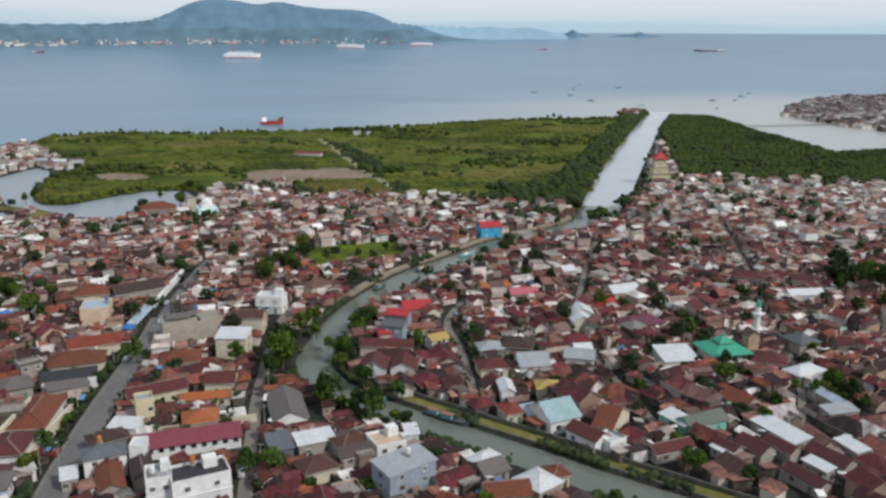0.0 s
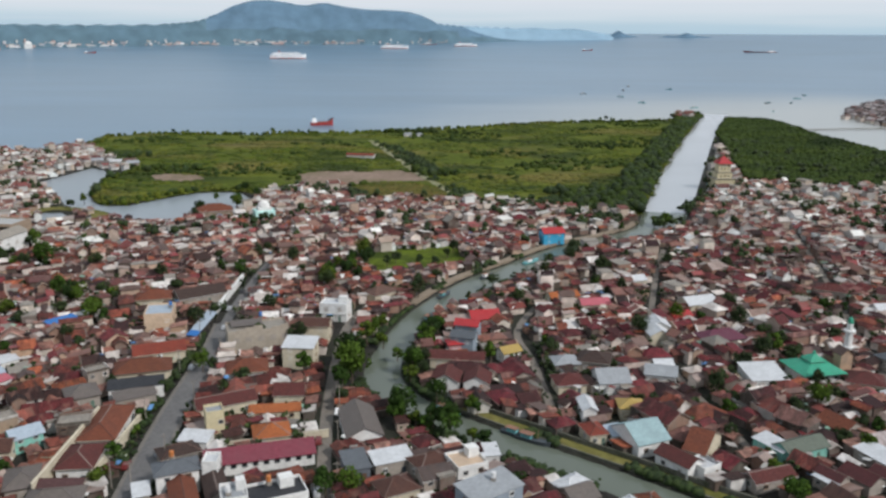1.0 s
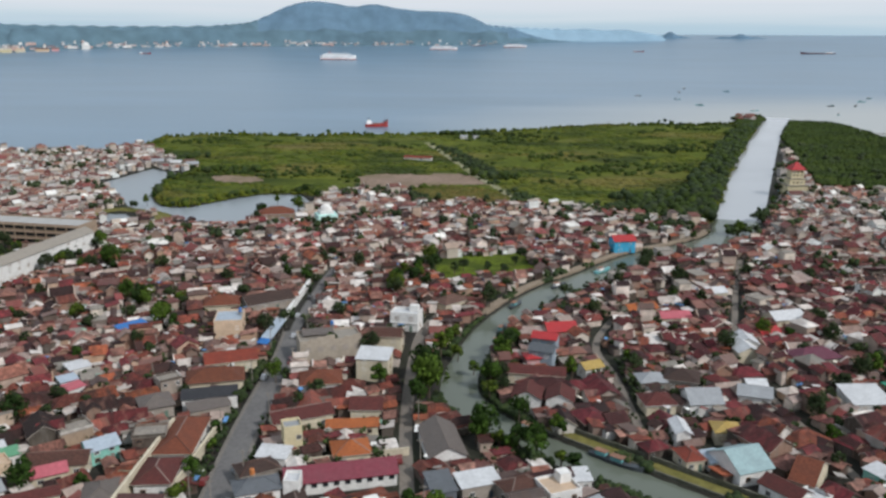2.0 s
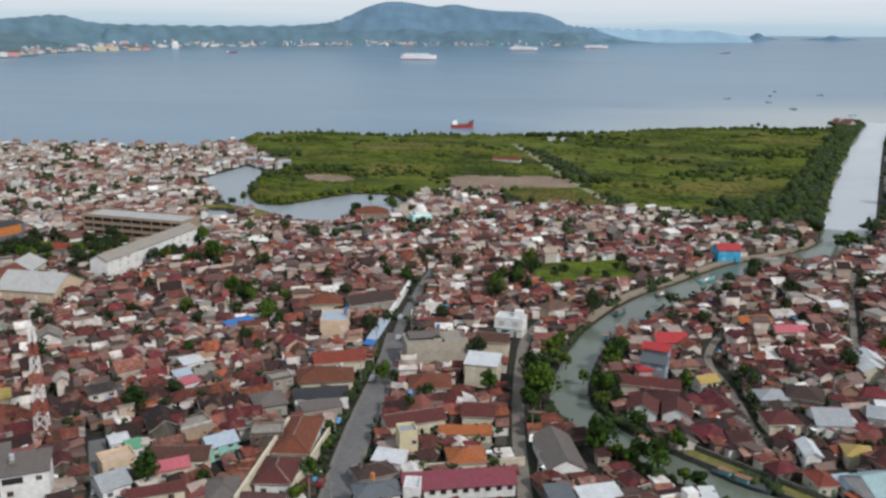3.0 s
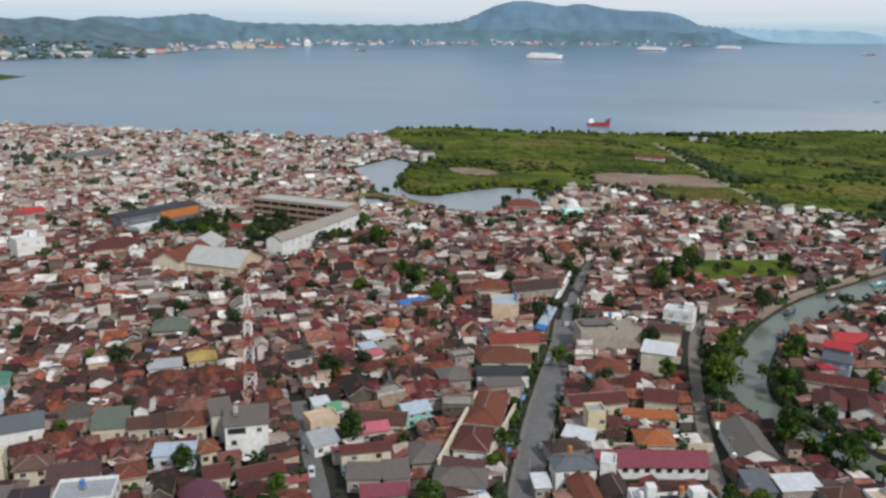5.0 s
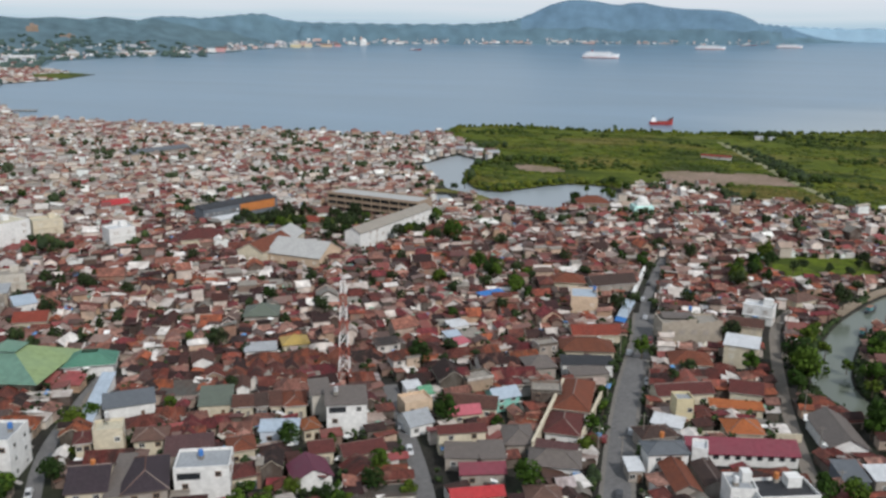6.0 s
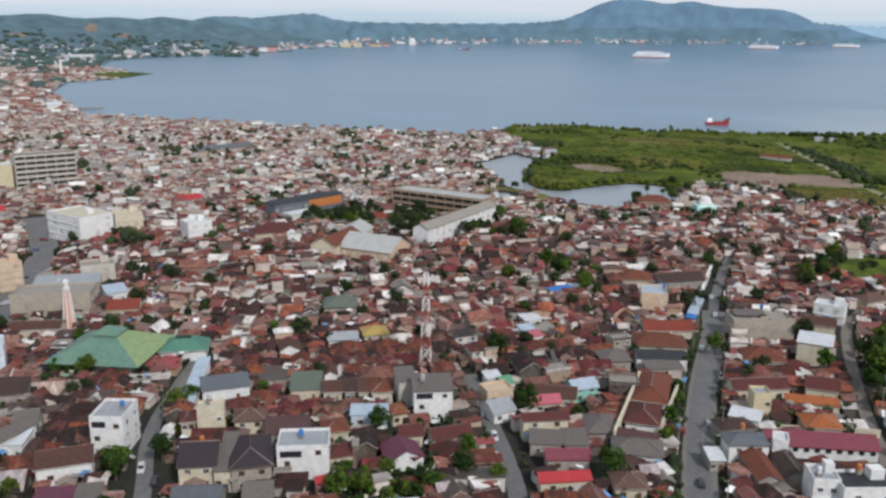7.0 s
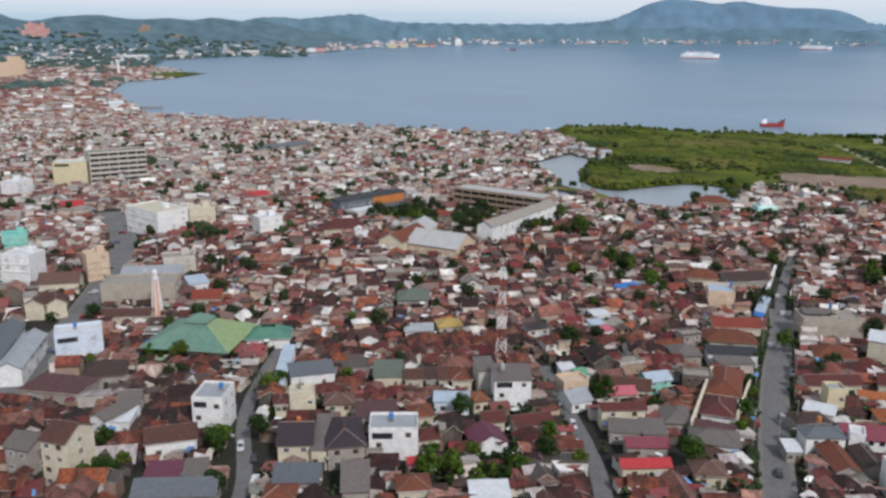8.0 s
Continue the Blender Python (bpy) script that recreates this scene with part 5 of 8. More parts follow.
        for i in range(7):
            g = Geo()
            x0 = -w / 2 + i * w / 7
            g.box(x0, -d / 2 - 0.02, h + 0.8, x0 + w / 7 - 0.05, -d / 2 + 0.24, h + 0.9 + 0.5 * ((i * 5) % 4))
            part("broken_wall", g, mw, t)
        g = Geo()
        g.shed_roof(w * 0.5, d * 0.45, h + 0.9, 0.5, 0.2, 0.12)
        part("patched_roof", g, M_ROOF["greyb"], t, "", pose(-w * 0.16, d * 0.2, 0))
        g = leaf_crown(random.Random(8), 2.2, 0.8, 6, 40, 0.35)
        part("weeds", g, m_leaf, t, "green weeds growing on the broken roof", pose(w * 0.05, -d * 0.15, h + 0.8))
    elif style == "orange":
        g = Geo()
        g.box(-w * 0.02, -d / 2 - 0.25, 3.4, w * 0.46, -d / 2 + 0.02, h - 0.4)
        part("orange_facade", g, M_WALL["orangew"], t, "orange painted facade panel")
        for i in range(9):
            hero_window(t, -w * 0.46 + i * w * 0.05, -d / 2, 4.6, 0)
    elif style == "plain":
        for x0, s in ((-0.3, 0), (-0.3, storeys - 2), (0.3, storeys - 1)):
            hero_window(t, w * x0, -d / 2, h * max(s, 0) / storeys + 0.9, 0)
        for s in range(storeys):
            for q in (-0.25, 0.25):
                hero_window(t, w / 2, d * q, h * s / storeys + 0.9, 90)
        if storeys == 3:
            # Dark panel in place of the shade inside a recessed terrace.
            g = Geo()
            g.box(-w * 0.44, -d / 2 - 0.03, h - 2.2, -w * 0.02, -d / 2 + 0.05, h - 0.6)
            part("terrace_opening", g, m_opening, t)
    else:
        window_row(t, w, d, h, storeys, wide)
    return t


building(-66.6, 202.0, 19, 26.5, 8.1, 3.4, "gable", "maroonm", "white", 1, "round")
building(-56.5, 177.2, 27, 13.3, 8.0, 7.0, "flat", "black", "white", 2)
building(-65.2, 175.3, 20, 5.8, 7.0, 7.5, "flat", "ltgrey", "white", 2)
building(-69.1, 228.1, 12, 13.9, 4.1, 2.8, "shed", "orange", "cream", 1)
building(-66.6, 214.1, 19, 8.9, 8.1, 3.2, "hip", "orange", "cream", 1)
building(-82.3, 215.4, 25, 4.7, 5.0, 8.0, "flat", "ltgrey", "yellow", 2, "plain")
building(-87.1, 201.1, 35, 9.3, 6.1, 3.6, "hip", "dkbrown", "grey", 1)
building(-84.8, 207.8, -3, 7.6, 5.1, 4.0, "shed", "white", "white", 1)
building(-83.0, 188.6, 26, 9.7, 6.1, 6.0, "hip", "slate", "white", 2)
building(-75.1, 190.7, 6, 3.6, 5.0, 7.0, "flat", "white", "white", 2, "plain")
building(-89.2, 182.3, 25, 3.4, 5.1, 3.2, "shed", "white", "grey", 1)
building(-78.8, 180.9, 115, 15.1, 5.5, 4.0, "gable", "brick", "grey", 1)
building(-73.0, 185.7, 115, 14.1, 4.7, 4.0, "gable", "dkbrown", "grey", 1)
building(-111.4, 214.4, 8, 9.1, 20.3, 4.0, "hip", "brick", "white", 1)
building(-109.6, 195.7, 9, 8.4, 12.1, 4.0, "hip", "dkred", "white", 1)
building(-108.1, 183.4, 5, 9.7, 5.1, 3.6, "gable", "purpleb", "grey", 1)
building(-107.1, 177.3, 14, 11.7, 8.1, 3.6, "hip", "greyb", "white", 1)
building(-105.3, 161.0, 25, 7.3, 7.1, 3.2, "hip", "brownpk", "cream", 1)
building(-119.2, 155.6, 32, 11.6, 4.1, 3.6, "gable", "redm", "cream", 1)
building(-121.7, 166.2, 27, 10.2, 5.1, 3.6, "gable", "maroonm", "grey", 1)
building(-131.8, 178.7, 32, 11.8, 4.1, 6.0, "gable", "dkred", "cream", 2)
building(-129.0, 171.6, 21, 7.6, 6.1, 3.6, "shed", "greyb", "grey", 1)
building(-122.3, 174.8, 27, 5.9, 7.1, 3.6, "shed", "greyb", "grey", 1)
building(-130.3, 207.3, 46, 7.5, 6.1, 4.2, "gable", "paleblue", "teal", 2)
building(-137.1, 194.6, 36, 7.9, 5.1, 3.2, "gable", "pinkr", "cream", 1)
building(-147.3, 184.7, 52, 6.5, 8.1, 3.2, "gable", "ltgrey", "white", 1)
building(-136.9, 199.8, 14, 14.0, 7.1, 3.6, "gable", "brown", "cream", 1)
building(-151.5, 194.1, 47, 8.1, 6.0, 4.0, "flat", "peach", "peach", 1)
building(-151.3, 202.0, 46, 3.5, 4.1, 3.2, "shed", "green", "white", 1)
building(-156.8, 203.9, 43, 4.4, 4.1, 3.2, "shed", "white", "white", 1)
building(-164.0, 177.7, 31, 10.4, 9.0, 9.0, "shed", "greyb", "white", 3, "plain")
building(-174.5, 181.9, 38, 5.0, 8.0, 8.0, "shed", "greyb", "ltcon", 2, "plain")
building(-152.3, 164.0, 45, 10.3, 6.1, 3.6, "gable", "dkred", "cream", 1)
building(-161.8, 160.4, 38, 5.6, 6.1, 3.6, "gable", "dkred", "cream", 1)
building(-158.4, 149.7, 134, 8.1, 8.6, 3.4, "gable", "purplem", "white", 1)
building(-176.4, 164.9, 27, 9.6, 5.1, 4.0, "shed", "paleblue", "paleblue", 1)
building(-170.8, 169.9, 48, 4.2, 6.1, 3.6, "hip", "orangeb", "cream", 1)
building(-181.9, 180.8, 35, 5.6, 9.1, 4.0, "hip", "brick", "cream", 1)
building(-194.4, 174.8, 32, 5.1, 7.1, 3.6, "gable", "brown", "cream", 1)
building(-190.5, 177.4, 36, 2.8, 8.1, 3.6, "gable", "dkbrown", "grey", 1)
building(-187.3, 179.5, 36, 2.8, 9.1, 3.6, "gable", "brown", "cream", 1)
building(-202.6, 173.6, 32, 8.5, 10.1, 3.6, "shed", "greygreen", "cream", 1)
building(-187.8, 143.8, 36, 10.7, 8.1, 6.0, "shed", "purpleb", "grey", 2)
building(-178.1, 136.8, 30, 12.1, 9.0, 8.0, "flat", "ltgrey", "white", 3, "plain")
building(-179.9, 153.1, 40, 6.0, 7.1, 4.0, "hip", "brick", "cream", 1)
building(-171.9, 143.4, 45, 6.7, 6.1, 3.6, "hip", "dkred", "cream", 1)
building(-211.1, 142.4, 38, 6.9, 6.0, 7.2, "flat", "cream", "cream", 2, "plain")
building(-214.4, 137.2, 42, 3.3, 6.1, 6.0, "hip", "dkred", "cream", 2)
building(-201.3, 146.1, 34, 7.5, 6.4, 5.5, "hip", "brownpk", "cream", 2)
building(-198.2, 123.4, 32, 8.3, 11.8, 6.0, "gable", "purpled", "cream", 2)
building(-188.4, 129.6, 39, 9.0, 15.5, 6.0, "hip", "purpled", "grey", 2)
building(-227.6, 125.6, 25, 8.2, 10.7, 10.0, "flat", "ltgrey", "white", 3, "plain")
building(-208.2, 92.8, 32, 17.9, 8.1, 4.0, "gable", "slate", "grey", 1)
building(-238.2, 88.5, 12, 6.6, 10.0, 12.0, "gable", "brown", "cream", 4)
building(-249.9, 112.1, 92, 12.1, 5.4, 5.2, "gable", "greyb", "white", 2)
building(-246.9, 112.4, 29, 4.7, 7.1, 4.0, "shed", "white", "white", 1)
building(-254.6, 121.6, 39, 5.7, 7.1, 4.0, "gable", "greyb", "grey", 1)
building(-251.0, 87.3, 9, 7.0, 8.1, 7.0, "gable", "greyb", "grey", 2)
building(-280.2, 118.5, 19, 18.0, 11.0, 3.6, "hip", "purpleb", "grey", 1)
building(-277.0, 132.0, 41, 11.3, 11.1, 4.0, "hip", "dkbrown", "grey", 1)
building(-300.8, 142.2, 51, 14.2, 10.0, 9.0, "flat", "white", "paleblue", 3, "plain")
building(-313.6, 173.5, 34, 16.4, 7.1, 3.2, "gable", "brown", "cream", 1)
building(-346.6, 162.2, 120, 10.1, 6.8, 6.0, "gable", "brown", "cream", 2)
building(-342.6, 165.8, 146, 10.1, 6.6, 6.0, "gable", "brown", "cream", 2)
building(-368.6, 205.9, 63, 9.0, 9.0, 11.0, "flat", "peach", "peach", 4)
building(-388.0, 186.0, 20, 13.0, 11.0, 13.0, "flat", "white", "white", 4)
building(-366.3, 186.6, 41, 15.0, 11.0, 5.0, "gable", "brownpk", "cream", 1)
building(-320.4, 127.4, 132, 34.4, 8.1, 6.0, "gable", "slate", "white", 2)
building(-307.4, 126.4, 129, 29.3, 7.1, 6.0, "gable", "ltgrey", "white", 2)
building(-88.8, 283.5, 22, 20.4, 11.0, 7.2, "flat", "concrete", "concrete", 2, "ruin")
building(-84.9, 256.7, 15, 12.0, 10.1, 3.6, "hip", "brick", "white", 1)
building(-70.2, 267.9, -2, 10.1, 8.1, 7.4, "shed", "white", "cream", 3)
building(-70.3, 290.9, 2, 10.8, 7.1, 6.5, "gable", "brown", "cream", 2)
building(-66.8, 314.6, -8, 10.5, 7.0, 6.2, "flat", "white", "white", 2)
building(-84.2, 230.7, 31, 16.4, 7.1, 4.0, "gable", "dkred", "cream", 1)
building(-67.2, 239.1, 6, 8.6, 8.1, 4.0, "gable", "dkred", "cream", 1)
building(-43.8, 220.2, 107, 18.1, 9.2, 3.6, "gable", "greyb", "white", 1)
building(-118.0, 269.2, 25, 16.0, 8.4, 4.0, "gable", "brickr", "cream", 1)
building(-117.2, 253.7, 19, 16.5, 10.0, 4.0, "hip", "brickb", "cream", 1)
building(-114.0, 240.6, 21, 15.5, 5.6, 4.0, "shed", "black", "white", 1)
building(-112.2, 234.7, 33, 11.2, 5.1, 3.2, "shed", "greyb", "grey", 1)
building(-128.5, 298.5, 14, 9.8, 12.5, 7.4, "flat", "paleblue", "peach", 2, "plain")
building(-141.5, 325.8, 17, 13.0, 10.0, 4.0, "hip", "brick", "cream", 1)
building(-125.5, 332.5, 38, 19.0, 10.1, 3.6, "gable", "dkbrown", "grey", 1)
building(-164.6, 296.6, 56, 10.6, 5.1, 3.2, "shed", "blue", "grey", 1)
building(-157.3, 242.6, 59, 5.8, 4.1, 3.2, "shed", "pinkr", "white", 1)
building(-162.0, 248.1, 48, 4.9, 4.1, 3.2, "shed", "paleblue", "white", 1)
building(-163.8, 257.6, 49, 6.5, 5.1, 3.6, "shed", "white", "white", 1)
building(-278.5, 426.5, -6, 61.0, 16.0, 10.5, "flat", "offwhite", "tan", 3, "gallery")
building(-248.6, 380.0, 84, 70.0, 9.0, 8.8, "gable", "concrete", "white", 3)
building(-346.3, 384.2, 72, 50.0, 8.0, 8.4, "shed", "black", "slatew", 3, "orange")
building(-340.5, 366.5, 72, 19.0, 6.0, 3.6, "shed", "white", "white", 1)
building(-263.7, 320.4, 0, 27.2, 20.0, 4.6, "gable", "offwhite", "peach", 1)
building(-288.0, 342.5, 104, 16.0, 14.0, 5.0, "gable", "offwhite", "cream", 1)
building(-284.0, 319.5, 92, 27.1, 13.4, 5.5, "gable", "brick", "cream", 1)
building(-325.6, 326.3, 49, 23.0, 13.1, 4.0, "hip", "dkred", "cream", 1)
building(-552.0, 378.0, 62, 38.0, 14.0, 21.0, "flat", "greyb", "ltcon", 6, "gallery")
building(-569.1, 354.8, 45, 21.4, 16.0, 15.0, "flat", "white", "yellow", 3, "plain")
building(-410.8, 280.5, -10, 28.2, 18.3, 13.0, "flat", "cream", "white", 4)
building(-401.3, 302.0, 56, 13.7, 10.0, 10.0, "flat", "cream", "cream", 3)
building(-356.2, 303.0, 63, 12.4, 10.0, 10.0, "flat", "white", "white", 3)
building(-440.6, 219.4, 54, 11.0, 10.0, 8.0, "flat", "teal", "teal", 2)
building(-557.5, 305.0, 106, 14.7, 12.0, 10.0, "flat", "white", "white", 3)
building(-492.0, 292.4, 62, 11.3, 9.1, 4.0, "gable", "redm", "cream", 1)
building(-421.5, 370.2, 67, 14.4, 8.1, 4.0, "gable", "redm", "cream", 1)
building(-550.7, 559.0, 74, 54.2, 9.1, 4.0, "gable", "slate", "grey", 1)
building(-169.5, 492.0, 20, 20.0, 12.0, 4.5, "hip", "brick", "tan", 1)
building(24.5, 441.0, 15, 11.0, 8.0, 6.2, "gable", "redm", "blue", 2)
building(-18.8, 281.9, 16, 8.0, 5.1, 4.0, "hip", "redm", "pinkw", 1)
building(-17.1, 281.9, -15, 7.8, 5.1, 6.5, "gable", "slateb", "bluegrey", 2)
building(-16.0, 292.0, -15, 8.1, 5.1, 7.2, "gable", "redm", "bluegrey", 2)
building(-18.9, 270.1, -4, 17.4, 6.1, 3.6, "gable", "dkred", "cream", 1)
building(-21.7, 253.0, 85, 8.1, 8.1, 3.6, "gable", "dkred", "white", 1)
building(-12.2, 252.2, 85, 8.1, 7.7, 3.6, "gable", "dkred", "white", 1)
building(-10.5, 312.7, 15, 10.7, 8.1, 3.2, "gable", "redm", "cream", 1)
building(-8.9, 180.4, 39, 13.4, 7.5, 8.0, "shed", "ltgrey", "bluegrey", 3)
building(-33.2, 200.4, 25, 9.6, 5.7, 4.0, "shed", "white", "grey", 1)
building(-41.8, 198.2, 22, 5.7, 7.9, 3.6, "shed", "slate", "slatew", 1)
building(-23.1, 199.3, 35, 9.4, 6.7, 4.0, "hip", "brown", "grey", 1)
building(-30.5, 187.3, 31, 8.8, 7.3, 3.6, "hip", "brown", "cream", 1)
building(-9.3, 206.2, 13, 5.3, 5.1, 3.2, "shed", "white", "white", 1)
building(-14.4, 197.7, 27, 8.1, 8.0, 5.0, "flat", "peach", "white", 2)
building(10.7, 191.6, 42, 7.2, 4.8, 3.2, "hip", "white", "grey", 1)
building(11.7, 188.0, 30, 6.9, 7.1, 2.8, "gable", "greyb", "grey", 1)
building(22.8, 180.0, 40, 7.5, 7.9, 3.6, "hip", "white", "grey", 1)
building(14.9, 177.0, 10, 10.4, 7.1, 3.2, "gable", "brick", "cream", 1)
building(27.8, 184.9, 19, 4.2, 5.1, 3.2, "hip", "brick", "cream", 1)
building(31.1, 217.5, 26, 9.5, 12.2, 4.0, "gable", "paleteal", "white", 1)
building(38.7, 205.2, -50, 10.0, 5.9, 3.6, "gable", "dkred", "white", 1)
building(44.3, 203.4, 33, 5.8, 6.1, 2.8, "flat", "white", "white", 1)
building(46.6, 213.7, -32, 5.3, 13.5, 3.6, "gable", "brick", "cream", 1)
building(18.8, 232.0, 96, 8.1, 3.7, 5.0, "gable", "white", "white", 2)
building(19.2, 220.1, 19, 4.9, 7.1, 3.2, "hip", "brickr", "cream", 1)
building(25.1, 220.0, 22, 4.1, 5.1, 2.8, "shed", "paleblue", "white", 1)
building(28.6, 254.8, 9, 9.4, 10.1, 4.0, "gable", "ltgrey", "white", 1)
building(16.0, 268.9, 11, 7.7, 7.1, 3.2, "hip", "ltgrey", "grey", 1)
building(74.4, 335.8, 21, 12.8, 8.1, 3.2, "gable", "white", "cream", 1)
building(63.4, 318.1, 25, 7.7, 5.1, 3.2, "gable", "redm", "pinkw", 1)
building(50.6, 296.2, 100, 8.1, 7.0, 4.2, "gable", "white", "cream", 1)
building(54.5, 365.7, 24, 8.5, 6.1, 3.2, "gable", "white", "cream", 1)
building(90.4, 207.0, -66, 15.5, 5.7, 3.6, "shed", "white", "grey", 1)
building(88.0, 199.1, -58, 8.4, 5.1, 3.2, "gable", "maroon", "grey", 1)
building(81.1, 199.2, -59, 8.3, 6.1, 3.2, "gable", "maroon", "grey", 1)
building(74.0, 199.0, -56, 6.4, 4.1, 3.2, "gable", "maroon", "grey", 1)
building(71.7, 197.1, -60, 6.0, 1.6, 2.8, "shed", "white", "grey", 1)
building(105.5, 198.5, -72, 8.1, 3.7, 3.6, "shed", "white", "grey", 1)
building(93.0, 189.0, -62, 7.0, 3.1, 3.2, "shed", "white", "grey", 1)
building(97.7, 193.0, -58, 11.0, 5.3, 3.6, "gable", "maroon", "grey", 1)
building(87.9, 183.5, -62, 10.4, 4.4, 3.2, "gable", "maroon", "grey", 1)
building(114.6, 249.9, 29, 11.5, 6.4, 3.0, "hip", "white", "white", 1)
building(113.1, 230.1, -75, 12.7, 3.7, 3.6, "gable", "paleblue", "grey", 1)
building(123.7, 275.2, 21, 8.6, 9.1, 4.0, "hip", "slateb", "grey", 1)
building(58.6, 198.6, 23, 11.5, 5.4, 3.0, "gable", "dkred", "grey", 1)
building(87.1, 227.8, -59, 8.9, 8.1, 3.2, "gable", "brick", "grey", 1)
building(154.5, 349.3, -21, 8.0, 7.1, 4.0, "gable", "maroon", "cream", 1)
building(148.2, 332.0, 9, 14.6, 6.1, 3.2, "gable", "white", "white", 1)
building(21.3, 340.3, 23, 12.2, 6.1, 3.2, "gable", "orange", "cream", 1)
building(46.9, 267.3, 5, 5.6, 7.1, 3.2, "gable", "white", "grey", 1)
building(15.7, 253.0, 12, 8.7, 8.1, 3.2, "hip", "dkred", "cream", 1)
building(32.9, 331.6, 12, 11.1, 6.1, 3.2, "gable", "pinkr", "cream", 1)
building(72.7, 295.6, 18, 15.5, 9.1, 3.2, "hip", "purplem", "grey", 1)
building(107.0, 259.2, -19, 10.2, 9.1, 3.2, "hip", "dkred", "cream", 1)
building(-52.8, 340.1, 47, 12.0, 8.0, 3.4, "hip", "brownpk", "cream", 1)
building(-145.7, 124.6, 32, 8.5, 7.1, 4.0, "shed", "white", "white", 1)
building(-1690, 1090, 57, 26, 18, 32, "flat", "peach", "peach", 6, "plain")
building(-1722, 1140, 57, 26, 18, 42, "flat", "peach", "peach", 6, "plain")
building(-1740, 1165, 57, 22, 16, 34, "flat", "cream", "peach", 6, "plain")
building(-1626, 1326, 50, 5, 5, 30, "flat", "white", "white", 6, "plain")
building(-993, 763, 60, 18, 12, 6, "gable", "white", "white", 1)
building(-217.4, 97.7, 32, 7.8, 6.1, 3.0, "shed", "purplem", "grey", 1)
building(-211.6, 102.0, 37, 4.9, 6.7, 3.0, "shed", "greyb", "grey", 1)
building(-192.7, 126.5, 29, 3.6, 15.2, 5.5, "shed", "greyb", "cream", 1)
building(-188.4, 111.1, 29, 10.0, 8.7, 4.0, "gable", "slateb", "grey", 1)
building(-187.1, 103.0, 29, 6.5, 6.0, 3.5, "hip", "brick", "cream", 1)
building(-175.6, 115.8, 33, 5.7, 14.1, 4.5, "gable", "greyb", "grey", 1)
building(-168.2, 129.1, 48, 2.5, 2.7, 4.0, "gable", "redm", "pinkw", 1)
building(-162.7, 119.9, 36, 7.0, 6.6, 4.0, "hip", "brick", "cream", 1)
building(-230.9, 158.7, 29, 3.2, 26.3, 3.0, "shed", "paleblue", "white", 1)
building(-222.9, 162.1, 44, 13.0, 7.8, 4.0, "shed", "slate", "white", 1)
building(-340.5, 210.5, 40, 23.8, 9.0, 6.0, "shed", "ltgrey", "concrete", 2)
building(-341.0, 226.0, 50, 13.0, 10.0, 9.0, "flat", "concrete", "ltcon", 3)
building(-302.0, 202.0, 35, 10.7, 9.0, 4.0, "gable", "brickr", "cream", 1)
building(-319.7, 214.4, 58, 7.5, 8.8, 4.0, "shed", "paleblue", "white", 1)
building(-328.9, 194.2, 36, 27.8, 13.0, 8.0, "flat", "concrete", "concrete", 2, "plain")
building(-227.0, 109.5, 44, 12.0, 8.6, 5.0, "gable", "brown", "white", 1)
building(71.5, 214.0, 27, 13.0, 6.4, 3.3, "gable", "greygreen", "teal", 1)
building(65.0, 214.5, -59, 9.5, 4.6, 3.3, "shed", "white", "teal", 1)
building(77.0, 262.0, 8, 11.5, 11.0, 3.2, "shed", "white", "white", 1)
building(112.1, 220.1, 15, 9.3, 4.5, 3.5, "shed", "ltgrey", "grey", 1)
building(-206.7, 220.5, 39, 8.0, 7.2, 3.6, "hip", "ochre", "cream", 1)
building(-214.0, 211.7, 35, 9.5, 6.0, 3.4, "gable", "ltgrey", "white", 1)
building(-223.8, 195.1, 128, 7.1, 6.1, 4.0, "gable", "brown", "white", 1)
building(-201.4, 184.2, 126, 7.1, 3.5, 4.0, "gable", "brown", "white", 1)
building(-233.5, 241.6, 29, 11.6, 11.1, 3.6, "hip", "greygreen", "grey", 1)
building(-127.9, 234.6, 34, 8.5, 9.1, 3.6, "hip", "greyb", "grey", 1)
building(-118.9, 185.6, 26, 7.3, 10.1, 3.6, "hip", "greyb", "grey", 1)
building(-2.0, 276.5, 31, 6.6, 5.1, 3.6, "gable", "ochre", "white", 1)
building(31.5, 235.3, 1, 6.5, 6.1, 3.8, "hip", "ochre", "cream", 1)
building(52.4, 305.0, 94, 8.1, 8.0, 4.0, "gable", "white", "white", 1)
building(45.0, 260.1, -12, 9.2, 7.1, 4.0, "gable", "ltgrey", "white", 1)
building(133.9, 354.9, -26, 11.9, 8.1, 3.6, "hip", "dkred", "grey", 1)
building(25.8, 271.0, -12, 9.8, 9.1, 3.6, "hip", "dkbrown", "grey", 1)


def wall_run(x0, y0, x1, y1, h, wall, label, thick=0.35):
    L = math.hypot(x1 - x0, y1 - y0)
    t = thing("boundary_wall", label, "wall", pose((x0 + x1) / 2, (y0 + y1) / 2, 0, 0, 0, math.degrees(math.atan2(y1 - y0, x1 - x0))))
    g = Geo()
    g.box(-L / 2, -thick / 2, 0, L / 2, thick / 2, h)
    part("wall_body", g, M_WALL[wall], t)
    g = Geo()
    g.box(-L / 2 - 0.05, -thick / 2 - 0.12, h, L / 2 + 0.05, thick / 2 + 0.12, h + 0.15)
    part("coping", g, M_WALL[wall], t)
    FOOT.append(((x0 + x1) / 2, (y0 + y1) / 2, L / 2, thick, math.atan2(y1 - y0, x1 - x0)))


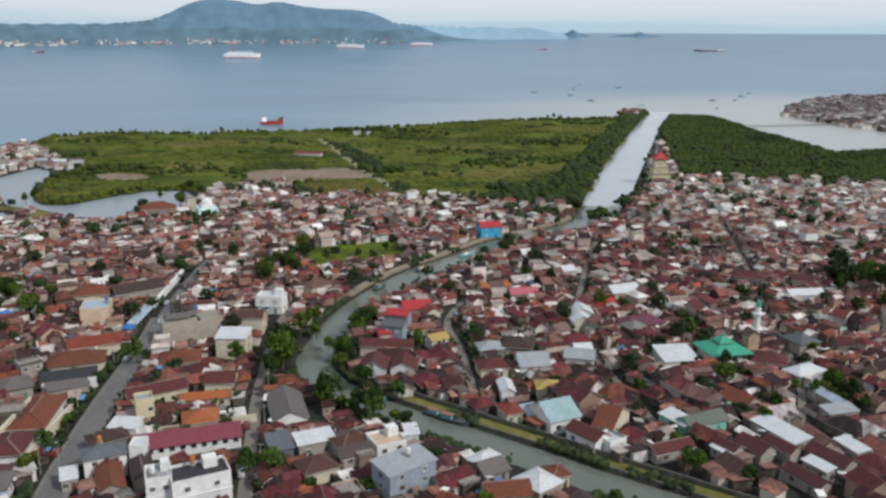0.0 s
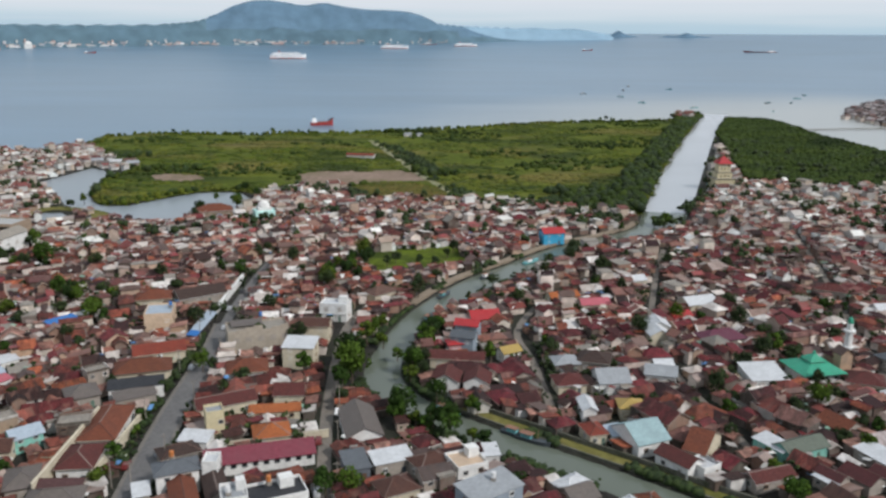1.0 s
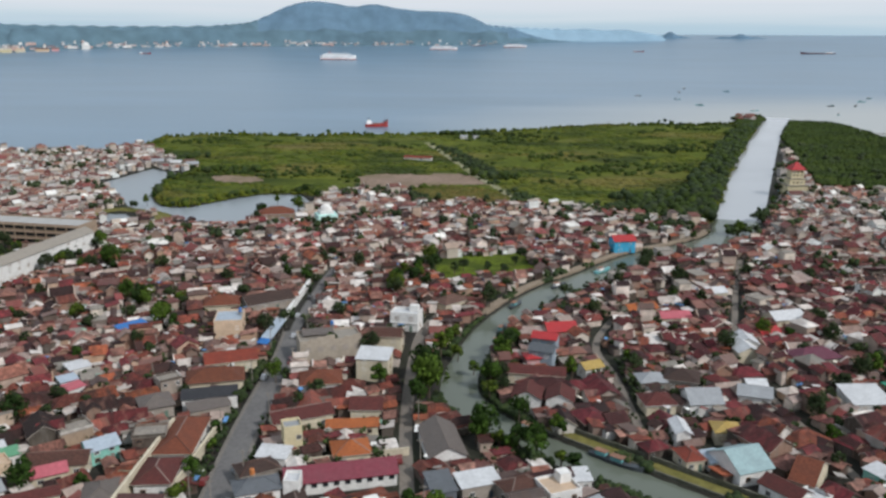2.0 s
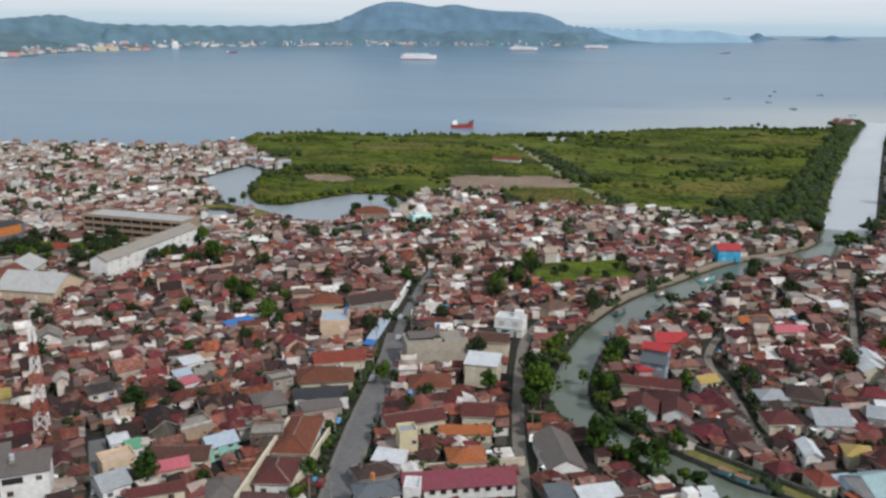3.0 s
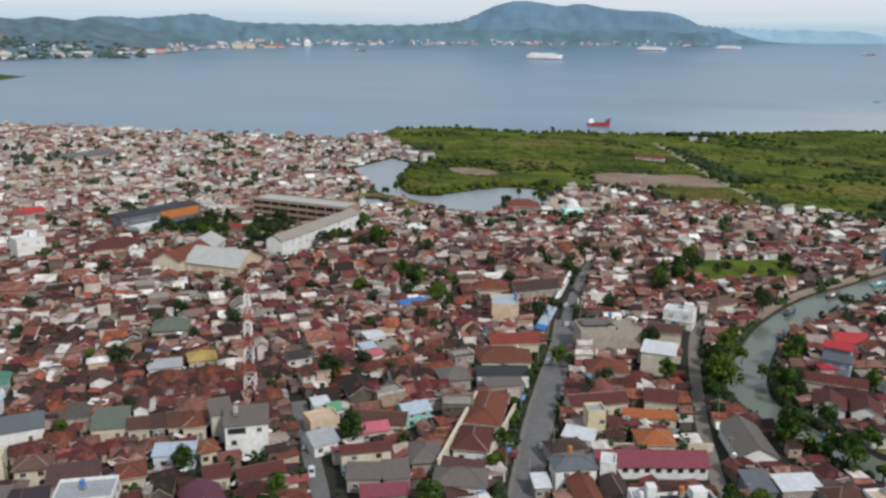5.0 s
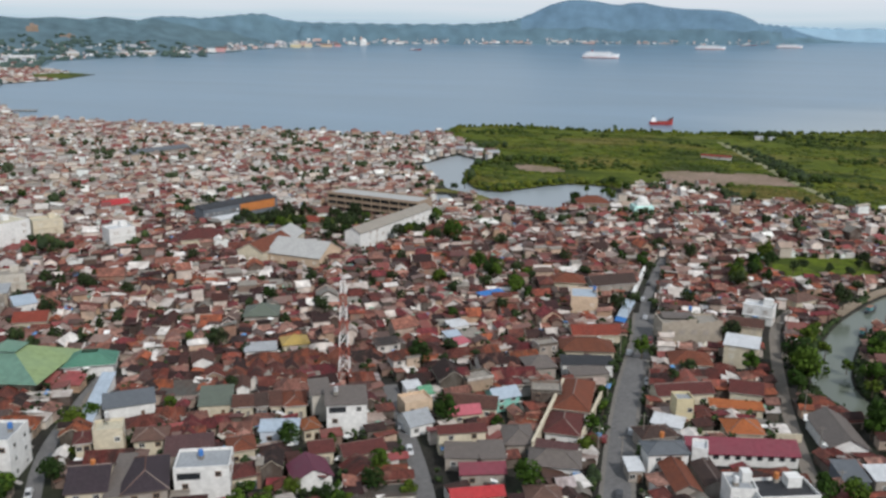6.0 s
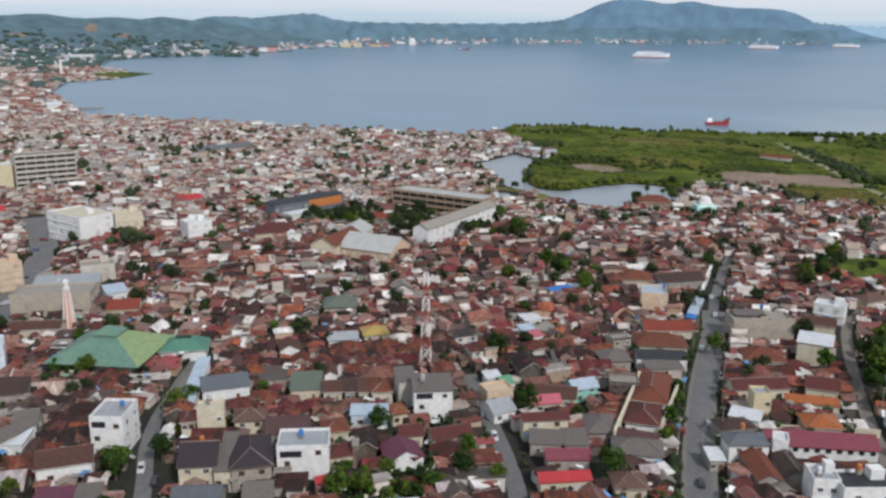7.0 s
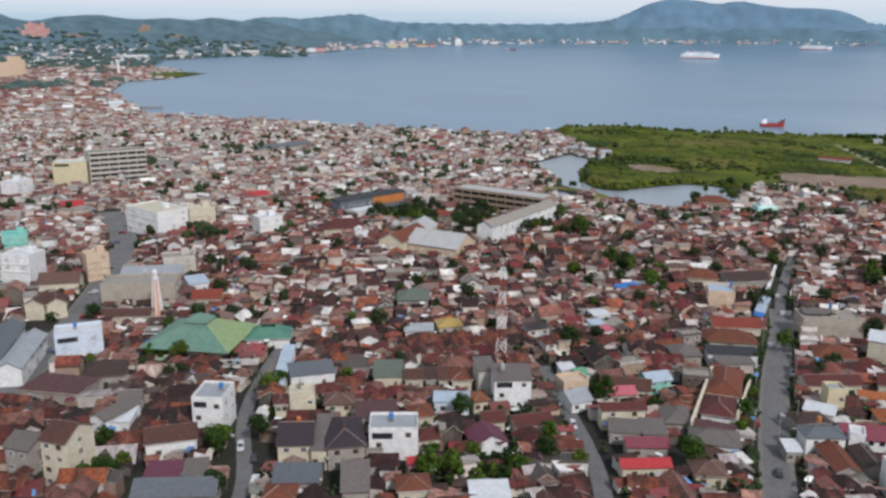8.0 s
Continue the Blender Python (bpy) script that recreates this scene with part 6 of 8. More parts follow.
wall_run(-113.8, 313, -116.5, 364, 2.6, "white", "long white plastered wall along the main road", 0.9)
wall_run(-116.4, 221, -113.5, 180, 5.4, "cream", "tall cream wall beside the tiled compound roofs", 0.5)
wall_run(-105.3, 226, -104.0, 185, 3.4, "cream", "cream plastered wall in front of the roadside compound", 0.4)
wall_run(-150, 298, -118, 318, 2.4, "cream", "pale wall closing the yard of a brown-roofed house", 0.4)
wall_run(-300, 160, -276, 174, 2.0, "white", "low white fence wall beside the mosque", 0.3)
wall_run(-80, 207.5, -52, 217.5, 2.2, "cream", "cream yard wall behind the maroon-roofed building", 0.3)


def awnings(x, y, turn):
    """A row of roadside stalls under blue sheets."""
    t = thing("roadside_stall", "row of stalls under pale blue and blue sheets", "stall", pose(x, y, 0, 0, 0, turn))
    FOOT.append((x, y, 13, 2.2, radians(turn)))
    for i in range(5):
        g = Geo()
        g.shed_roof(5.0, 3.6, 3.1 + 0.05 * (i % 2), 0.4, 0.1, 0.08)
        part("canopy", g, M_ROOF["blue" if i == 0 else "paleblue"], t, "", pose(-10.6 + i * 5.3, 0, 0))
        for q in (-2.3, 2.3):
            g = Geo()
            g.tube((-10.6 + i * 5.3 + q, -1.6, 0), (-10.6 + i * 5.3 + q, -1.6, 3.1), 0.06, 0.06, 5)
            part("post", g, m_concrete, t)
            g = Geo()
            g.tube((-10.6 + i * 5.3 + q, 1.6, 0), (-10.6 + i * 5.3 + q, 1.6, 3.4), 0.06, 0.06, 5)
            part("post", g, m_concrete, t)


awnings(-112.6, 297, 92)

# Lattice mast, red and white.
m_mast_red = surface("mast_red_paint", [(0.30, 0.085, 0.06)], 0.6)
m_mast_white = surface("mast_white_paint", [(0.70, 0.68, 0.66)], 0.6)
mast = thing("telecom_mast", "tall lattice mast painted in red and white bands", "mast", pose(-179, 204, 0, 0, 0, 20))
FOOT.append((-179, 204, 2.2, 2.2, 0.3))
for i in range(8):
    z0, z1 = i * 4.0, i * 4.0 + 4.0
    a0, a1 = 1.7 - 0.135 * i, 1.7 - 0.135 * (i + 1)
    cs = [(-1, -1), (1, -1), (1, 1), (-1, 1)]
    paint = m_mast_white if i % 2 else m_mast_red
    for k in range(4):
        p, q = cs[k], cs[(k + 1) % 4]
        for nm, e, f, rad in (("leg", (p[0] * a0, p[1] * a0, z0), (p[0] * a1, p[1] * a1, z1), 0.12), ("brace", (p[0] * a0, p[1] * a0, z0), (q[0] * a1, q[1] * a1, z1), 0.09),
                              ("brace", (q[0] * a0, q[1] * a0, z0), (p[0] * a1, p[1] * a1, z1), 0.09), ("ring_bar", (p[0] * a1, p[1] * a1, z1), (q[0] * a1, q[1] * a1, z1), 0.09)):
            bar = Geo()
            bar.tube(e, f, rad, rad, 4)
            part(nm, bar, paint, mast)
for k in range(3):
    sec = Geo()
    a = k * 2.1
    sec.box(-0.2, -0.2, -1.1, 0.2, 0.2, 1.1)
    part("antenna", sec, m_mast_white, mast, "", pose(0.95 * math.cos(a), 0.95 * math.sin(a), 29.6, 0, 0, math.degrees(a)))
sec = Geo()
sec.tube((0, 0, 32), (0, 0, 35), 0.06, 0.03, 5)
part("lightning_rod", sec, m_mast_white, mast)

# The green-roofed mosque in the west, its pink minaret, and the two smaller mosques.
m_green_a = surface("mosque_roof_green", [(0.108, 0.195, 0.150)], 0.6, grain=(0.6, 0.15), stain=(0.12, 0.5), stain_col=(0.155, 0.225, 0.165), bump=0.2, rows=2.0)
m_green_b = surface("mosque_roof_yellow_green", [(0.205, 0.270, 0.125)], 0.6, grain=(0.6, 0.15), stain=(0.12, 0.4), stain_col=(0.190, 0.265, 0.155), bump=0.2, rows=2.0)
m_green_c = surface("mosque_roof_dark_green", [(0.060, 0.165, 0.115)], 0.6, grain=(0.6, 0.12), stain=(0.12, 0.4), stain_col=(0.10, 0.22, 0.16), bump=0.2, rows=2.0)
m_emerald = surface("mosque_roof_emerald", [(0.04, 0.29, 0.185)], 0.5, grain=(0.8, 0.12), stain=(0.2, 0.4), stain_col=(0.05, 0.21, 0.14), bump=0.2, rows=2.0)


def tent_roof(t, w, d, z, rise, top, mats):
    """Four slopes up to a smaller rectangle, each a part of its own."""
    a, b, c, e = w / 2, d / 2, top * w / 2, top * d / 2
    lo = [(-a, -b), (a, -b), (a, b), (-a, b)]
    hi = [(-c, -e), (c, -e), (c, e), (-c, e)]
    for k in range(4):
        p, q, r, s = lo[k], lo[(k + 1) % 4], hi[(k + 1) % 4], hi[k]
        g = Geo()
        v = [(*p, z), (*q, z), (*r, z + rise), (*s, z + rise)]
        g.add(v + [(x, y, zz - 0.15) for x, y, zz in v], [(0, 1, 2, 3), (7, 6, 5, 4), (0, 4, 5, 1), (1, 5, 6, 2), (2, 6, 7, 3), (3, 7, 4, 0)])
        part("roof_slope", g, mats[k % len(mats)], t)


mosque = thing("mosque", "large mosque with a tiered pale green sheet roof", "mosque", pose(-271, 166, 0, 0, 0, 20))
FOOT.append((-271, 166, 15.5, 14.5, 0.35))
g = Geo()
g.box(-11.5, -11.5, 0, 11.5, 11.5, 5.4)
part("wall", g, M_WALL["cream"], mosque)
tent_roof(mosque, 30, 28, 4.9, 5.2, 0.24, [m_green_a, m_green_b, m_green_a, m_green_a])
g = Geo()
g.box(-3.1, -3.0, 9.9, 3.1, 3.0, 10.7)
part("clerestory", g, M_WALL["white"], mosque)
tent_roof(mosque, 8.2, 7.8, 10.7, 2.2, 0.03, [m_green_a, m_green_a])
tent_roof(mosque, 5.0, 4.0, 8.2, 0.6, 0.6, [m_green_c])
for i in range(7):
    for s in (-1, 1):
        o = new("window", WINDOW)
        o.parent = mosque
        o.matrix_basis = pose(-9.6 + 3.2 * i, s * 11.5, 1.6, 0, 0, 0 if s < 0 else 180)
wing = thing("prayer_hall_wing", "hall with a dark green hip roof and white eaves", "mosque", pose(-254.5, 180.5, 0, 0, 0, 36))
FOOT.append((-254.5, 180.5, 8, 6, 0.6))
g = Geo()
g.box(-7.0, -4.6, 0, 7.0, 4.6, 4.0)
part("wall", g, M_WALL["white"], wing)
tent_roof(wing, 15.6, 10.8, 4.0, 2.8, 0.3, [m_green_c])
g = Geo()
g.box(-7.85, -5.45, 3.7, 7.85, 5.45, 3.84)
part("eaves_board", g, M_WALL["white"], wing)

m_pink = surface("minaret_pink_plaster", [(0.58, 0.30, 0.22)], 0.85, stain=(0.3, 0.4), stain_col=(0.62, 0.45, 0.36))
minaret = thing("minaret", "tapering pink and white ribbed minaret with a white top", "minaret", pose(-309, 183, 0))
FOOT.append((-309, 183, 3, 3, 0))
g = Geo()
g.tube((0, 0, 0), (0, 0, 14.5), 2.0, 0.85, 12)
part("shaft", g, m_pink, minaret)
for k in range(6):
    a = k * math.pi / 3
    g = Geo()
    g.tube((2.15 * math.cos(a), 2.15 * math.sin(a), 0), (0.95 * math.cos(a), 0.95 * math.sin(a), 14.5), 0.34, 0.2, 5)
    part("rib", g, M_WALL["white"], minaret)
g = Geo()
g.tube((0, 0, 14.5), (0, 0, 14.9), 1.35, 1.35, 12)
part("gallery", g, M_WALL["white"], minaret)
g = Geo()
g.tube((0, 0, 14.9), (0, 0, 16.6), 0.85, 0.8, 10)
part("lantern", g, M_WALL["white"], minaret)
g = Geo()
g.dome(0, 0, 16.6, 1.05, 1.5, 12, 5)
part("dome", g, M_WALL["white"], minaret)

mosque_e = thing("mosque", "mosque with an emerald green two-tier roof", "mosque", pose(94, 267, 0, 0, 0, 14))
FOOT.append((94, 267, 9, 9, 0.3))
g = Geo()
g.box(-5.9, -5.6, 0, 5.9, 5.6, 3.9)
part("wall", g, M_WALL["white"], mosque_e)
tent_roof(mosque_e, 15.0, 14.5, 3.8, 2.2, 0.36, [m_emerald])
g = Geo()
g.box(-2.3, -2.2, 5.9, 2.3, 2.2, 6.5)
part("clerestory", g, M_WALL["white"], mosque_e)
tent_roof(mosque_e, 6.0, 5.7, 6.5, 1.9, 0.04, [m_emerald])
g = Geo()
g.dome(0, 0, 8.3, 0.5, 1.0, 8, 4)
part("finial", g, m_emerald, mosque_e)
for i in range(4):
    o = new("window", WINDOW)
    o.parent = mosque_e
    o.matrix_basis = pose(-4.5 + 3.0 * i, -5.6, 1.6)
tower = thing("minaret", "slender white minaret with two galleries", "minaret", pose(109, 278, 0))
FOOT.append((109, 278, 2, 2, 0))
for nm, z0, z1, r0, r1 in (("shaft", 0, 6.5, 1.5, 1.35), ("gallery", 6.5, 6.9, 1.85, 1.85), ("shaft", 6.9, 12.0, 1.25, 1.15), ("gallery", 12.0, 12.5, 1.95, 1.95), ("lantern", 12.5, 14.8, 1.0, 0.9)):
    g = Geo()
    g.tube((0, 0, z0), (0, 0, z1), r0, r1, 10)
    part(nm, g, M_WALL["white"], tower)
g = Geo()
g.dome(0, 0, 14.8, 0.95, 2.2, 10, 5)
part("dome", g, m_emerald, tower)

mosque_l = thing("mosque", "small teal mosque with a white dome by the lagoon", "mosque", pose(-138, 484, 0, 0, 0, 25))
FOOT.append((-138, 484, 7, 7, 0.4))
g = Geo()
g.box(-5.6, -5.6, 0, 5.6, 5.6, 6.5)
part("wall", g, surface("pale_teal_plaster", [(0.45, 0.68, 0.64)], 0.9), mosque_l)
g = Geo()
g.box(-3.8, -3.8, 6.5, 3.8, 3.8, 8.2)
part("drum", g, M_WALL["white"], mosque_l)
g = Geo()
g.dome(0, 0, 8.2, 3.5, 3.6, 14, 6)
part("dome", g, M_WALL["white"], mosque_l)
for i in range(3):
    for z in (1.0, 4.0):
        o = new("window", WINDOW)
        o.parent = mosque_l
        o.matrix_basis = pose(-3.6 + 3.6 * i, -5.6, z)

tower_y = thing("harbour_tower", "cream stepped tower house with a red pyramid roof", "tower", pose(157, 612, 0, 0, 0, 8))
FOOT.append((157, 612, 9, 8, 0.1))
for nm, a, b, z0, z1 in (("lower_storey", 7.0, 6.0, 0, 7.5), ("middle_storey", 5.2, 4.6, 7.5, 12.0), ("upper_storey", 4.2, 3.8, 12.0, 18.0)):
    g = Geo()
    g.box(-a, -b, z0, a, b, z1)
    part(nm, g, M_WALL["yellow"], tower_y)
for z, a in ((7.4, 7.6), (11.9, 5.8)):
    g = Geo()
    g.box(-a, -a * 0.88, z, a, a * 0.88, z + 0.4)
    part("terrace_slab", g, m_concrete, tower_y)
tent_roof(tower_y, 10.6, 9.8, 18.0, 5.0, 0.05, [M_ROOF["redm"]])
for z, b, n in ((2.5, 6.0, 4), (8.8, 4.6, 3), (13.8, 3.8, 3), (15.9, 3.8, 3)):
    for i in range(n):
        o = new("window", WINDOW)
        o.parent = tower_y
        o.matrix_basis = pose(-2.6 * (n - 1) / 2 + 2.6 * i, -b, z)

building(-297, 382, 8, 13, 8.5, 3.2, "hip", "brickr", "grey", 1, "", 6.0)
m_dyke = surface("olive_dyke_grass", [(0.150, 0.135, 0.045)], 0.95, grain=(0.4, 0.3), stain=(0.08, 0.7), stain_col=(0.085, 0.095, 0.022), spec=0.1)
ribbon("dyke", spline([(-285, 490), (-276, 508), (-258, 505), (-240, 494), (-236, 472), (-244, 449)], 6), 4.6, 0.3, m_dyke, "olive grassy dyke between lagoon and pond", "dyke")
for a, b in ((-285, 490), (-270, 507), (-254, 503), (-240, 494), (-237, 480), (-238, 466), (-244, 450)):
    FOOT.append((a, b, 5, 5, 0.0))
for i, (a, b, s) in enumerate(((-182, 502, 1.1), (-184, 506, 0.9), (-162, 512, 1.0), (-172, 536, 0.9), (-262, 521, 1.0), (-238, 417, 1.3), (-243, 421, 1.1), (-214, 379, 1.3), (-219, 383, 1.2), (-236, 382, 1.1), (-143, 506, 1.0), (-150, 508, 0.9))):
    tree(a, b, s, i, 0.0, True, "dark green tree near the lagoon")


tree(-265, 538, 0.9, 4, -0.5, True, "dark tree standing in the lagoon shallows")
# The marsh huts.
for a, b, c, roof in ((-330, 690, 20, "ltgrey"), (-322, 698, 40, "greyb"), (-312, 684, 10, "white"), (-303, 690, 25, "brownpk"), (-318, 674, 15, "greyb"), (-296, 679, 30, "ltgrey"), (-338, 702, 25, "dkred")):
    building(a, b, c, 9, 6, 3.0, "gable", roof, "grey", 1, "", 6.0)
building(-119, 742, -6, 24, 5, 2.4, "gable", "brickr", "white", 1, "", 6.0)
building(-92, 900, 10, 7, 5, 2.6, "gable", "ltgrey", "white", 1, "", 6.0)
building(-80, 905, 30, 5, 4, 2.4, "hip", "ltgrey", "white", 1, "", 6.0)

# The school yard: grass and trees between the long buildings.
yard = Geo()
yard.box(-37, -20, 0, 37, 20, 0.1)
tagged(part("school_yard", yard, m_field, None, "", pose(-305, 385, 0.02, 0, 0, 10)), "green school yard between long buildings", "lawn", kind="structure")
FOOT.append((-305, 385, 37, 20, 0.17))
yard_spots = []
for i in range(46):
    a = -35 + 70 * ((i * 7) % 46) / 45
    b = -18 + 36 * ((i * 19) % 46) / 45
    x, y = -305 + a * 0.985 - b * 0.17, 385 + a * 0.17 + b * 0.985
    clear = (x + 342.5) * 0.951 - (y - 383) * 0.309     # distance from the orange front
    if clear > 15 and (abs(a - 7) > 12 or b > 8 or b < -12):
        yard_spots.append((x, y, 0.85 + 0.05 * (i % 8), i))
grove("school_yard_trees", yard_spots, "dense dark green trees in the school yard")
for i, (a, b, s) in enumerate(((-233, 88, 0.9), (-228, 90, 0.85), (-236, 93, 0.8), (-229, 96, 0.8), (-242, 101, 1.0), (-215, 113, 1.3), (-267, 152, 0.9), (-290, 137, 0.9), (-278, 150, 0.8), (-202, 99, 1.0))):
    tree(a, b, s, i + 1, 0.0, True, "dense dark green tree among the houses")


# Trees that stand out between the houses.
for i, (a, b, s) in enumerate(((-47, 186, 1.15), (-31, 178, 0.85), (-51, 253, 1.50), (-54, 262, 1.30), (-67, 257, 1.15), (-35, 226, 1.15), (-26, 222, 0.95), (-20, 222, 0.95), (-13, 215, 1.05), (-29, 284, 1.10), (-33, 255, 0.85), (-72, 372, 1.30), (-77, 353, 1.10), (-128, 371, 1.40), (-118, 366, 1.20), (-172, 324, 1.20), (-158, 310, 1.30), (-100, 259, 0.85), (59, 235, 1.20), (87, 283, 1.20), (123, 332, 1.00), (130, 333, 0.85), (86, 241, 1.00), (11, 287, 1.10), (-8, 271, 1.10), (-14, 234, 0.85), (71, 317, 0.85), (62, 317, 0.85))):
    tree(a, b, s, i)
for i, (a, b, s) in enumerate(((37, 360, 0.85), (126, 270, 0.85), (118, 237, 0.85), (123, 237, 0.85), (121, 224, 0.85), (173, 345, 1.70), (186, 358, 1.80), (180, 333, 1.70), (175, 319, 1.50), (96, 225, 0.85), (89, 216, 0.85), (62, 201, 0.85), (61, 189, 0.85), (65, 192, 0.85), (74, 183, 0.85), (55, 490, 0.85), (65, 470, 0.85), (92, 486, 0.85), (117, 544, 0.85), (133, 574, 0.85), (-45, 284, 0.85), (-39, 273, 0.85), (161, 312, 0.85), (61, 204, 0.85))):
    tree(a, b, s, i)
for i, (a, b, s) in enumerate(((-216, 114, 1.15), (-166, 132, 0.80), (-159, 131, 0.80), (-153, 131, 0.80), (-149, 134, 0.80), (-146, 140, 0.80), (-147, 163, 0.85), (-171, 161, 0.85), (-103, 213, 0.85), (-103, 199, 0.85), (-102, 188, 0.85), (-105, 222, 0.85), (-211, 124, 0.85), (-193, 309, 1.10), (-175, 325, 1.35), (-157, 304, 1.40), (-170, 268, 1.00), (-162, 221, 1.10), (-240, 209, 1.10), (-276, 160, 0.85), (-228, 153, 0.85), (-213, 167, 0.85), (-241, 257, 0.85), (-165, 128, 0.75), (-146, 141, 0.75))):
    tree(a, b, s, i)
for i, (a, b, s) in enumerate(((-232, 85, 0.75), (-226, 88, 0.7), (-322, 165, 0.85), (-269, 155, 0.85), (-387, 353, 0.85), (-375, 354, 0.85), (-367, 359, 0.85), (-302, 373, 0.85), (-293, 381, 0.85), (-284, 391, 0.85), (-274, 401, 0.85), (-268, 410, 0.85), (-266, 362, 0.85), (-230, 402, 0.85), (-226, 374, 0.85), (-281, 372, 0.85), (-292, 366, 0.85), (-306, 366, 0.85), (-332, 359, 0.85), (-182, 536, 0.85), (-169, 537, 0.85), (-136, 563, 0.85), (-159, 549, 0.85), (-115, 494, 0.85), (-292, 172, 0.85), (-277, 150, 0.85), (-274, 152, 0.85))):
    tree(a, b, s, i)
for i, (a, b, s) in enumerate(((-370, 163, 0.85), (-576, 313, 0.85), (-489, 365, 0.85))):
    tree(a, b, s, i)
for i, (a, b, s) in enumerate(((-174, 329, 1.20), (-160, 314, 1.20), (-191, 306, 0.85), (-219, 309, 0.85), (-240, 417, 0.85), (-260, 350, 0.85), (-291, 351, 0.85), (-237, 377, 0.85), (-315, 372, 0.85), (-210, 373, 0.85), (-161, 332, 0.85), (-117, 501, 0.85), (-173, 569, 0.85), (-60, 494, 1.20), (27, 511, 0.85), (15, 480, 0.85))):
    tree(a, b, s, i)
for i in range(9):
    tree(115 + 3.6 * (i % 4) - i, 230 + 4.5 * (i // 3), 0.8 + 0.06 * (i % 3), i, 0.0, True, "bright green tree between the eastern sheds")
# A low thicket beside the side street.
for i, (a, b) in enumerate(((-168, 139), (-163, 140), (-158, 141), (-153, 143), (-149, 147), (-160, 135), (-154, 137), (-148, 141), (-165, 134), (-157, 132), (-150, 135), (-144, 143))):
    tree(a, b, 0.56 + 0.05 * (i % 4), i, 0.0, True, "low bright green tree in a dense thicket")
for i, (a, b) in enumerate(((-73, 391), (-78, 384), (-68, 399), (-82, 377), (-71, 381), (-65, 392))):
    tree(a, b, 1.0 + 0.1 * (i % 3), i, 0.0, True, "leafy tree beside the bright grass field")
# River trees.
for i, (a, b, s) in enumerate(((-53, 247, 1.25), (-52, 256, 1.45), (-54, 266, 1.35), (-52, 276, 1.3), (-51, 286, 1.2), (-50, 295, 1.1), (-48, 304, 1.0), (-33, 262, 1.0), (-32, 272, 1.0), (-31, 284, 1.25),
                               (-29, 293, 1.25), (-27, 301, 1.1), (-33, 228, 1.15), (-29, 224, 1.1), (-24, 222, 1.1), (-19, 219, 1.0), (-10, 213, 1.0), (-24, 240, 0.9), (-12, 232, 1.0))):
    tree(a, b, s, i, 0.0, True, "broad leafy tree on the river bank")
for i, (a, b, s) in enumerate(((-163, 128, 0.9), (-157, 127, 0.9), (-151, 129, 0.85), (-147, 134, 0.85), (-160, 134, 0.8), (-142, 150, 0.8), (-70, 376, 1.3), (-78, 364, 1.2), (-66, 366, 1.0), (-176, 326, 1.2),
                               (-182, 330, 1.1), (-152, 303, 1.2), (168, 352, 1.6), (180, 346, 1.6), (190, 340, 1.6), (178, 366, 1.5), (196, 360, 1.5), (165, 338, 1.3))):
    tree(a, b, s, i + 2, 0.0, True, "dense dark green tree among the houses")


print("single houses", fill_town(), len(bpy.data.objects))

# Stilt village in the bay and the built-up far shores.
rnd = random.Random(21)
g = Geo()
VILLAGE = np.array([(450, 1135), (519, 1277), (636, 1445), (704, 1490), (900, 1480), (900, 960), (502, 958), (474, 1021), (468, 1100)])
x, y, rs = scatter(VILLAGE, 2600, 22)
for a, b in zip(x, y):
    far_house(g, a, b, 0.4 + rnd.choice((0, 1.57)) + rnd.gauss(0, 0.1), rnd.uniform(8, 13), rnd.uniform(7, 10), rnd.uniform(4, 6), 2.0, rnd.choice(("gable", "hip", "shed")), rnd.choice((1, 2, 2, 2)), -1.5)
DULL = [(0.10, 0.075, 0.075), (0.16, 0.13, 0.13), (0.06, 0.045, 0.046), (0.25, 0.22, 0.22), (0.13, 0.07, 0.065), (0.34, 0.31, 0.31), (0.085, 0.06, 0.058), (0.045, 0.036, 0.036)]
mv_roof = surface("weathered_stilt_roofs", DULL, 0.8, rand="island", grain=(0.5, 0.3), stain=(0.1, 0.4), stain_col=(0.09, 0.07, 0.065))
tagged(part("stilt_village_houses", g, [mi_plaster, mv_roof, mv_roof, m_concrete]), "crowded grey and brown roofed houses on stilts over the bay", "houses", kind="stuff")
ribbon("causeway", spline([(345, 1002), (410, 1018), (470, 1034), (504, 1062)], 5), 2.6, 0.5, m_concrete, "long low concrete causeway across the shallow bay", "causeway")

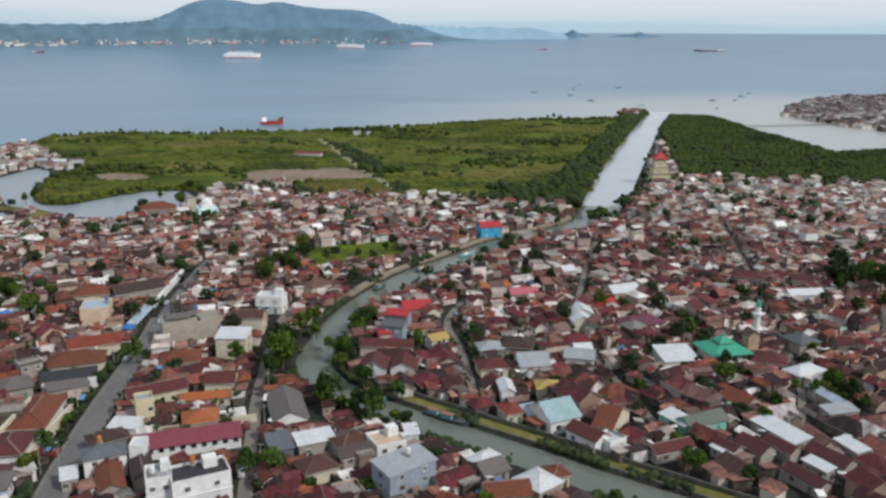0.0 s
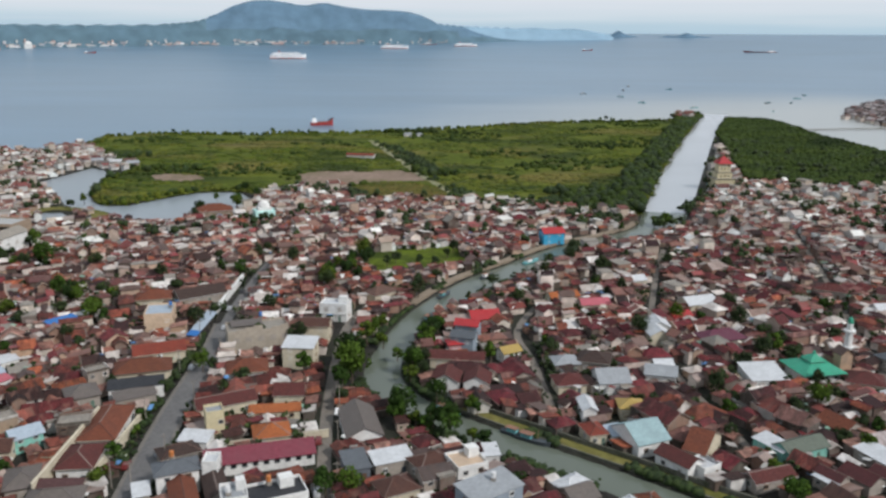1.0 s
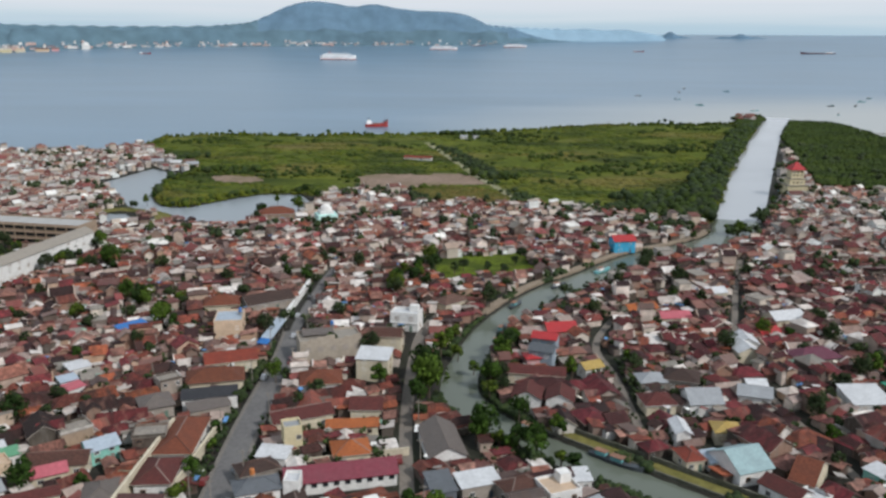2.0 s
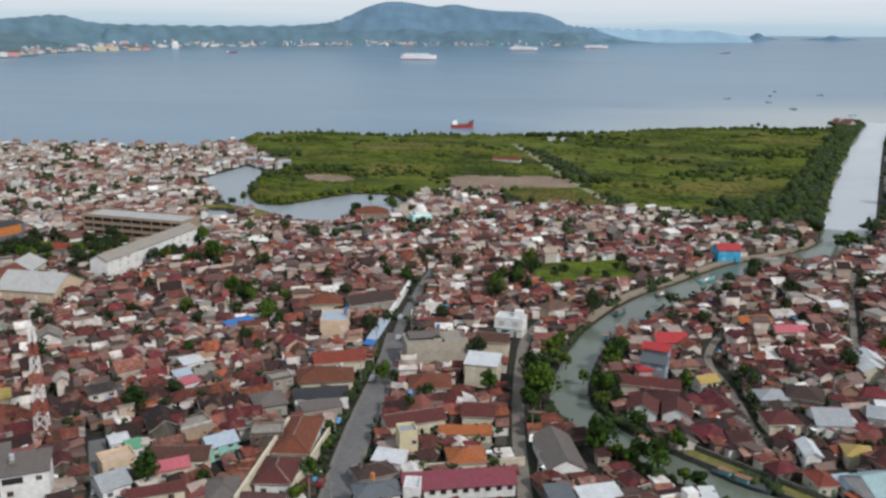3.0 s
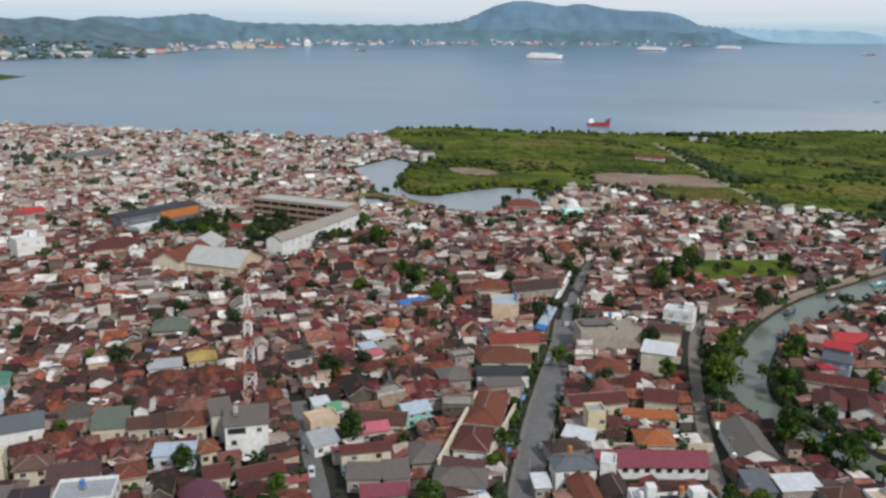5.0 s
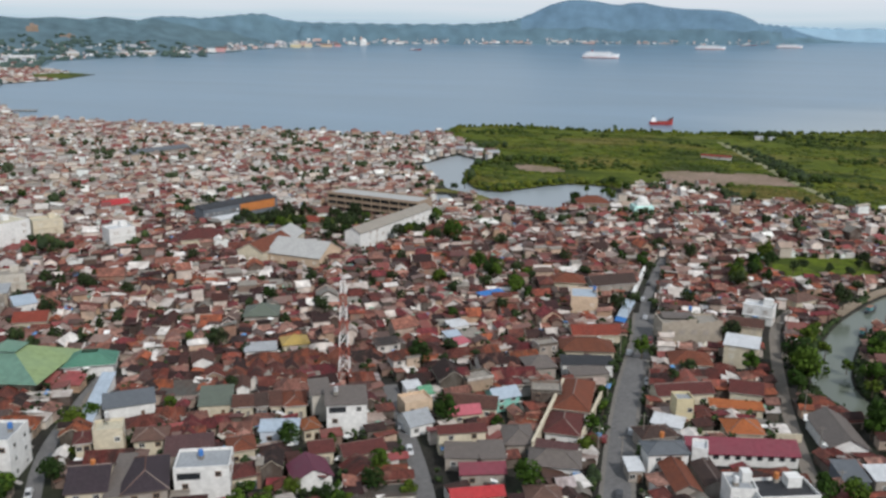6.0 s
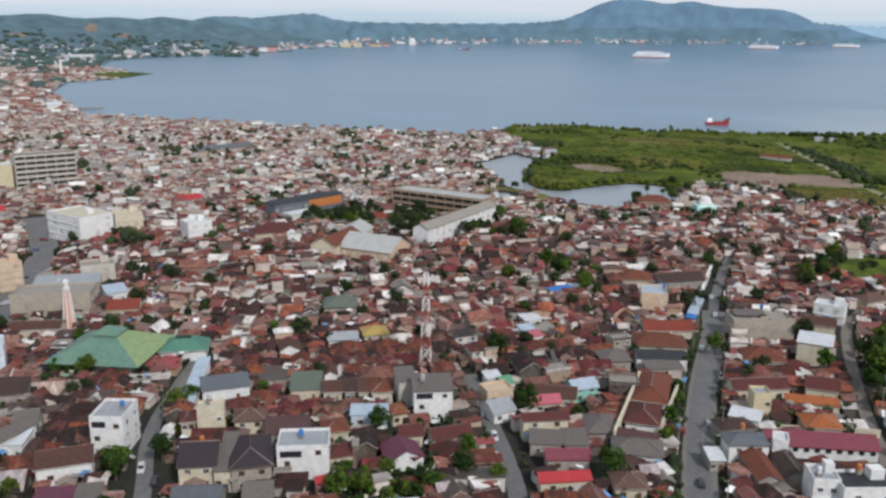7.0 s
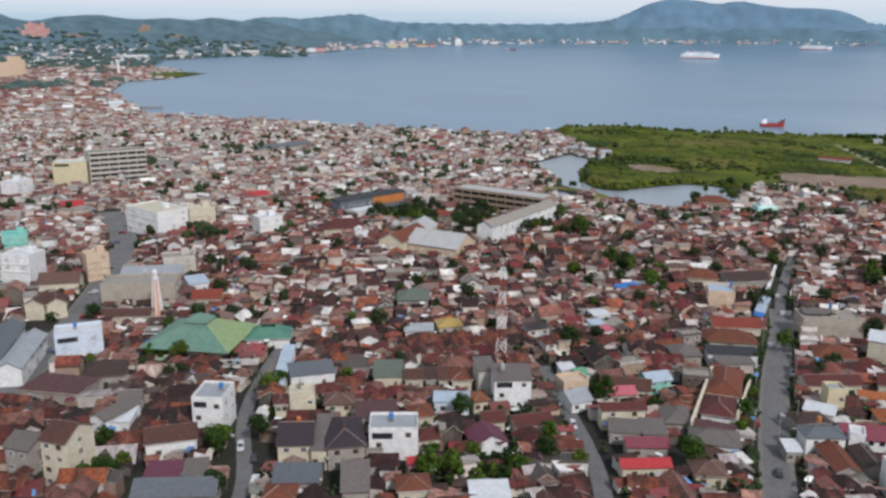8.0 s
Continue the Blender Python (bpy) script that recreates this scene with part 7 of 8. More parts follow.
# Bluish foliage: haze over the far shore is mixed into the colour.
mi_haze = surface("haze_tinted_treetops", [(0.056, 0.090, 0.078), (0.066, 0.100, 0.086), (0.050, 0.080, 0.072)], 0.95, rand="island")
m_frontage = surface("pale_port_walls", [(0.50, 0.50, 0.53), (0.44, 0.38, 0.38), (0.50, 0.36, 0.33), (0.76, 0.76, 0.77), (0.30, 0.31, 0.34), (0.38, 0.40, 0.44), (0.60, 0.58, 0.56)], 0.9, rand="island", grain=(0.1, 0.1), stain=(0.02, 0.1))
g = Geo()
for i in range(1900):
    a = rnd.uniform(-36, -2) if i % 2 == 0 else rnd.uniform(-60, -36)
    if noise.noise((a * 0.9, 3.0, 1.0)) < rnd.uniform(-0.5, 0.35):
        continue
    s = np.interp(a, SHORE_AT[:, 0], SHORE_AT[:, 1])
    R = s + 60 + abs(rnd.gauss(0, 0.09 if a > -32 else 0.08)) * s
    if a < -40:
        R = rnd.uniform(2450, 4300)
        if poly_dist(np.array([EYE0[0] + R * math.sin(radians(a))]), np.array([EYE0[1] + R * math.cos(radians(a))]), COAST)[0] < 20 and R < 3400:
            continue
    h0 = max(float(hill(np.array([radians(a)]), np.array([R]))[0]), 0.0)
    if h0 > 34:
        continue
    x, y, z = placed(radians(a), R, h0)
    k = float(squeeze(np.array(R)) / R)
    big = 0.55 if a < -36 else 1.0
    w, d, h = rnd.choice((9, 12, 16, 22, 34, 48)) * rnd.uniform(0.8, 1.2) * k * big, rnd.uniform(10, 22) * k * big, rnd.choice((6, 8, 11, 16)) * rnd.uniform(0.8, 1.3) * k * big
    far_house(g, float(x), float(y), -radians(a) + rnd.gauss(0, 0.2), w, d, h, 2.5 * k, rnd.choice(("gable", "flat", "hip")), rnd.choice((2, 2, 1)), float(z) - 1)
fx, fy, fz, fr = [], [], [], []
for i in range(1000):
    a, R = radians(rnd.uniform(-62, -38)), rnd.uniform(1500, 4400)
    x, y = EYE0[0] + R * math.sin(a), EYE0[1] + R * math.cos(a)
    if R < 3300 and poly_dist(np.array([x]), np.array([y]), COAST)[0] < 15 or (R < 2300 and noise.noise((x * 0.004, y * 0.004, 4.0)) < 0.1):
        continue
    k = float(squeeze(np.array(R)) / R)
    px_, py_, pz_ = placed(a, R, max(float(hill(np.array([a]), np.array([R]))[0]) if R > 3300 else 0.0, 0.0) + 3)
    fx.append(float(px_))
    fy.append(float(py_))
    fz.append(float(pz_))
    fr.append(rnd.uniform(5, 13) * k)
fx, fy, fz, fr = (np.array(q) for q in (fx, fy, fz, fr))
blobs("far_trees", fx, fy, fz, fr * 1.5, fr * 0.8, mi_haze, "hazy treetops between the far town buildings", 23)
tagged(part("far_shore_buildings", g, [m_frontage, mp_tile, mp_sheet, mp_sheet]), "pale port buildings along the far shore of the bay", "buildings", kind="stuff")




def far_block(az, R, w, d, h, wall, roof, label, dome=0.0):
    """A building on the far shore that stands out, at its azimuth and true distance."""
    k = float(squeeze(np.array(float(R))) / R)
    x, y, z = placed(radians(az), R, 2.0)
    t = thing("port_building", label, "building", pose(float(x), float(y), float(z), 0, 0, -az) @ Matrix.Scale(k, 4))
    q = Geo()
    q.box(-w / 2, -d / 2, -4, w / 2, d / 2, h)
    part("wall", q, M_WALL[wall], t)
    q = Geo()
    if dome:
        q.dome(0, 0, h, dome, dome * 0.9, 14, 5)
        part("dome", q, M_WALL[wall], t)
    else:
        q.gable_roof(w, d, h, d * 0.2, 0.8, 0.4)
        part("roof", q, M_ROOF[roof], t)


far_block(-32.3, 5150, 62, 30, 11, "yellow", "cream", "long yellow warehouse on the far shore")
far_block(-31.5, 5250, 50, 30, 10, "cream", "peach", "pale yellow warehouse on the far shore")
far_block(-30.3, 5400, 70, 30, 10, "peach", "brownpk", "long peach warehouse on the far shore")
far_block(-29.6, 5500, 40, 30, 10, "pinkw", "brownpk", "red-roofed warehouse on the far shore")
far_block(-27.9, 6050, 46, 40, 22, "white", "white", "white domed hall on the far shore", 22.0)
far_block(-37.1, 3950, 40, 26, 18, "pinkw", "brownpk", "pink terraced hotel above the far shore")
far_block(-37.6, 3900, 30, 20, 14, "white", "white", "white hall on the far shore")
far_block(-41.5, 3500, 60, 22, 12, "ltcon", "white", "long pale hall on the far shore")
far_block(-43.0, 3450, 44, 20, 12, "white", "ltgrey", "white warehouse with a pale roof on the far shore")
far_block(-48.6, 2960, 68, 20, 12, "white", "white", "long white hall beside the far bay")
far_block(-45.8, 3300, 40, 18, 14, "ltcon", "white", "pale concrete hall beside the far bay")

# ---------------------------------------------------------------- trees and scrub among the houses
rnd = random.Random(77)
count = 0
YARD_TREES = []
while count < 235:
    a, R = radians(rnd.uniform(-60, 32)), math.sqrt(rnd.uniform(125 ** 2, 430 ** 2))
    x, y = EYE0[0] + R * math.sin(a), EYE0[1] + R * math.cos(a)
    px, py = np.array([x]), np.array([y])
    if land(px, py)[0] < 2 or any(line_dist(px, py, ln)[0] < hw + 1.5 for _, ln, hw, _ in ROADS) or not free(x, y, 0.3 if R < 235 else -1.0):
        continue
    spot = (x, y, rnd.uniform(0.6, 1.05), rnd.randrange(5))
    if R < 235:
        tree(*spot, 0.0, False, "small leafy tree in a yard between houses")
    else:
        YARD_TREES.append(spot)
    count += 1
grove("yard_trees", YARD_TREES, "dark green trees in yards among the far houses")
px, py = [], []
for i in range(1700):
    a, R = radians(rnd.uniform(-62, 34)), math.sqrt(rnd.uniform(430 ** 2, 900 ** 2))
    px.append(EYE0[0] + R * math.sin(a))
    py.append(EYE0[1] + R * math.cos(a))
px, py = np.array(px), np.array(py)
k = (land(px, py) > 3) & ~inside(px, py, MANGROVE) & ~inside(px, py, BARE) & ~inside(px, py, FIELD) & (patchy(px, py, 0.02, 5.0) > -0.05)
yx, yy = [], []
for i in range(6500):
    a, R = radians(rnd.uniform(-62, 34)), math.sqrt(rnd.uniform(125 ** 2, 440 ** 2))
    q = (EYE0[0] + R * math.sin(a), EYE0[1] + R * math.cos(a))
    if noise.noise((q[0] * 0.03, q[1] * 0.03, 12.0)) > 0.04 and free(q[0], q[1], -0.6):
        yx.append(q[0])
        yy.append(q[1])
yx, yy = np.array(yx), np.array(yy)
kk = (land(yx, yy) > 1.5) & ~inside(yx, yy, FIELD) & ~inside(yx, yy, MANGROVE)
for _, ln, hw, _ in ROADS:
    kk &= line_dist(yx, yy, ln) > hw + 0.8
yx, yy = np.repeat(yx[kk], 6), np.repeat(yy[kk], 6)
ys = np.random.RandomState(76)
yx, yy = yx + ys.normal(0, 0.8, len(yx)), yy + ys.normal(0, 0.8, len(yy))
yr = ys.uniform(0.35, 0.85, len(yx))
blobs("yard_bushes", yx, yy, ys.uniform(0.5, 3.4, len(yx)), yr, yr, mi_dark, "bushes and treetops in the yards between houses", 75)
px, py = np.repeat(px[k], 4), np.repeat(py[k], 4)
rs = np.random.RandomState(78)
px, py = px + rs.normal(0, 1.6, len(px)), py + rs.normal(0, 1.6, len(px))
r = rs.uniform(1.1, 2.2, len(px))
far_off = np.hypot(px - EYE0[0], py - EYE0[1]) > 560
tops = rs.uniform(3.0, 6.0, len(px))
# Trees past 560 m get a lighter green, haze put into the colour.
mi_pale = surface("haze_paled_treetops", [(0.040, 0.054, 0.026), (0.050, 0.062, 0.032), (0.034, 0.046, 0.022)], 0.95, rand="island", spec=0.1)
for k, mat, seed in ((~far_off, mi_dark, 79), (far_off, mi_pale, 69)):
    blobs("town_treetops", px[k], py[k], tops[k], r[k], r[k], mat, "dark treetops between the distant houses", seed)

# Bushes along the river banks and round the field.
path = RIVER[(RIVER[:, 1] < 520)]
bx, by, br = [], [], []
for i in range(2600):
    k = rnd.randrange(len(path) - 1)
    u, side = rnd.random(), rnd.choice((-1, 1))
    p, q = path[k], path[k + 1]
    c = p + (q - p) * u
    d = (q - p)[:2] / np.linalg.norm((q - p)[:2])
    off = c[2] + abs(rnd.gauss(0.9, 1.1))
    x, y = c[0] - d[1] * off * side, c[1] + d[0] * off * side
    if noise.noise((x * 0.05, y * 0.05, 9.0)) > (0.30 if y > 330 else 0.10 if y < 240 and side > 0 else -0.12):
        bx.append(x)
        by.append(y)
        br.append(rnd.uniform(0.6, 1.5))
bx, by, br = np.array(bx), np.array(by), np.array(br)
blobs("river_bank_bushes", bx, by, br * 0.4 - 0.1, br, br * 0.9, mi_dark, "dark green bushes along the river bank", 80)
x, y, rs = scatter(FIELD + np.array([(-6, 6), (4, 10), (8, -6), (-4, -8)]), 700, 81)
k = ~inside(x, y, FIELD * 0.97 + FIELD.mean(0) * 0.03)
r = rs.uniform(0.8, 1.9, len(x))
blobs("field_hedge", x[k], y[k], r[k] * 0.7, r[k], r[k], mi_dark, "bushes round the bright grass field", 82)
x, y, rs = scatter(SCRUB, 3200, 83)
r = rs.uniform(0.5, 1.1, len(x))
mi_ochre = surface("dry_scrub", [(0.115, 0.092, 0.026), (0.085, 0.082, 0.020), (0.135, 0.098, 0.034), (0.062, 0.070, 0.016)], 0.95, rand="island", spec=0.1, patches=((0.05, 0.7, (0.050, 0.062, 0.012), (0.5, 1, 1), 0.53),))
blobs("dry_scrub", x, y, r * 0.1, r * 1.5, r * 0.35, mi_ochre, "dry ochre scrub on the marsh edge", 84)
# Dark trees where the town meets the marsh.
u = rs.uniform(0, 1, 1500)
edge_line = np.array([(-150, 575), (-112, 588), (-88, 552), (-36, 548), (17, 540), (52, 512), (70, 500)], float)
x = np.interp(u, np.linspace(0, 1, len(edge_line)), edge_line[:, 0]) + rs.normal(0, 3, 1500)
y = np.interp(u, np.linspace(0, 1, len(edge_line)), edge_line[:, 1]) - np.abs(rs.normal(0, 9, 1500))
k = patchy(x, y, 0.05, 6.0) > 0.02
x, y, r = x[k], y[k], rs.uniform(0.8, 1.9, int(k.sum()))
blobs("edge_trees", x, y, rs.uniform(0.8, 4.0, len(x)), r, r, mi_dark, "dark trees between the last houses and the marsh", 86)


m_quay = surface("tan_quay_concrete", [(0.245, 0.195, 0.146)], 0.95, grain=(1.0, 0.2), stain=(0.2, 0.5), stain_col=(0.20, 0.155, 0.115))
m_moss = surface("mossy_concrete", [(0.12, 0.115, 0.095)], 0.95, grain=(1.2, 0.3), stain=(0.25, 0.7), stain_col=(0.05, 0.058, 0.028))
# River walls: a low concrete embankment on each side of the lower river.
def bank_wall(name, side, y0, y1, off, h, label, material):
    p = RIVER[(RIVER[:, 1] >= y0) & (RIVER[:, 1] <= y1)]
    d = np.gradient(p[:, :2], axis=0)
    d /= np.linalg.norm(d, axis=1)[:, None]
    nrm = np.stack([-d[:, 1], d[:, 0]], -1) * side
    a, b = p[:, :2] + nrm * (p[:, 2:] + off), p[:, :2] + nrm * (p[:, 2:] + off + 0.5)
    n = len(p)
    g = Geo()
    v = [(*q, -1.6) for q in a] + [(*q, h) for q in a] + [(*q, h) for q in b] + [(*q, -0.3) for q in b]
    g.add(v, [(k * n + i, k * n + i + 1, (k + 1) * n + i + 1, (k + 1) * n + i) for k in range(3) for i in range(n - 1)])
    tagged(part(name, g, material), label, "river wall", kind="structure")


verge = RIVER[(RIVER[:, 1] > 60) & (RIVER[:, 1] < 238)].copy()
dv = np.gradient(verge[:, :2], axis=0)
dv /= np.linalg.norm(dv, axis=1)[:, None]
verge[:, 0] -= dv[:, 1] * (verge[:, 2] + 2.2)
verge[:, 1] += dv[:, 0] * (verge[:, 2] + 2.2)
ribbon("river_verge", verge[:, :2], 2.1, 0.10, m_dyke, "grassy verge on the river bank", "verge")
bank_wall("river_wall_verge", 1, 60, 238, 4.4, 1.5, "weathered concrete flood wall behind the grassy bank", m_moss)
bank_wall("river_wall_east", 1, 60, 300, -0.1, 0.5, "weathered concrete wall along the river bank", m_moss)
bank_wall("river_wall_west", -1, 330, 492, -0.1, 0.7, "pale tan quay edge along the river", m_quay)
quay = RIVER[(RIVER[:, 1] > 325) & (RIVER[:, 1] < 492)].copy()
dq = np.gradient(quay[:, :2], axis=0)
dq /= np.linalg.norm(dq, axis=1)[:, None]
quay[:, 0] += dq[:, 1] * (quay[:, 2] + 2.3)
quay[:, 1] -= dq[:, 0] * (quay[:, 2] + 2.3)
ribbon("quay_path", quay[:, :2], 1.9, 0.30, m_quay, "pale dusty path on the river quay", "path")
m_trail = surface("pale_grassy_track", [(0.235, 0.225, 0.140)], 0.95, grain=(0.3, 0.3), stain=(0.05, 0.6), stain_col=(0.120, 0.130, 0.040))
ribbon("marsh_track", TRACK, 2.8, 0.35, m_trail, "pale straight track across the marsh", "path")

rs = np.random.RandomState(91)
x, y = [], []
for line, many, spread in ((TRACK, 130, 1.2), (TRACK_SIDE, 240, 1.4)):
    k = line[rs.randint(0, len(line) - 1, many)]
    off = (3.0 if line is TRACK else 0.0) + np.abs(rs.normal(0, spread, many))
    x += list(k[:, 0] + off * 0.95 + rs.normal(0, 2.0, many))
    y += list(k[:, 1] + off * 0.3 + rs.uniform(-11, 11, many))
x, y = np.array(x), np.array(y)
k = patchy(x, y, 0.03, 5.0) > -0.35
x, y, r = x[k], y[k], rs.uniform(0.8, 2.2, int(k.sum()))
blobs("track_bushes", x, y, r * 0.6, r, r, mi_dark, "dark bushes lining the marsh track", 92)


# Dark trees where canal and town meet, and greenery beside the main road.
rs = np.random.RandomState(95)
spots = np.array([(134, 562), (120, 532), (126, 546), (113, 526), (93, 490), (88, 487), (56, 498), (52, 486), (60, 506), (80, 533), (86, 552), (148, 596), (161, 646), (170, 674), (66, 516)], float)
x, y = np.repeat(spots[:, 0], 26), np.repeat(spots[:, 1], 26)
x, y = x + rs.normal(0, 2.6, len(x)), y + rs.normal(0, 2.6, len(y))
r = rs.uniform(0.8, 1.8, len(x))
blobs("canal_trees", x, y, rs.uniform(0.6, 4.6, len(x)), r, r, mi_dark, "dark trees where the canal leaves the town", 96)
k = MAIN_ROAD[rs.randint(0, len(MAIN_ROAD), 900)]
side = np.where(rs.uniform(0, 1, 900) < 0.75, -1.0, 1.0)
x, y = k[:, 0] + side * rs.uniform(4.9, 7.6, 900), k[:, 1] + rs.normal(0, 3.0, 900)
q = (patchy(x, y, 0.06, 8.0) > -0.05) & (y > 140) & (y < 330) & np.array([free(a, b, -0.4) for a, b in zip(x, y)])
x, y, r = x[q], y[q], rs.uniform(0.5, 1.1, int(q.sum()))
blobs("roadside_bushes", x, y, r * 0.7 + rs.uniform(0, 1.2, len(x)), r, r, mi_dark, "bushes along the main road verge", 97)

# ---------------------------------------------------------------- boats and ships
m_hull_red = surface("ship_red_paint", [(0.36, 0.05, 0.045)], 0.6, grain=(0.3, 0.15), stain=(0.1, 0.3))
m_hull_dark = surface("boat_dark_paint", [(0.06, 0.07, 0.08)], 0.6)
m_hull_teal = surface("boat_teal_paint", [(0.14, 0.36, 0.38)], 0.6)
m_white = surface("ship_white_paint", [(0.88, 0.88, 0.88)], 0.5, grain=(0.2, 0.06), stain=(0.05, 0.1))
m_deck = surface("deck_brown", [(0.24, 0.13, 0.09)], 0.8)


def hull(g, L, B, D, sheer=0.35, slot=0):
    """A boat hull along x, bow to +x, keel at z=0."""
    st = [(-0.5, 0.72, 0.9), (-0.42, 0.95, 0.98), (-0.2, 1.0, 1.0), (0.1, 1.0, 1.0), (0.3, 0.8, 1.05), (0.43, 0.4, 1.1), (0.5, 0.03, 1.15)]
    v = []
    for u, b, k in st:
        z = D * (1 + sheer * max(0, u) * 2 * (k - 0.9) * 4)
        v += [(u * L, -b * B / 2, z), (u * L * 0.97, -b * B * 0.33, 0), (u * L * 0.97, b * B * 0.33, 0), (u * L, b * B / 2, z)]
    f = []
    for i in range(len(st) - 1):
        for j in range(4):
            f.append((4 * i + j, 4 * (i + 1) + j, 4 * (i + 1) + (j + 1) % 4, 4 * i + (j + 1) % 4))
    f += [(0, 1, 2, 3), tuple(4 * (len(st) - 1) + j for j in (3, 2, 1, 0))]
    g.add(v, f, slot)


def ship(x, y, turn, L, kind, label, k=1.0, z=-1.2):
    t = thing("ship" if L > 20 else "fishing_boat", label, "ship" if L > 20 else "boat", pose(x, y, z, 0, 0, turn) @ Matrix.Scale(k, 4))
    g = Geo()
    D = {"ferry": 15.0, "cargo": 3.8, "small": 1.3}[kind]
    hull(g, L, L * (0.15 if kind == "ferry" else 0.22), D, 1.1 if kind == "cargo" else 0.35)
    part("hull", g, {"ferry": m_white, "cargo": m_hull_red, "small": m_hull_dark if int(abs(x)) % 2 else m_hull_teal}[kind], t)
    if kind == "ferry":
        for i, (a, b, h) in enumerate(((-0.44, 0.38, 4.0), (-0.42, 0.34, 4.0), (-0.36, 0.28, 3.5))):
            g = Geo()
            zz = D + sum((4.0, 4.0, 3.5)[:i])
            g.box(a * L, -L * 0.066, zz, b * L, L * 0.066, zz + h - 0.6)
            part("deck_house", g, m_white, t)
            g = Geo()
            g.box(a * L + 1, -L * 0.0662, zz + 1.6, b * L - 1, L * 0.0662, zz + 1.95)
            part("window_band", g, m_hull_dark, t)
        g = Geo()
        g.tube((-0.22 * L, 0, D + 11), (-0.24 * L, 0, D + 18), 3.0, 2.4, 8)
        part("funnel", g, m_hull_red, t)
        g = Geo()
        g.tube((0.2 * L, 0, D + 11), (0.2 * L, 0, D + 19), 0.5, 0.3, 6)
        part("mast", g, m_white, t)
        g = Geo()
        hull(g, L * 1.004, L * 0.153, 3.4, 0.0)
        part("boot_stripe", g, m_hull_red, t)
    elif kind == "cargo":
        g = Geo()
        g.add([(0.26 * L, -0.1 * L, D * 1.12), (0.26 * L, 0.1 * L, D * 1.12), (0.5 * L, 0.012 * L, D * 2.1), (0.5 * L, -0.012 * L, D * 2.1), (0.30 * L, -0.09 * L, D * 1.75), (0.30 * L, 0.09 * L, D * 1.75), (0.515 * L, 0.012 * L, D * 2.6), (0.515 * L, -0.012 * L, D * 2.6)],
              [(0, 3, 2, 1), (4, 5, 6, 7), (0, 1, 5, 4), (1, 2, 6, 5), (2, 3, 7, 6), (3, 0, 4, 7)])
        part("forecastle", g, m_hull_dark, t)
        g = Geo()
        g.box(-0.44 * L, -L * 0.075, D, -0.22 * L, L * 0.075, D + 3.0)
        part("deck_house", g, m_white, t)
        g = Geo()
        g.box(-0.40 * L, -L * 0.06, D + 3.0, -0.26 * L, L * 0.06, D + 5.0)
        part("bridge", g, m_white, t)
        g = Geo()
        g.box(-0.18 * L, -L * 0.07, D, 0.28 * L, L * 0.07, D + 0.9)
        part("hatch_cover", g, m_deck, t)
        g = Geo()
        g.tube((0.32 * L, 0, D), (0.32 * L, 0, D + 6), 0.16, 0.1, 6)
        part("mast", g, m_hull_red, t)
        g = Geo()
        g.tube((-0.35 * L, 0, D + 5), (-0.35 * L, 0, D + 7.5), 0.5, 0.4, 6)
        part("funnel", g, m_hull_dark, t)
    else:
        g = Geo()
        g.box(-0.3 * L, -L * 0.08, D - 0.2, -0.02 * L, L * 0.08, D + 1.2)
        part("cabin", g, m_white if int(abs(y)) % 3 else m_hull_teal, t)
        g = Geo()
        g.box(-0.34 * L, -L * 0.1, D + 1.2, 0.02 * L, L * 0.1, D + 1.32)
        part("cabin_roof", g, m_deck, t)
        g = Geo()
        g.tube((0.15 * L, 0, D * 0.6), (0.15 * L, 0, D + 3.0), 0.06, 0.04, 5)
        part("mast", g, m_deck, t)
    return t


def far_ship(az, R, L, kind, label, turn):
    x, y, z = placed(radians(az), R, -1.5)
    ship(float(x), float(y), turn, L, kind, label, float(squeeze(np.array(R)) / R), float(z))


ship(-204, 1010, 18, 27, "cargo", "small red cargo ship with a white wheelhouse")
far_ship(-12.45, 3640, 150, "ferry", "large white passenger ferry anchored in the bay", 6)
far_ship(-5.6, 5950, 190, "ferry", "white ferry ship anchored far out", 4)
far_ship(-0.95, 7100, 190, "ferry", "distant white ferry ship near the far shore", 3)
far_ship(17.6, 5700, 200, "cargo", "distant reddish cargo ship on the horizon", 175)
far_ship(7.0, 5700, 70, "cargo", "small distant ship on the pale bay", 10)
far_ship(-24.5, 4700, 60, "cargo", "small dark ship off the far shore", 5)
far_ship(-3.3, 8100, 150, "cargo", "red and white ship moored at the far port", 30)
for i, (a, b) in enumerate(((167, 1585), (287, 1820), (255, 1690), (238, 1389), (352, 1731), (439, 1401), (477, 1404), (562, 1582), (224, 1516), (520, 1500), (300, 1300), (400, 1250))):
    ship(a, b, 20 + 37 * i, 13 + i % 4, "small", "small dark fishing boat moored in the bay")
for i, (a, b, c) in enumerate(((-31.5, 318, 75), (-21, 333, 60), (-14, 345, 50), (-20.5, 236, -35), (-1, 222.5, -32), (3, 219.5, -32), (-9, 377, 50), (-27, 348, 65), (12, 404, 48), (140, 585, 72), (153, 630, 72), (176, 706, 70), (181, 722, 70), (196, 770, 72), (128, 556, 72))):
    ship(a, b, c, 9 + i % 3 if b < 500 else 13, "small", "narrow wooden fishing boat moored at the bank", 1.0, -1.15)


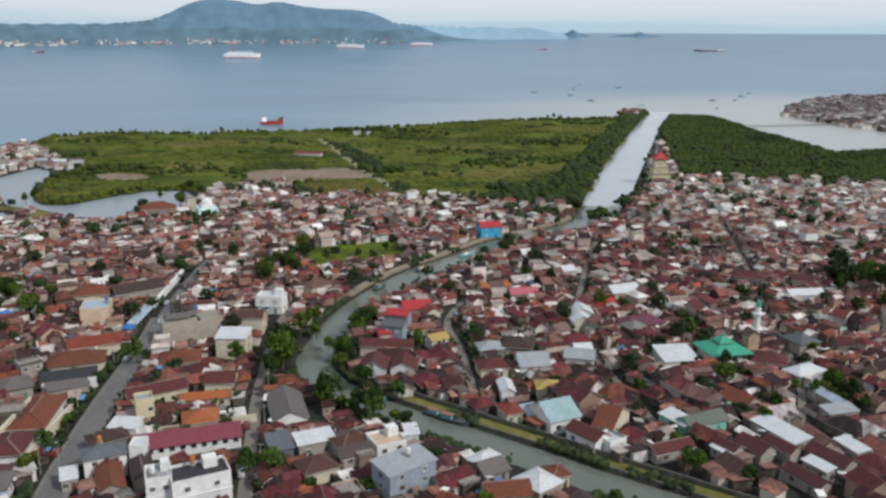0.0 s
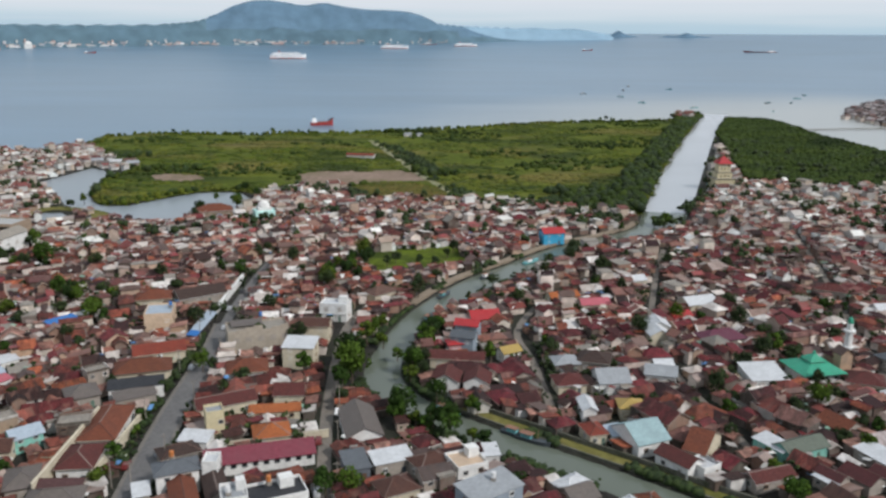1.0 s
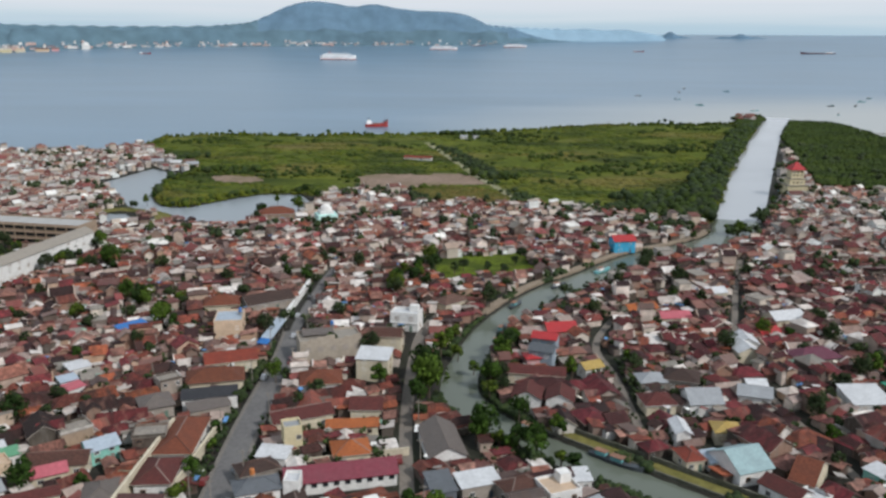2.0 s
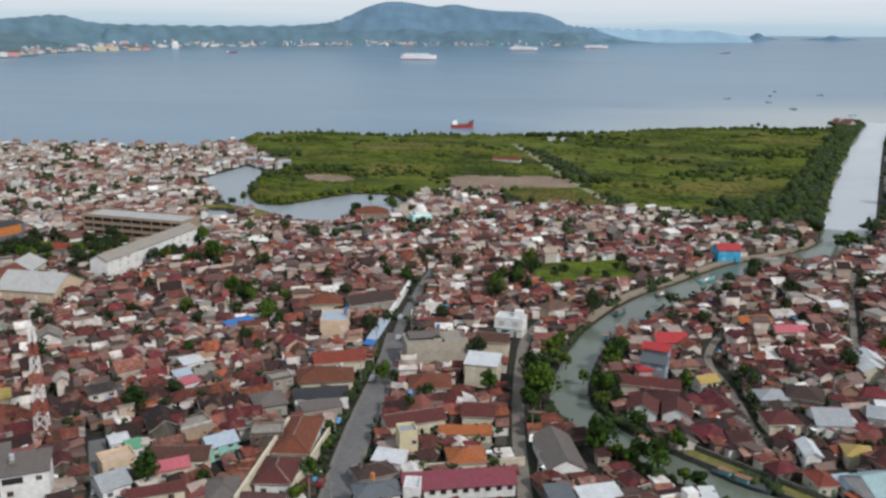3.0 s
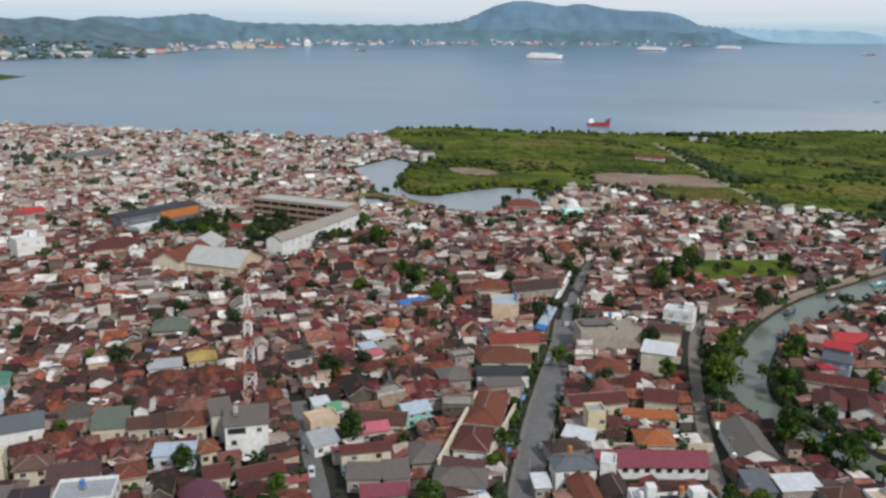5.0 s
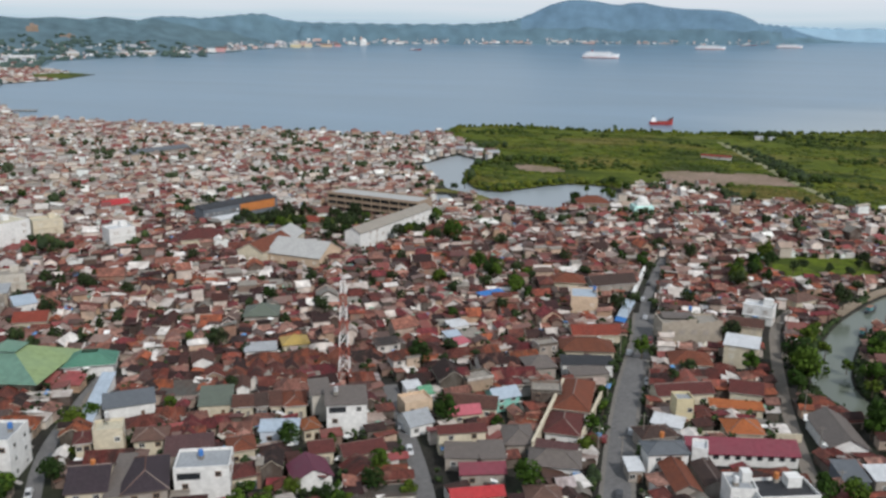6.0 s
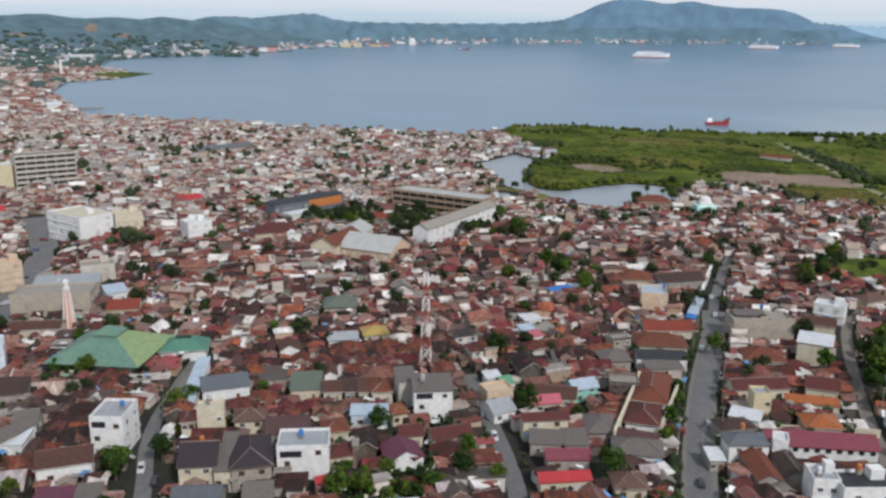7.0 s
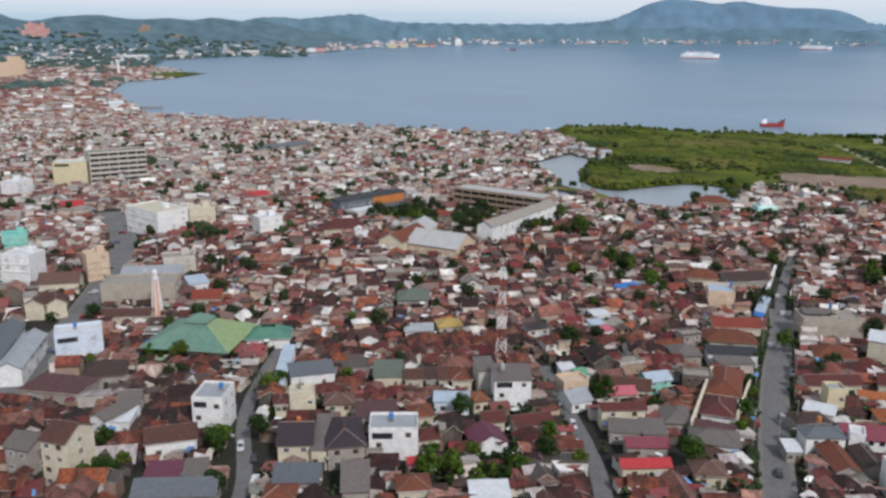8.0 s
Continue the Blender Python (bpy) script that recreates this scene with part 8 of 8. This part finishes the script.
# ---------------------------------------------------------------- vehicles and street furniture
CAR_PAINT = surface("car_paint", [(0.55, 0.55, 0.56), (0.04, 0.04, 0.045), (0.35, 0.36, 0.38), (0.16, 0.03, 0.03), (0.08, 0.10, 0.16)], 0.3, rand="object", grain=(1, 0), stain=(1, 0), spec=0.5)
m_tyre = surface("tyre_rubber", [(0.02, 0.02, 0.02)], 0.9)
car0 = thing("car", "small parked car at the roadside", "car", pose(-93.6, 205, 0.16, 0, 0, 96), "parked cars")
g = Geo()
g.add([(-2.1, -0.85, 0.3), (2.1, -0.85, 0.3), (2.1, 0.85, 0.3), (-2.1, 0.85, 0.3), (-2.1, -0.85, 0.85), (2.05, -0.82, 0.75), (2.05, 0.82, 0.75), (-2.1, 0.85, 0.85)],
      [(0, 3, 2, 1), (4, 5, 6, 7), (0, 1, 5, 4), (1, 2, 6, 5), (2, 3, 7, 6), (3, 0, 4, 7)])
g.add([(-1.9, -0.75, 0.84), (0.9, -0.75, 0.8), (0.9, 0.75, 0.8), (-1.9, 0.75, 0.84), (-1.6, -0.62, 1.5), (0.2, -0.62, 1.5), (0.2, 0.62, 1.5), (-1.6, 0.62, 1.5)],
      [(4, 5, 6, 7), (0, 1, 5, 4), (1, 2, 6, 5), (2, 3, 7, 6), (3, 0, 4, 7)])
part("body", g, CAR_PAINT, car0)
g = Geo()
g.add([(0.92, -0.66, 0.86), (0.92, 0.66, 0.86), (0.26, 0.58, 1.46), (0.26, -0.58, 1.46)], [(0, 1, 2, 3)])
part("windscreen", g, m_opening, car0)
for sx in (-1.3, 1.35):
    for sy in (-0.85, 0.7):
        g = Geo()
        g.tube((sx, sy, 0.32), (sx, sy + 0.16, 0.32), 0.32, 0.32, 10)
        part("wheel", g, m_tyre, car0)
for a, b, c in ((-99.5, 198, 97), (-104.6, 262, 93), (-100.0, 276, 276), (-105.6, 300, 95), (-110.2, 322, 95), (-90.5, 172, 100), (-95.0, 240, 275), (-111.5, 345, 93),
                (-49.5, 188, 105), (-54.0, 214, 100), (-206, 116, 128), (-213, 119, 310), (-222, 134, 124), (-199, 108, 120), (-143, 172, 300), (-151, 184, 120),
                (-330, 168, 52), (-352, 190, 232), (-312, 139, 55), (-376, 218, 50), (-423, 268, 40), (-410, 252, 220)):
    copy_thing(car0, pose(a, b, 0.17, 0, 0, c))

pole0 = thing("utility_pole", "grey concrete utility pole with a cross arm", "pole", pose(-92.6, 185, 0, 0, 0, 6), "street poles")
g = Geo()
g.tube((0, 0, 0), (0, 0, 9), 0.16, 0.1, 7)
part("pole", g, m_concrete, pole0)
g = Geo()
g.box(-0.9, -0.06, 8.3, 0.9, 0.06, 8.45)
part("cross_arm", g, m_concrete, pole0)
for i in range(1, 14):
    k = MAIN_ROAD[np.argmin(np.abs(MAIN_ROAD[:, 1] - (150 + i * 17)))]
    copy_thing(pole0, pose(k[0] + (5.4 if i % 2 else -5.4), k[1], 0, 0, 0, 6))
for i in range(6):
    k = EAST_ROAD[np.argmin(np.abs(EAST_ROAD[:, 1] - (190 + i * 22)))]
    copy_thing(pole0, pose(k[0] + 3.6, k[1], 0, 0, 0, 10))

# Roof water tanks.
tank0 = thing("water_tank", "orange roof water tank on a stand", "water tank", pose(-84, 189, 8.0), "water tanks")
g = Geo()
g.tube((0, 0, 0.5), (0, 0, 1.7), 0.6, 0.6, 10)
g.dome(0, 0, 1.7, 0.6, 0.3, 10, 3)
part("tank", g, surface("tank_plastic", [(0.45, 0.16, 0.05), (0.05, 0.16, 0.42), (0.5, 0.5, 0.5)], 0.5, rand="object"), tank0)
g = Geo()
g.box(-0.55, -0.55, -0.4, 0.55, 0.55, 0.5)
part("stand", g, m_concrete, tank0)
for a, b, z in ((-166, 176, 10.5), (-179, 137, 8.5), (-226, 127, 10.5), (-211, 142, 9.5), (-58, 178, 8.6), (-66, 174, 8.0), (-8, 182, 8.9), (-198, 124, 8.4), (-89, 290, 8.5), (-125, 300, 8.5), (-333, 200, 8.5), (-302, 142, 9.5)):
    copy_thing(tank0, pose(a, b, z, 0, 0, a))

# Tarpaulins, tanks and washing between the roofs.
g = Geo()
for i in range(7000):
    a, R = radians(rnd.uniform(-70, 40)), math.sqrt(rnd.uniform(120 ** 2, 560 ** 2))
    x, y = EYE0[0] + R * math.sin(a), EYE0[1] + R * math.cos(a)
    if not free(x, y, -1.1) or free(x, y, 0.9):
        continue
    w, d, z, t, q = rnd.uniform(0.5, 1.7), rnd.uniform(0.4, 1.2), rnd.uniform(1.9, 3.6), rnd.uniform(0, 3.14), rnd.uniform(-0.35, 0.35)
    c, s = math.cos(t), math.sin(t)
    v = [(x + u * w * c - k * d * s, y + u * w * s + k * d * c, z + u * q + e) for e in (0, 0.08) for u, k in ((-1, -1), (1, -1), (1, 1), (-1, 1))]
    b = len(g.v)
    g.add(v, [(0, 3, 2, 1), (4, 5, 6, 7), (0, 1, 5, 4), (1, 2, 6, 5), (2, 3, 7, 6), (3, 0, 4, 7)])
k = np.array([(p[0], p[1]) for p in g.v[::8]])
good = (land(k[:, 0], k[:, 1]) > 2) & ~inside(k[:, 0], k[:, 1], MANGROVE) & ~inside(k[:, 0], k[:, 1], MANGROVE_EAST) & ~inside(k[:, 0], k[:, 1], FIELD)
for _, ln, hw, _ in ROADS:
    good &= line_dist(k[:, 0], k[:, 1], ln) > hw + 1.6
good &= line_dist(k[:, 0], k[:, 1], RIVER) > 11
clutter = Geo()
for i in np.nonzero(good)[0]:
    clutter.add(g.v[8 * i:8 * i + 8], [(0, 3, 2, 1), (4, 5, 6, 7), (0, 1, 5, 4), (1, 2, 6, 5), (2, 3, 7, 6), (3, 0, 4, 7)])
m_tarp = surface("faded_tarpaulin", [(0.60, 0.59, 0.58), (0.50, 0.48, 0.45), (0.36, 0.34, 0.31), (0.10, 0.22, 0.42), (0.55, 0.50, 0.42), (0.16, 0.05, 0.045), (0.70, 0.69, 0.66), (0.20, 0.32, 0.24), (0.30, 0.28, 0.26), (0.22, 0.13, 0.10)],
                 0.8, rand="island")
tagged(part("yard_awnings", clutter, m_tarp), "faded awnings and sheets over yards between houses", "awnings", kind="stuff")

pier = thing("pier", "long grey concrete pier on piles in the bay", "pier", pose(-969, 781, 0, 0, 0, 32))
g = Geo()
g.box(-30, -4, 0.6, 30, 4, 1.4)
part("deck", g, m_concrete, pier)
for i in range(10):
    for b in (-3, 3):
        g = Geo()
        g.tube((-27 + 6 * i, b, -2), (-27 + 6 * i, b, 0.6), 0.4, 0.4, 6)
        part("pile", g, m_concrete, pier)

# Islands on the horizon.
for nm, az, w, h in (("island", 8.7, 760, 200), ("island", 12.9, 900, 135)):
    x, y, z = placed(radians(az), 30000, 0)
    k = float(squeeze(np.array(30000.0)) / 30000)
    g = Geo()
    n = 24
    prof = [(u, math.exp(-((u - 0.1) / 0.28) ** 2) + 0.35 * math.exp(-((u + 0.5) / 0.25) ** 2) + 0.25 * math.exp(-((u - 0.6) / 0.25) ** 2)) for u in np.linspace(-1, 1, n)]
    v = []
    for u, q in prof:
        v += [(u * w * k, -150 * k, -5), (u * w * k, -60 * k, q * h * 0.6 * k), (u * w * k, 0, q * h * k), (u * w * k, 150 * k, -5)]
    g.add(v, [(4 * i + j, 4 * i + 4 + j, 4 * i + 5 + j, 4 * i + 1 + j) for i in range(n - 1) for j in range(3)])
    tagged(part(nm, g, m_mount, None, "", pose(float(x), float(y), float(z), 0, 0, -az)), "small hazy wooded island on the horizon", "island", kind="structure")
